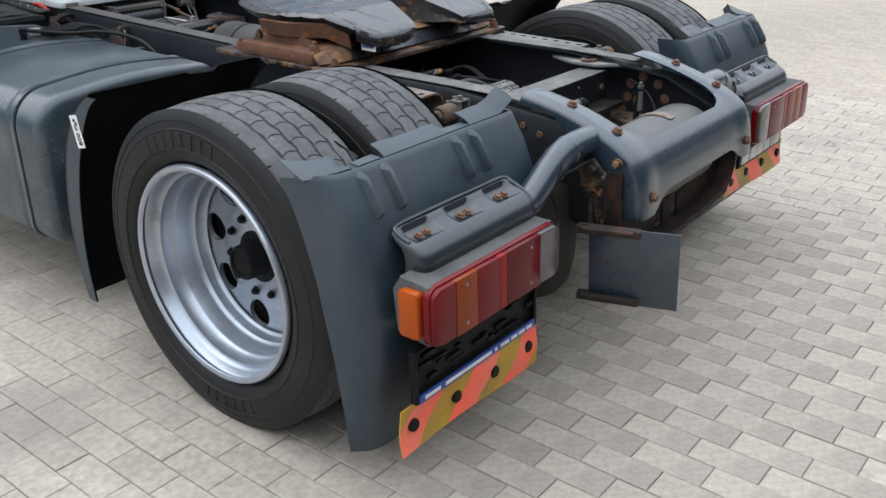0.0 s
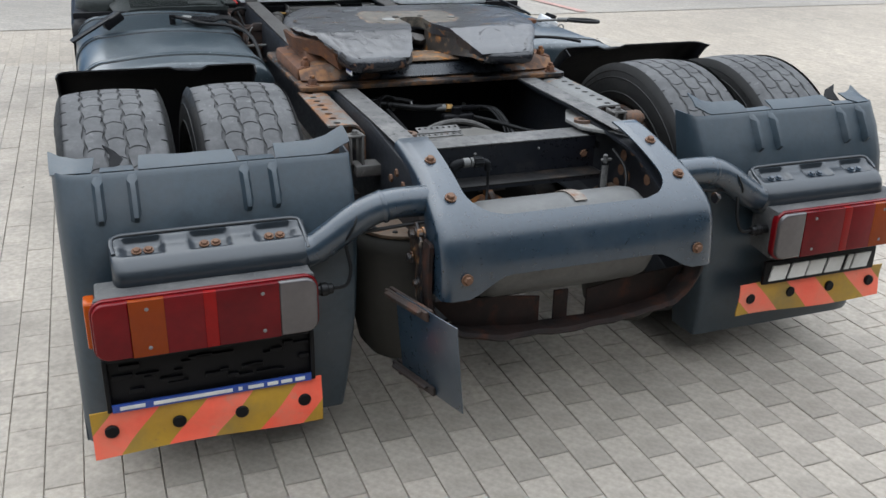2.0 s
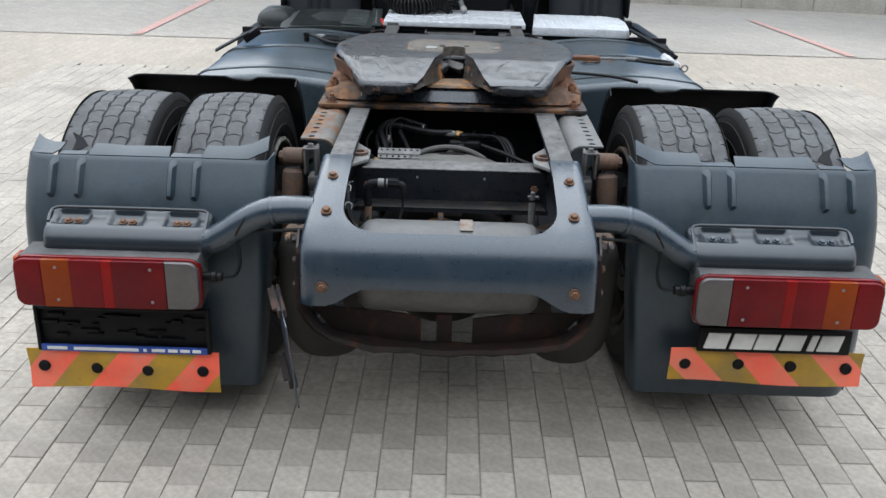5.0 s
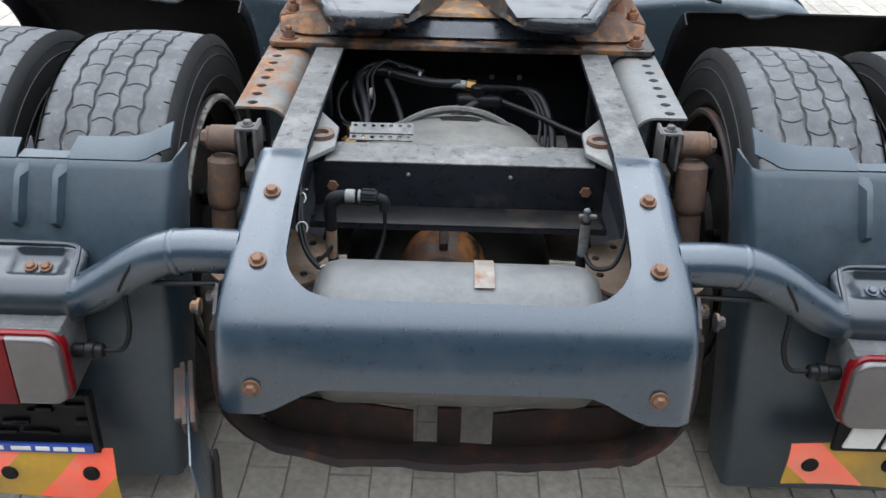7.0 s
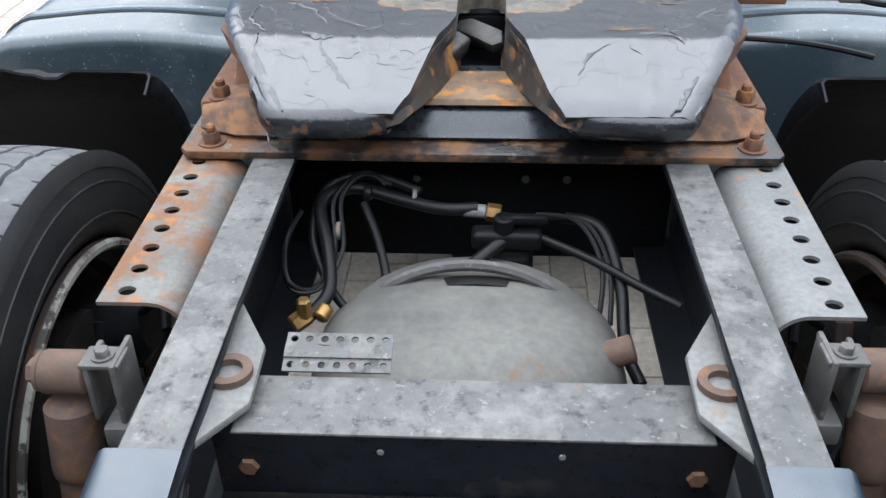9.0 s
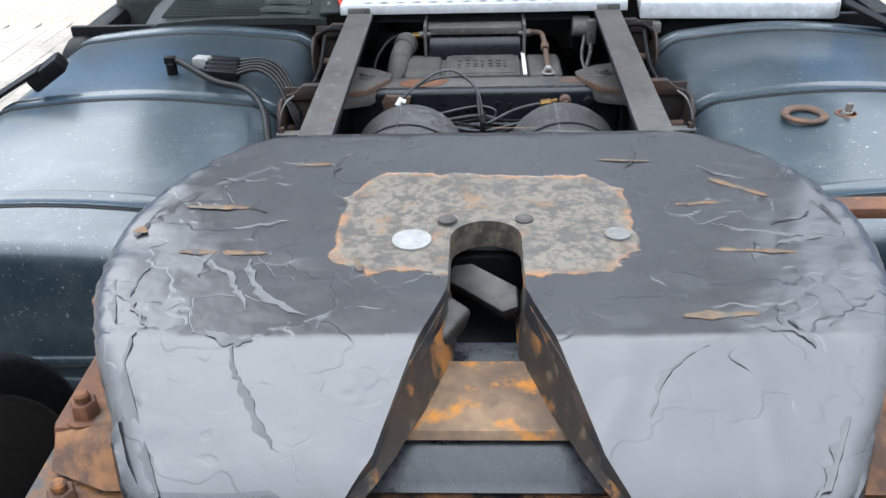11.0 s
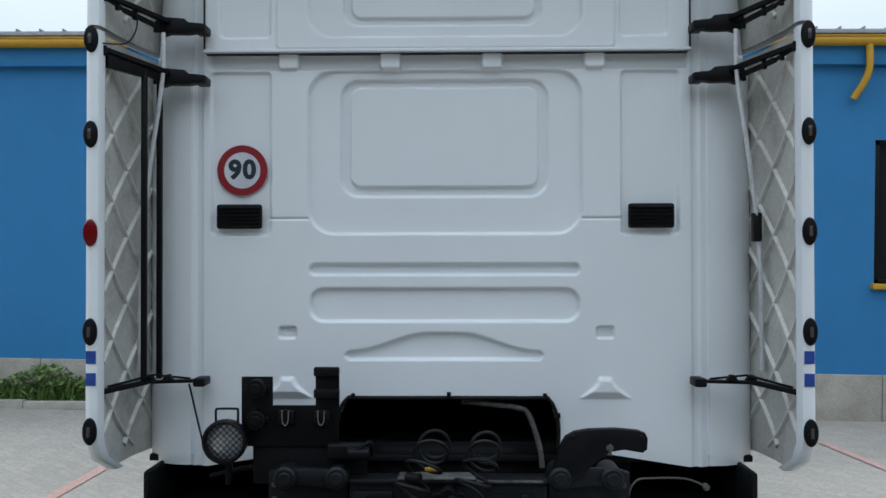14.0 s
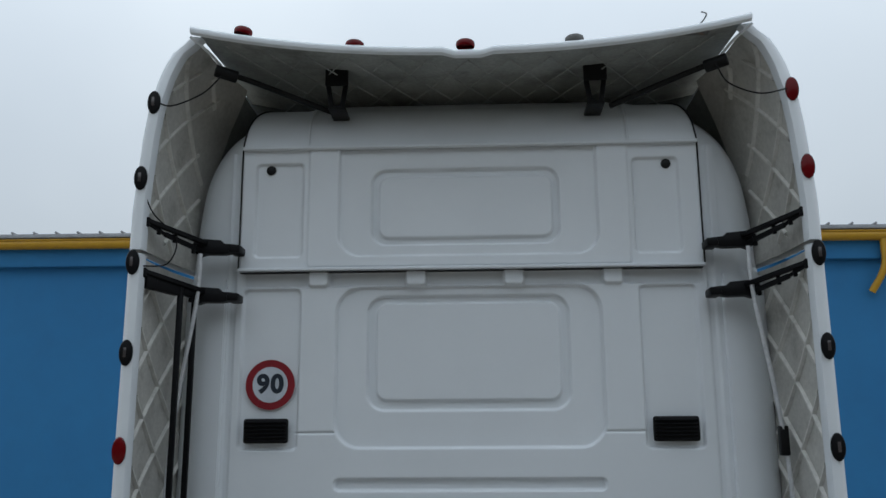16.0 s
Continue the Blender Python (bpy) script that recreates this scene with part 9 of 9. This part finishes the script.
for s in (-1, 1):
    part("brace", merge(tube([(s * 1.0, 3.66, 3.6), (s * 0.85, 3.74, 3.57), (s * 0.58, 3.88, 3.5)], 0.012, 8), rod((s * 1.01, 3.66, 3.6), (s * 0.93, 3.7, 3.585), 0.025, 12)), "hose", rd)
    part("gap_strip", mirrored(tube([(-1.085, 3.56, 3.7), (-1.03, 3.64, 3.665), (-1.0, 3.74, 3.64)], 0.006, 8), s), "white", rd)
# Sheet added across the gap; its dark colour stands for the shade inside.
part("front_closing", box(-1.2, 1.2, 4.42, 4.44, 3.0, 3.8, 0.004), "dark_stand_in", rd)
for s in (-1, 1):
    # Closes the gap; the grey colour carries the shading there.
    part("side_closing", mirrored(sheet([[(-root_x(z), 4.1, z), (-root_x(z) - 0.004, 4.25, z), (-root_x(z) - 0.004, 4.43, z)] for z in np.linspace(2.4, 3.69, 14)], 0.004), s), "shaded_grp", rd)

# ---- coiled hoses parked behind the cab ----
def hose_thing(name, bm, label):
    root = empty(name, label, "hose", "coiled trailer hoses")
    part("hose", bm, "hose", root)
    return root


h1 = hose_thing("coiled_hose", coil([(-0.045, 3.62, 1.375), (-0.05, 3.55, 1.37), (-0.07, 3.49, 1.335), (-0.115, 3.46, 1.27), (-0.145, 3.45, 1.2), (-0.152, 3.45, 1.12), (-0.15, 3.44, 1.05), (-0.14, 3.42, 0.99)], lambda f: 0.05 + 0.008 * math.sin(f * 5), 8, 0.0062, 8, 24), "loose black coiled hose hanging over the catwalk")
part("tag", box(-0.075, -0.035, 3.455, 3.47, 1.315, 1.327, 0.004), "yellow", h1, "yellow cable tag")
part("coupling", rod((-0.14, 3.5, 1.285), (-0.09, 3.48, 1.285), 0.018, 16, 0.004), "black_plastic", h1)
h2 = hose_thing("coiled_hose", coil([(0.135, 3.62, 1.37), (0.13, 3.55, 1.365), (0.112, 3.49, 1.325), (0.08, 3.47, 1.26), (0.055, 3.47, 1.19), (0.046, 3.47, 1.13), (0.02, 3.46, 1.08), (-0.005, 3.45, 1.05)], lambda f: 0.049 + 0.007 * math.sin(f * 4), 9, 0.0062, 8, 24), "loose black coiled hose with red tag")
part("tag", tube([(0.042, 3.42, 1.205), (0.05, 3.415, 1.175), (0.042, 3.415, 1.14), (0.048, 3.42, 1.12)], 0.0085, 8), "red", h2, "bright red plastic tag")
h3 = hose_thing("coiled_hose", coil([(-0.05, 3.46, 1.135), (-0.06, 3.44, 1.11), (-0.045, 3.42, 1.07), (-0.034, 3.41, 1.01), (-0.04, 3.4, 0.96), (-0.07, 3.39, 0.93)], lambda f: 0.038 + 0.008 * f, 17, 0.0062, 8, 20), "tightly coiled black hose standing on the catwalk")
h4 = hose_thing("coiled_hose", coil([(-0.395, 3.37, 1.0), (-0.37, 3.345, 0.992), (-0.325, 3.29, 0.975), (-0.265, 3.265, 0.97), (-0.2, 3.275, 0.972), (-0.15, 3.32, 0.98), (-0.11, 3.39, 0.995), (-0.1, 3.45, 1.01)], lambda f: 0.05 + 0.004 * math.sin(f * 9), 27, 0.0064, 8, 20), "tightly coiled black hose lying on the catwalk")
part("tag", box(-0.375, -0.335, 3.3, 3.315, 1.047, 1.06, 0.004), "yellow", h4, "yellow cable tag")
part("tag", rod((-0.3, 3.38, 0.985), (-0.27, 3.38, 0.99), 0.01, 10), "red", h4, "red cable tag")
h6 = hose_thing("coiled_hose", coil([(-0.33, 3.41, 0.99), (-0.27, 3.42, 0.99), (-0.2, 3.42, 0.992), (-0.14, 3.42, 0.985), (-0.1, 3.42, 0.965)], 0.052, 9, 0.0062, 8, 20), "black coiled hose resting behind the others")
h5 = hose_thing("coiled_hose", coil([(0.045, 3.47, 1.1), (0.02, 3.45, 1.06), (-0.02, 3.44, 1.015), (-0.08, 3.43, 0.985), (-0.125, 3.43, 0.985)], 0.05, 13, 0.0062, 8, 20), "black coiled hose looped with the others")
pl = part("plug_socket", rod((0.03, 3.41, 0.985), (0.055, 3.36, 0.938), 0.0165, 18, 0.004), "rail", h5, "grey plug")
part("collar", rod((0.048, 3.374, 0.951), (0.06, 3.35, 0.929), 0.0195, 18, 0.003), "plug", pl)
part("cable", tube([(0.03, 3.41, 0.985), (0.01, 3.44, 1.01), (-0.02, 3.46, 1.03)], 0.007, 8), "hose", h5)
park = part("parking_socket", merge(box(-0.06, 0.06, 3.64, 3.68, 1.16, 1.2, 0.006), rod((-0.04, 3.62, 1.18), (-0.04, 3.66, 1.18), 0.02, 16), rod((0.0, 3.6, 1.195), (0.0, 3.66, 1.195), 0.026, 18), rod((0.045, 3.62, 1.18), (0.045, 3.66, 1.18), 0.02, 16)), "black_plastic", truck, "parking sockets for the hoses")
part("red_line", tube([(-0.41, 3.1, 0.87), (-0.43, 3.16, 0.9), (-0.42, 3.24, 0.88)], 0.007, 8), "red", truck)

# ---- block paving, stone by stone ----
tail_up = False
PW, PL, JX, JY = 0.1025, 0.2035, 0.0115, 0.115


def paver_mesh():
    bm = box(-PW / 2 + 0.0012, PW / 2 - 0.0012, -PL / 2 + 0.0012, PL / 2 - 0.0012, -0.03, 0.0, 0)
    top = [e for e in bm.edges if all(v.co.z > -0.001 for v in e.verts)]
    bmesh.ops.bevel(bm, geom=top, offset=0.0022, segments=1, affect='EDGES')
    bm.faces.ensure_lookup_table()
    bmesh.ops.delete(bm, geom=[f for f in bm.faces if f.normal.z < -0.9], context='FACES')
    return bm


def paver_places(x0, x1, y0, y1):
    i0, i1 = math.floor((x0 - JX) / PW), math.ceil((x1 - JX) / PW)
    for i in range(i0, i1):
        shift = JY + (PL / 2 if i % 2 else 0.0) + 0.012 * math.sin(i * 2.3)
        j0, j1 = math.floor((y0 - shift) / PL), math.ceil((y1 - shift) / PL)
        for j in range(j0, j1):
            yield JX + (i + 0.5) * PW, shift + (j + 0.5) * PL


bed = tagged(finish("paving_bed", laid(-3.6, 3.6, -1.6, 6.0, -0.0075, 9, 20), "joint"), "sandy joints between the concrete paving blocks", "paving", kind="structure")
pm = paver_mesh()
base_me = bpy.data.meshes.new("paver")
pm.to_mesh(base_me)
base_me.materials.append(M["paver"])
rnd = random.Random(11)
cv_, cf_ = [tuple(v.co) for v in base_me.vertices], [tuple(p.vertices) for p in base_me.polygons]
verts, faces, made = [], [], 0
for x, y in paver_places(-3.6, 3.6, -1.6, 6.0):
    tx, ty, dz = rnd.uniform(-0.004, 0.004), rnd.uniform(-0.004, 0.004), rnd.uniform(-0.0015, 0.0012)
    gz = ground_z(x, y) + dz
    tx += (ground_z(x, y + 0.1) - ground_z(x, y - 0.1)) / 0.2
    if -1.4 < x < 1.4 and -0.75 < y < 0.4 and made < 300:
        ob = new("paver", base_me)
        ob.parent = bed
        ob.matrix_basis = pose(x, y, gz, math.degrees(tx), math.degrees(ty), rnd.uniform(-0.4, 0.4))
        made += 1
    else:
        k = len(verts)
        verts += [(x + a, y + b, c + gz + tx * b + ty * a) for a, b, c in cv_]
        faces += [tuple(k + q for q in f) for f in cf_]
me = bpy.data.meshes.new("pavers")
me.from_pydata(verts, [], faces)
me.materials.append(M["paver"])
field = new("pavers", me)
field.parent = bed
field["kind"] = "stuff"
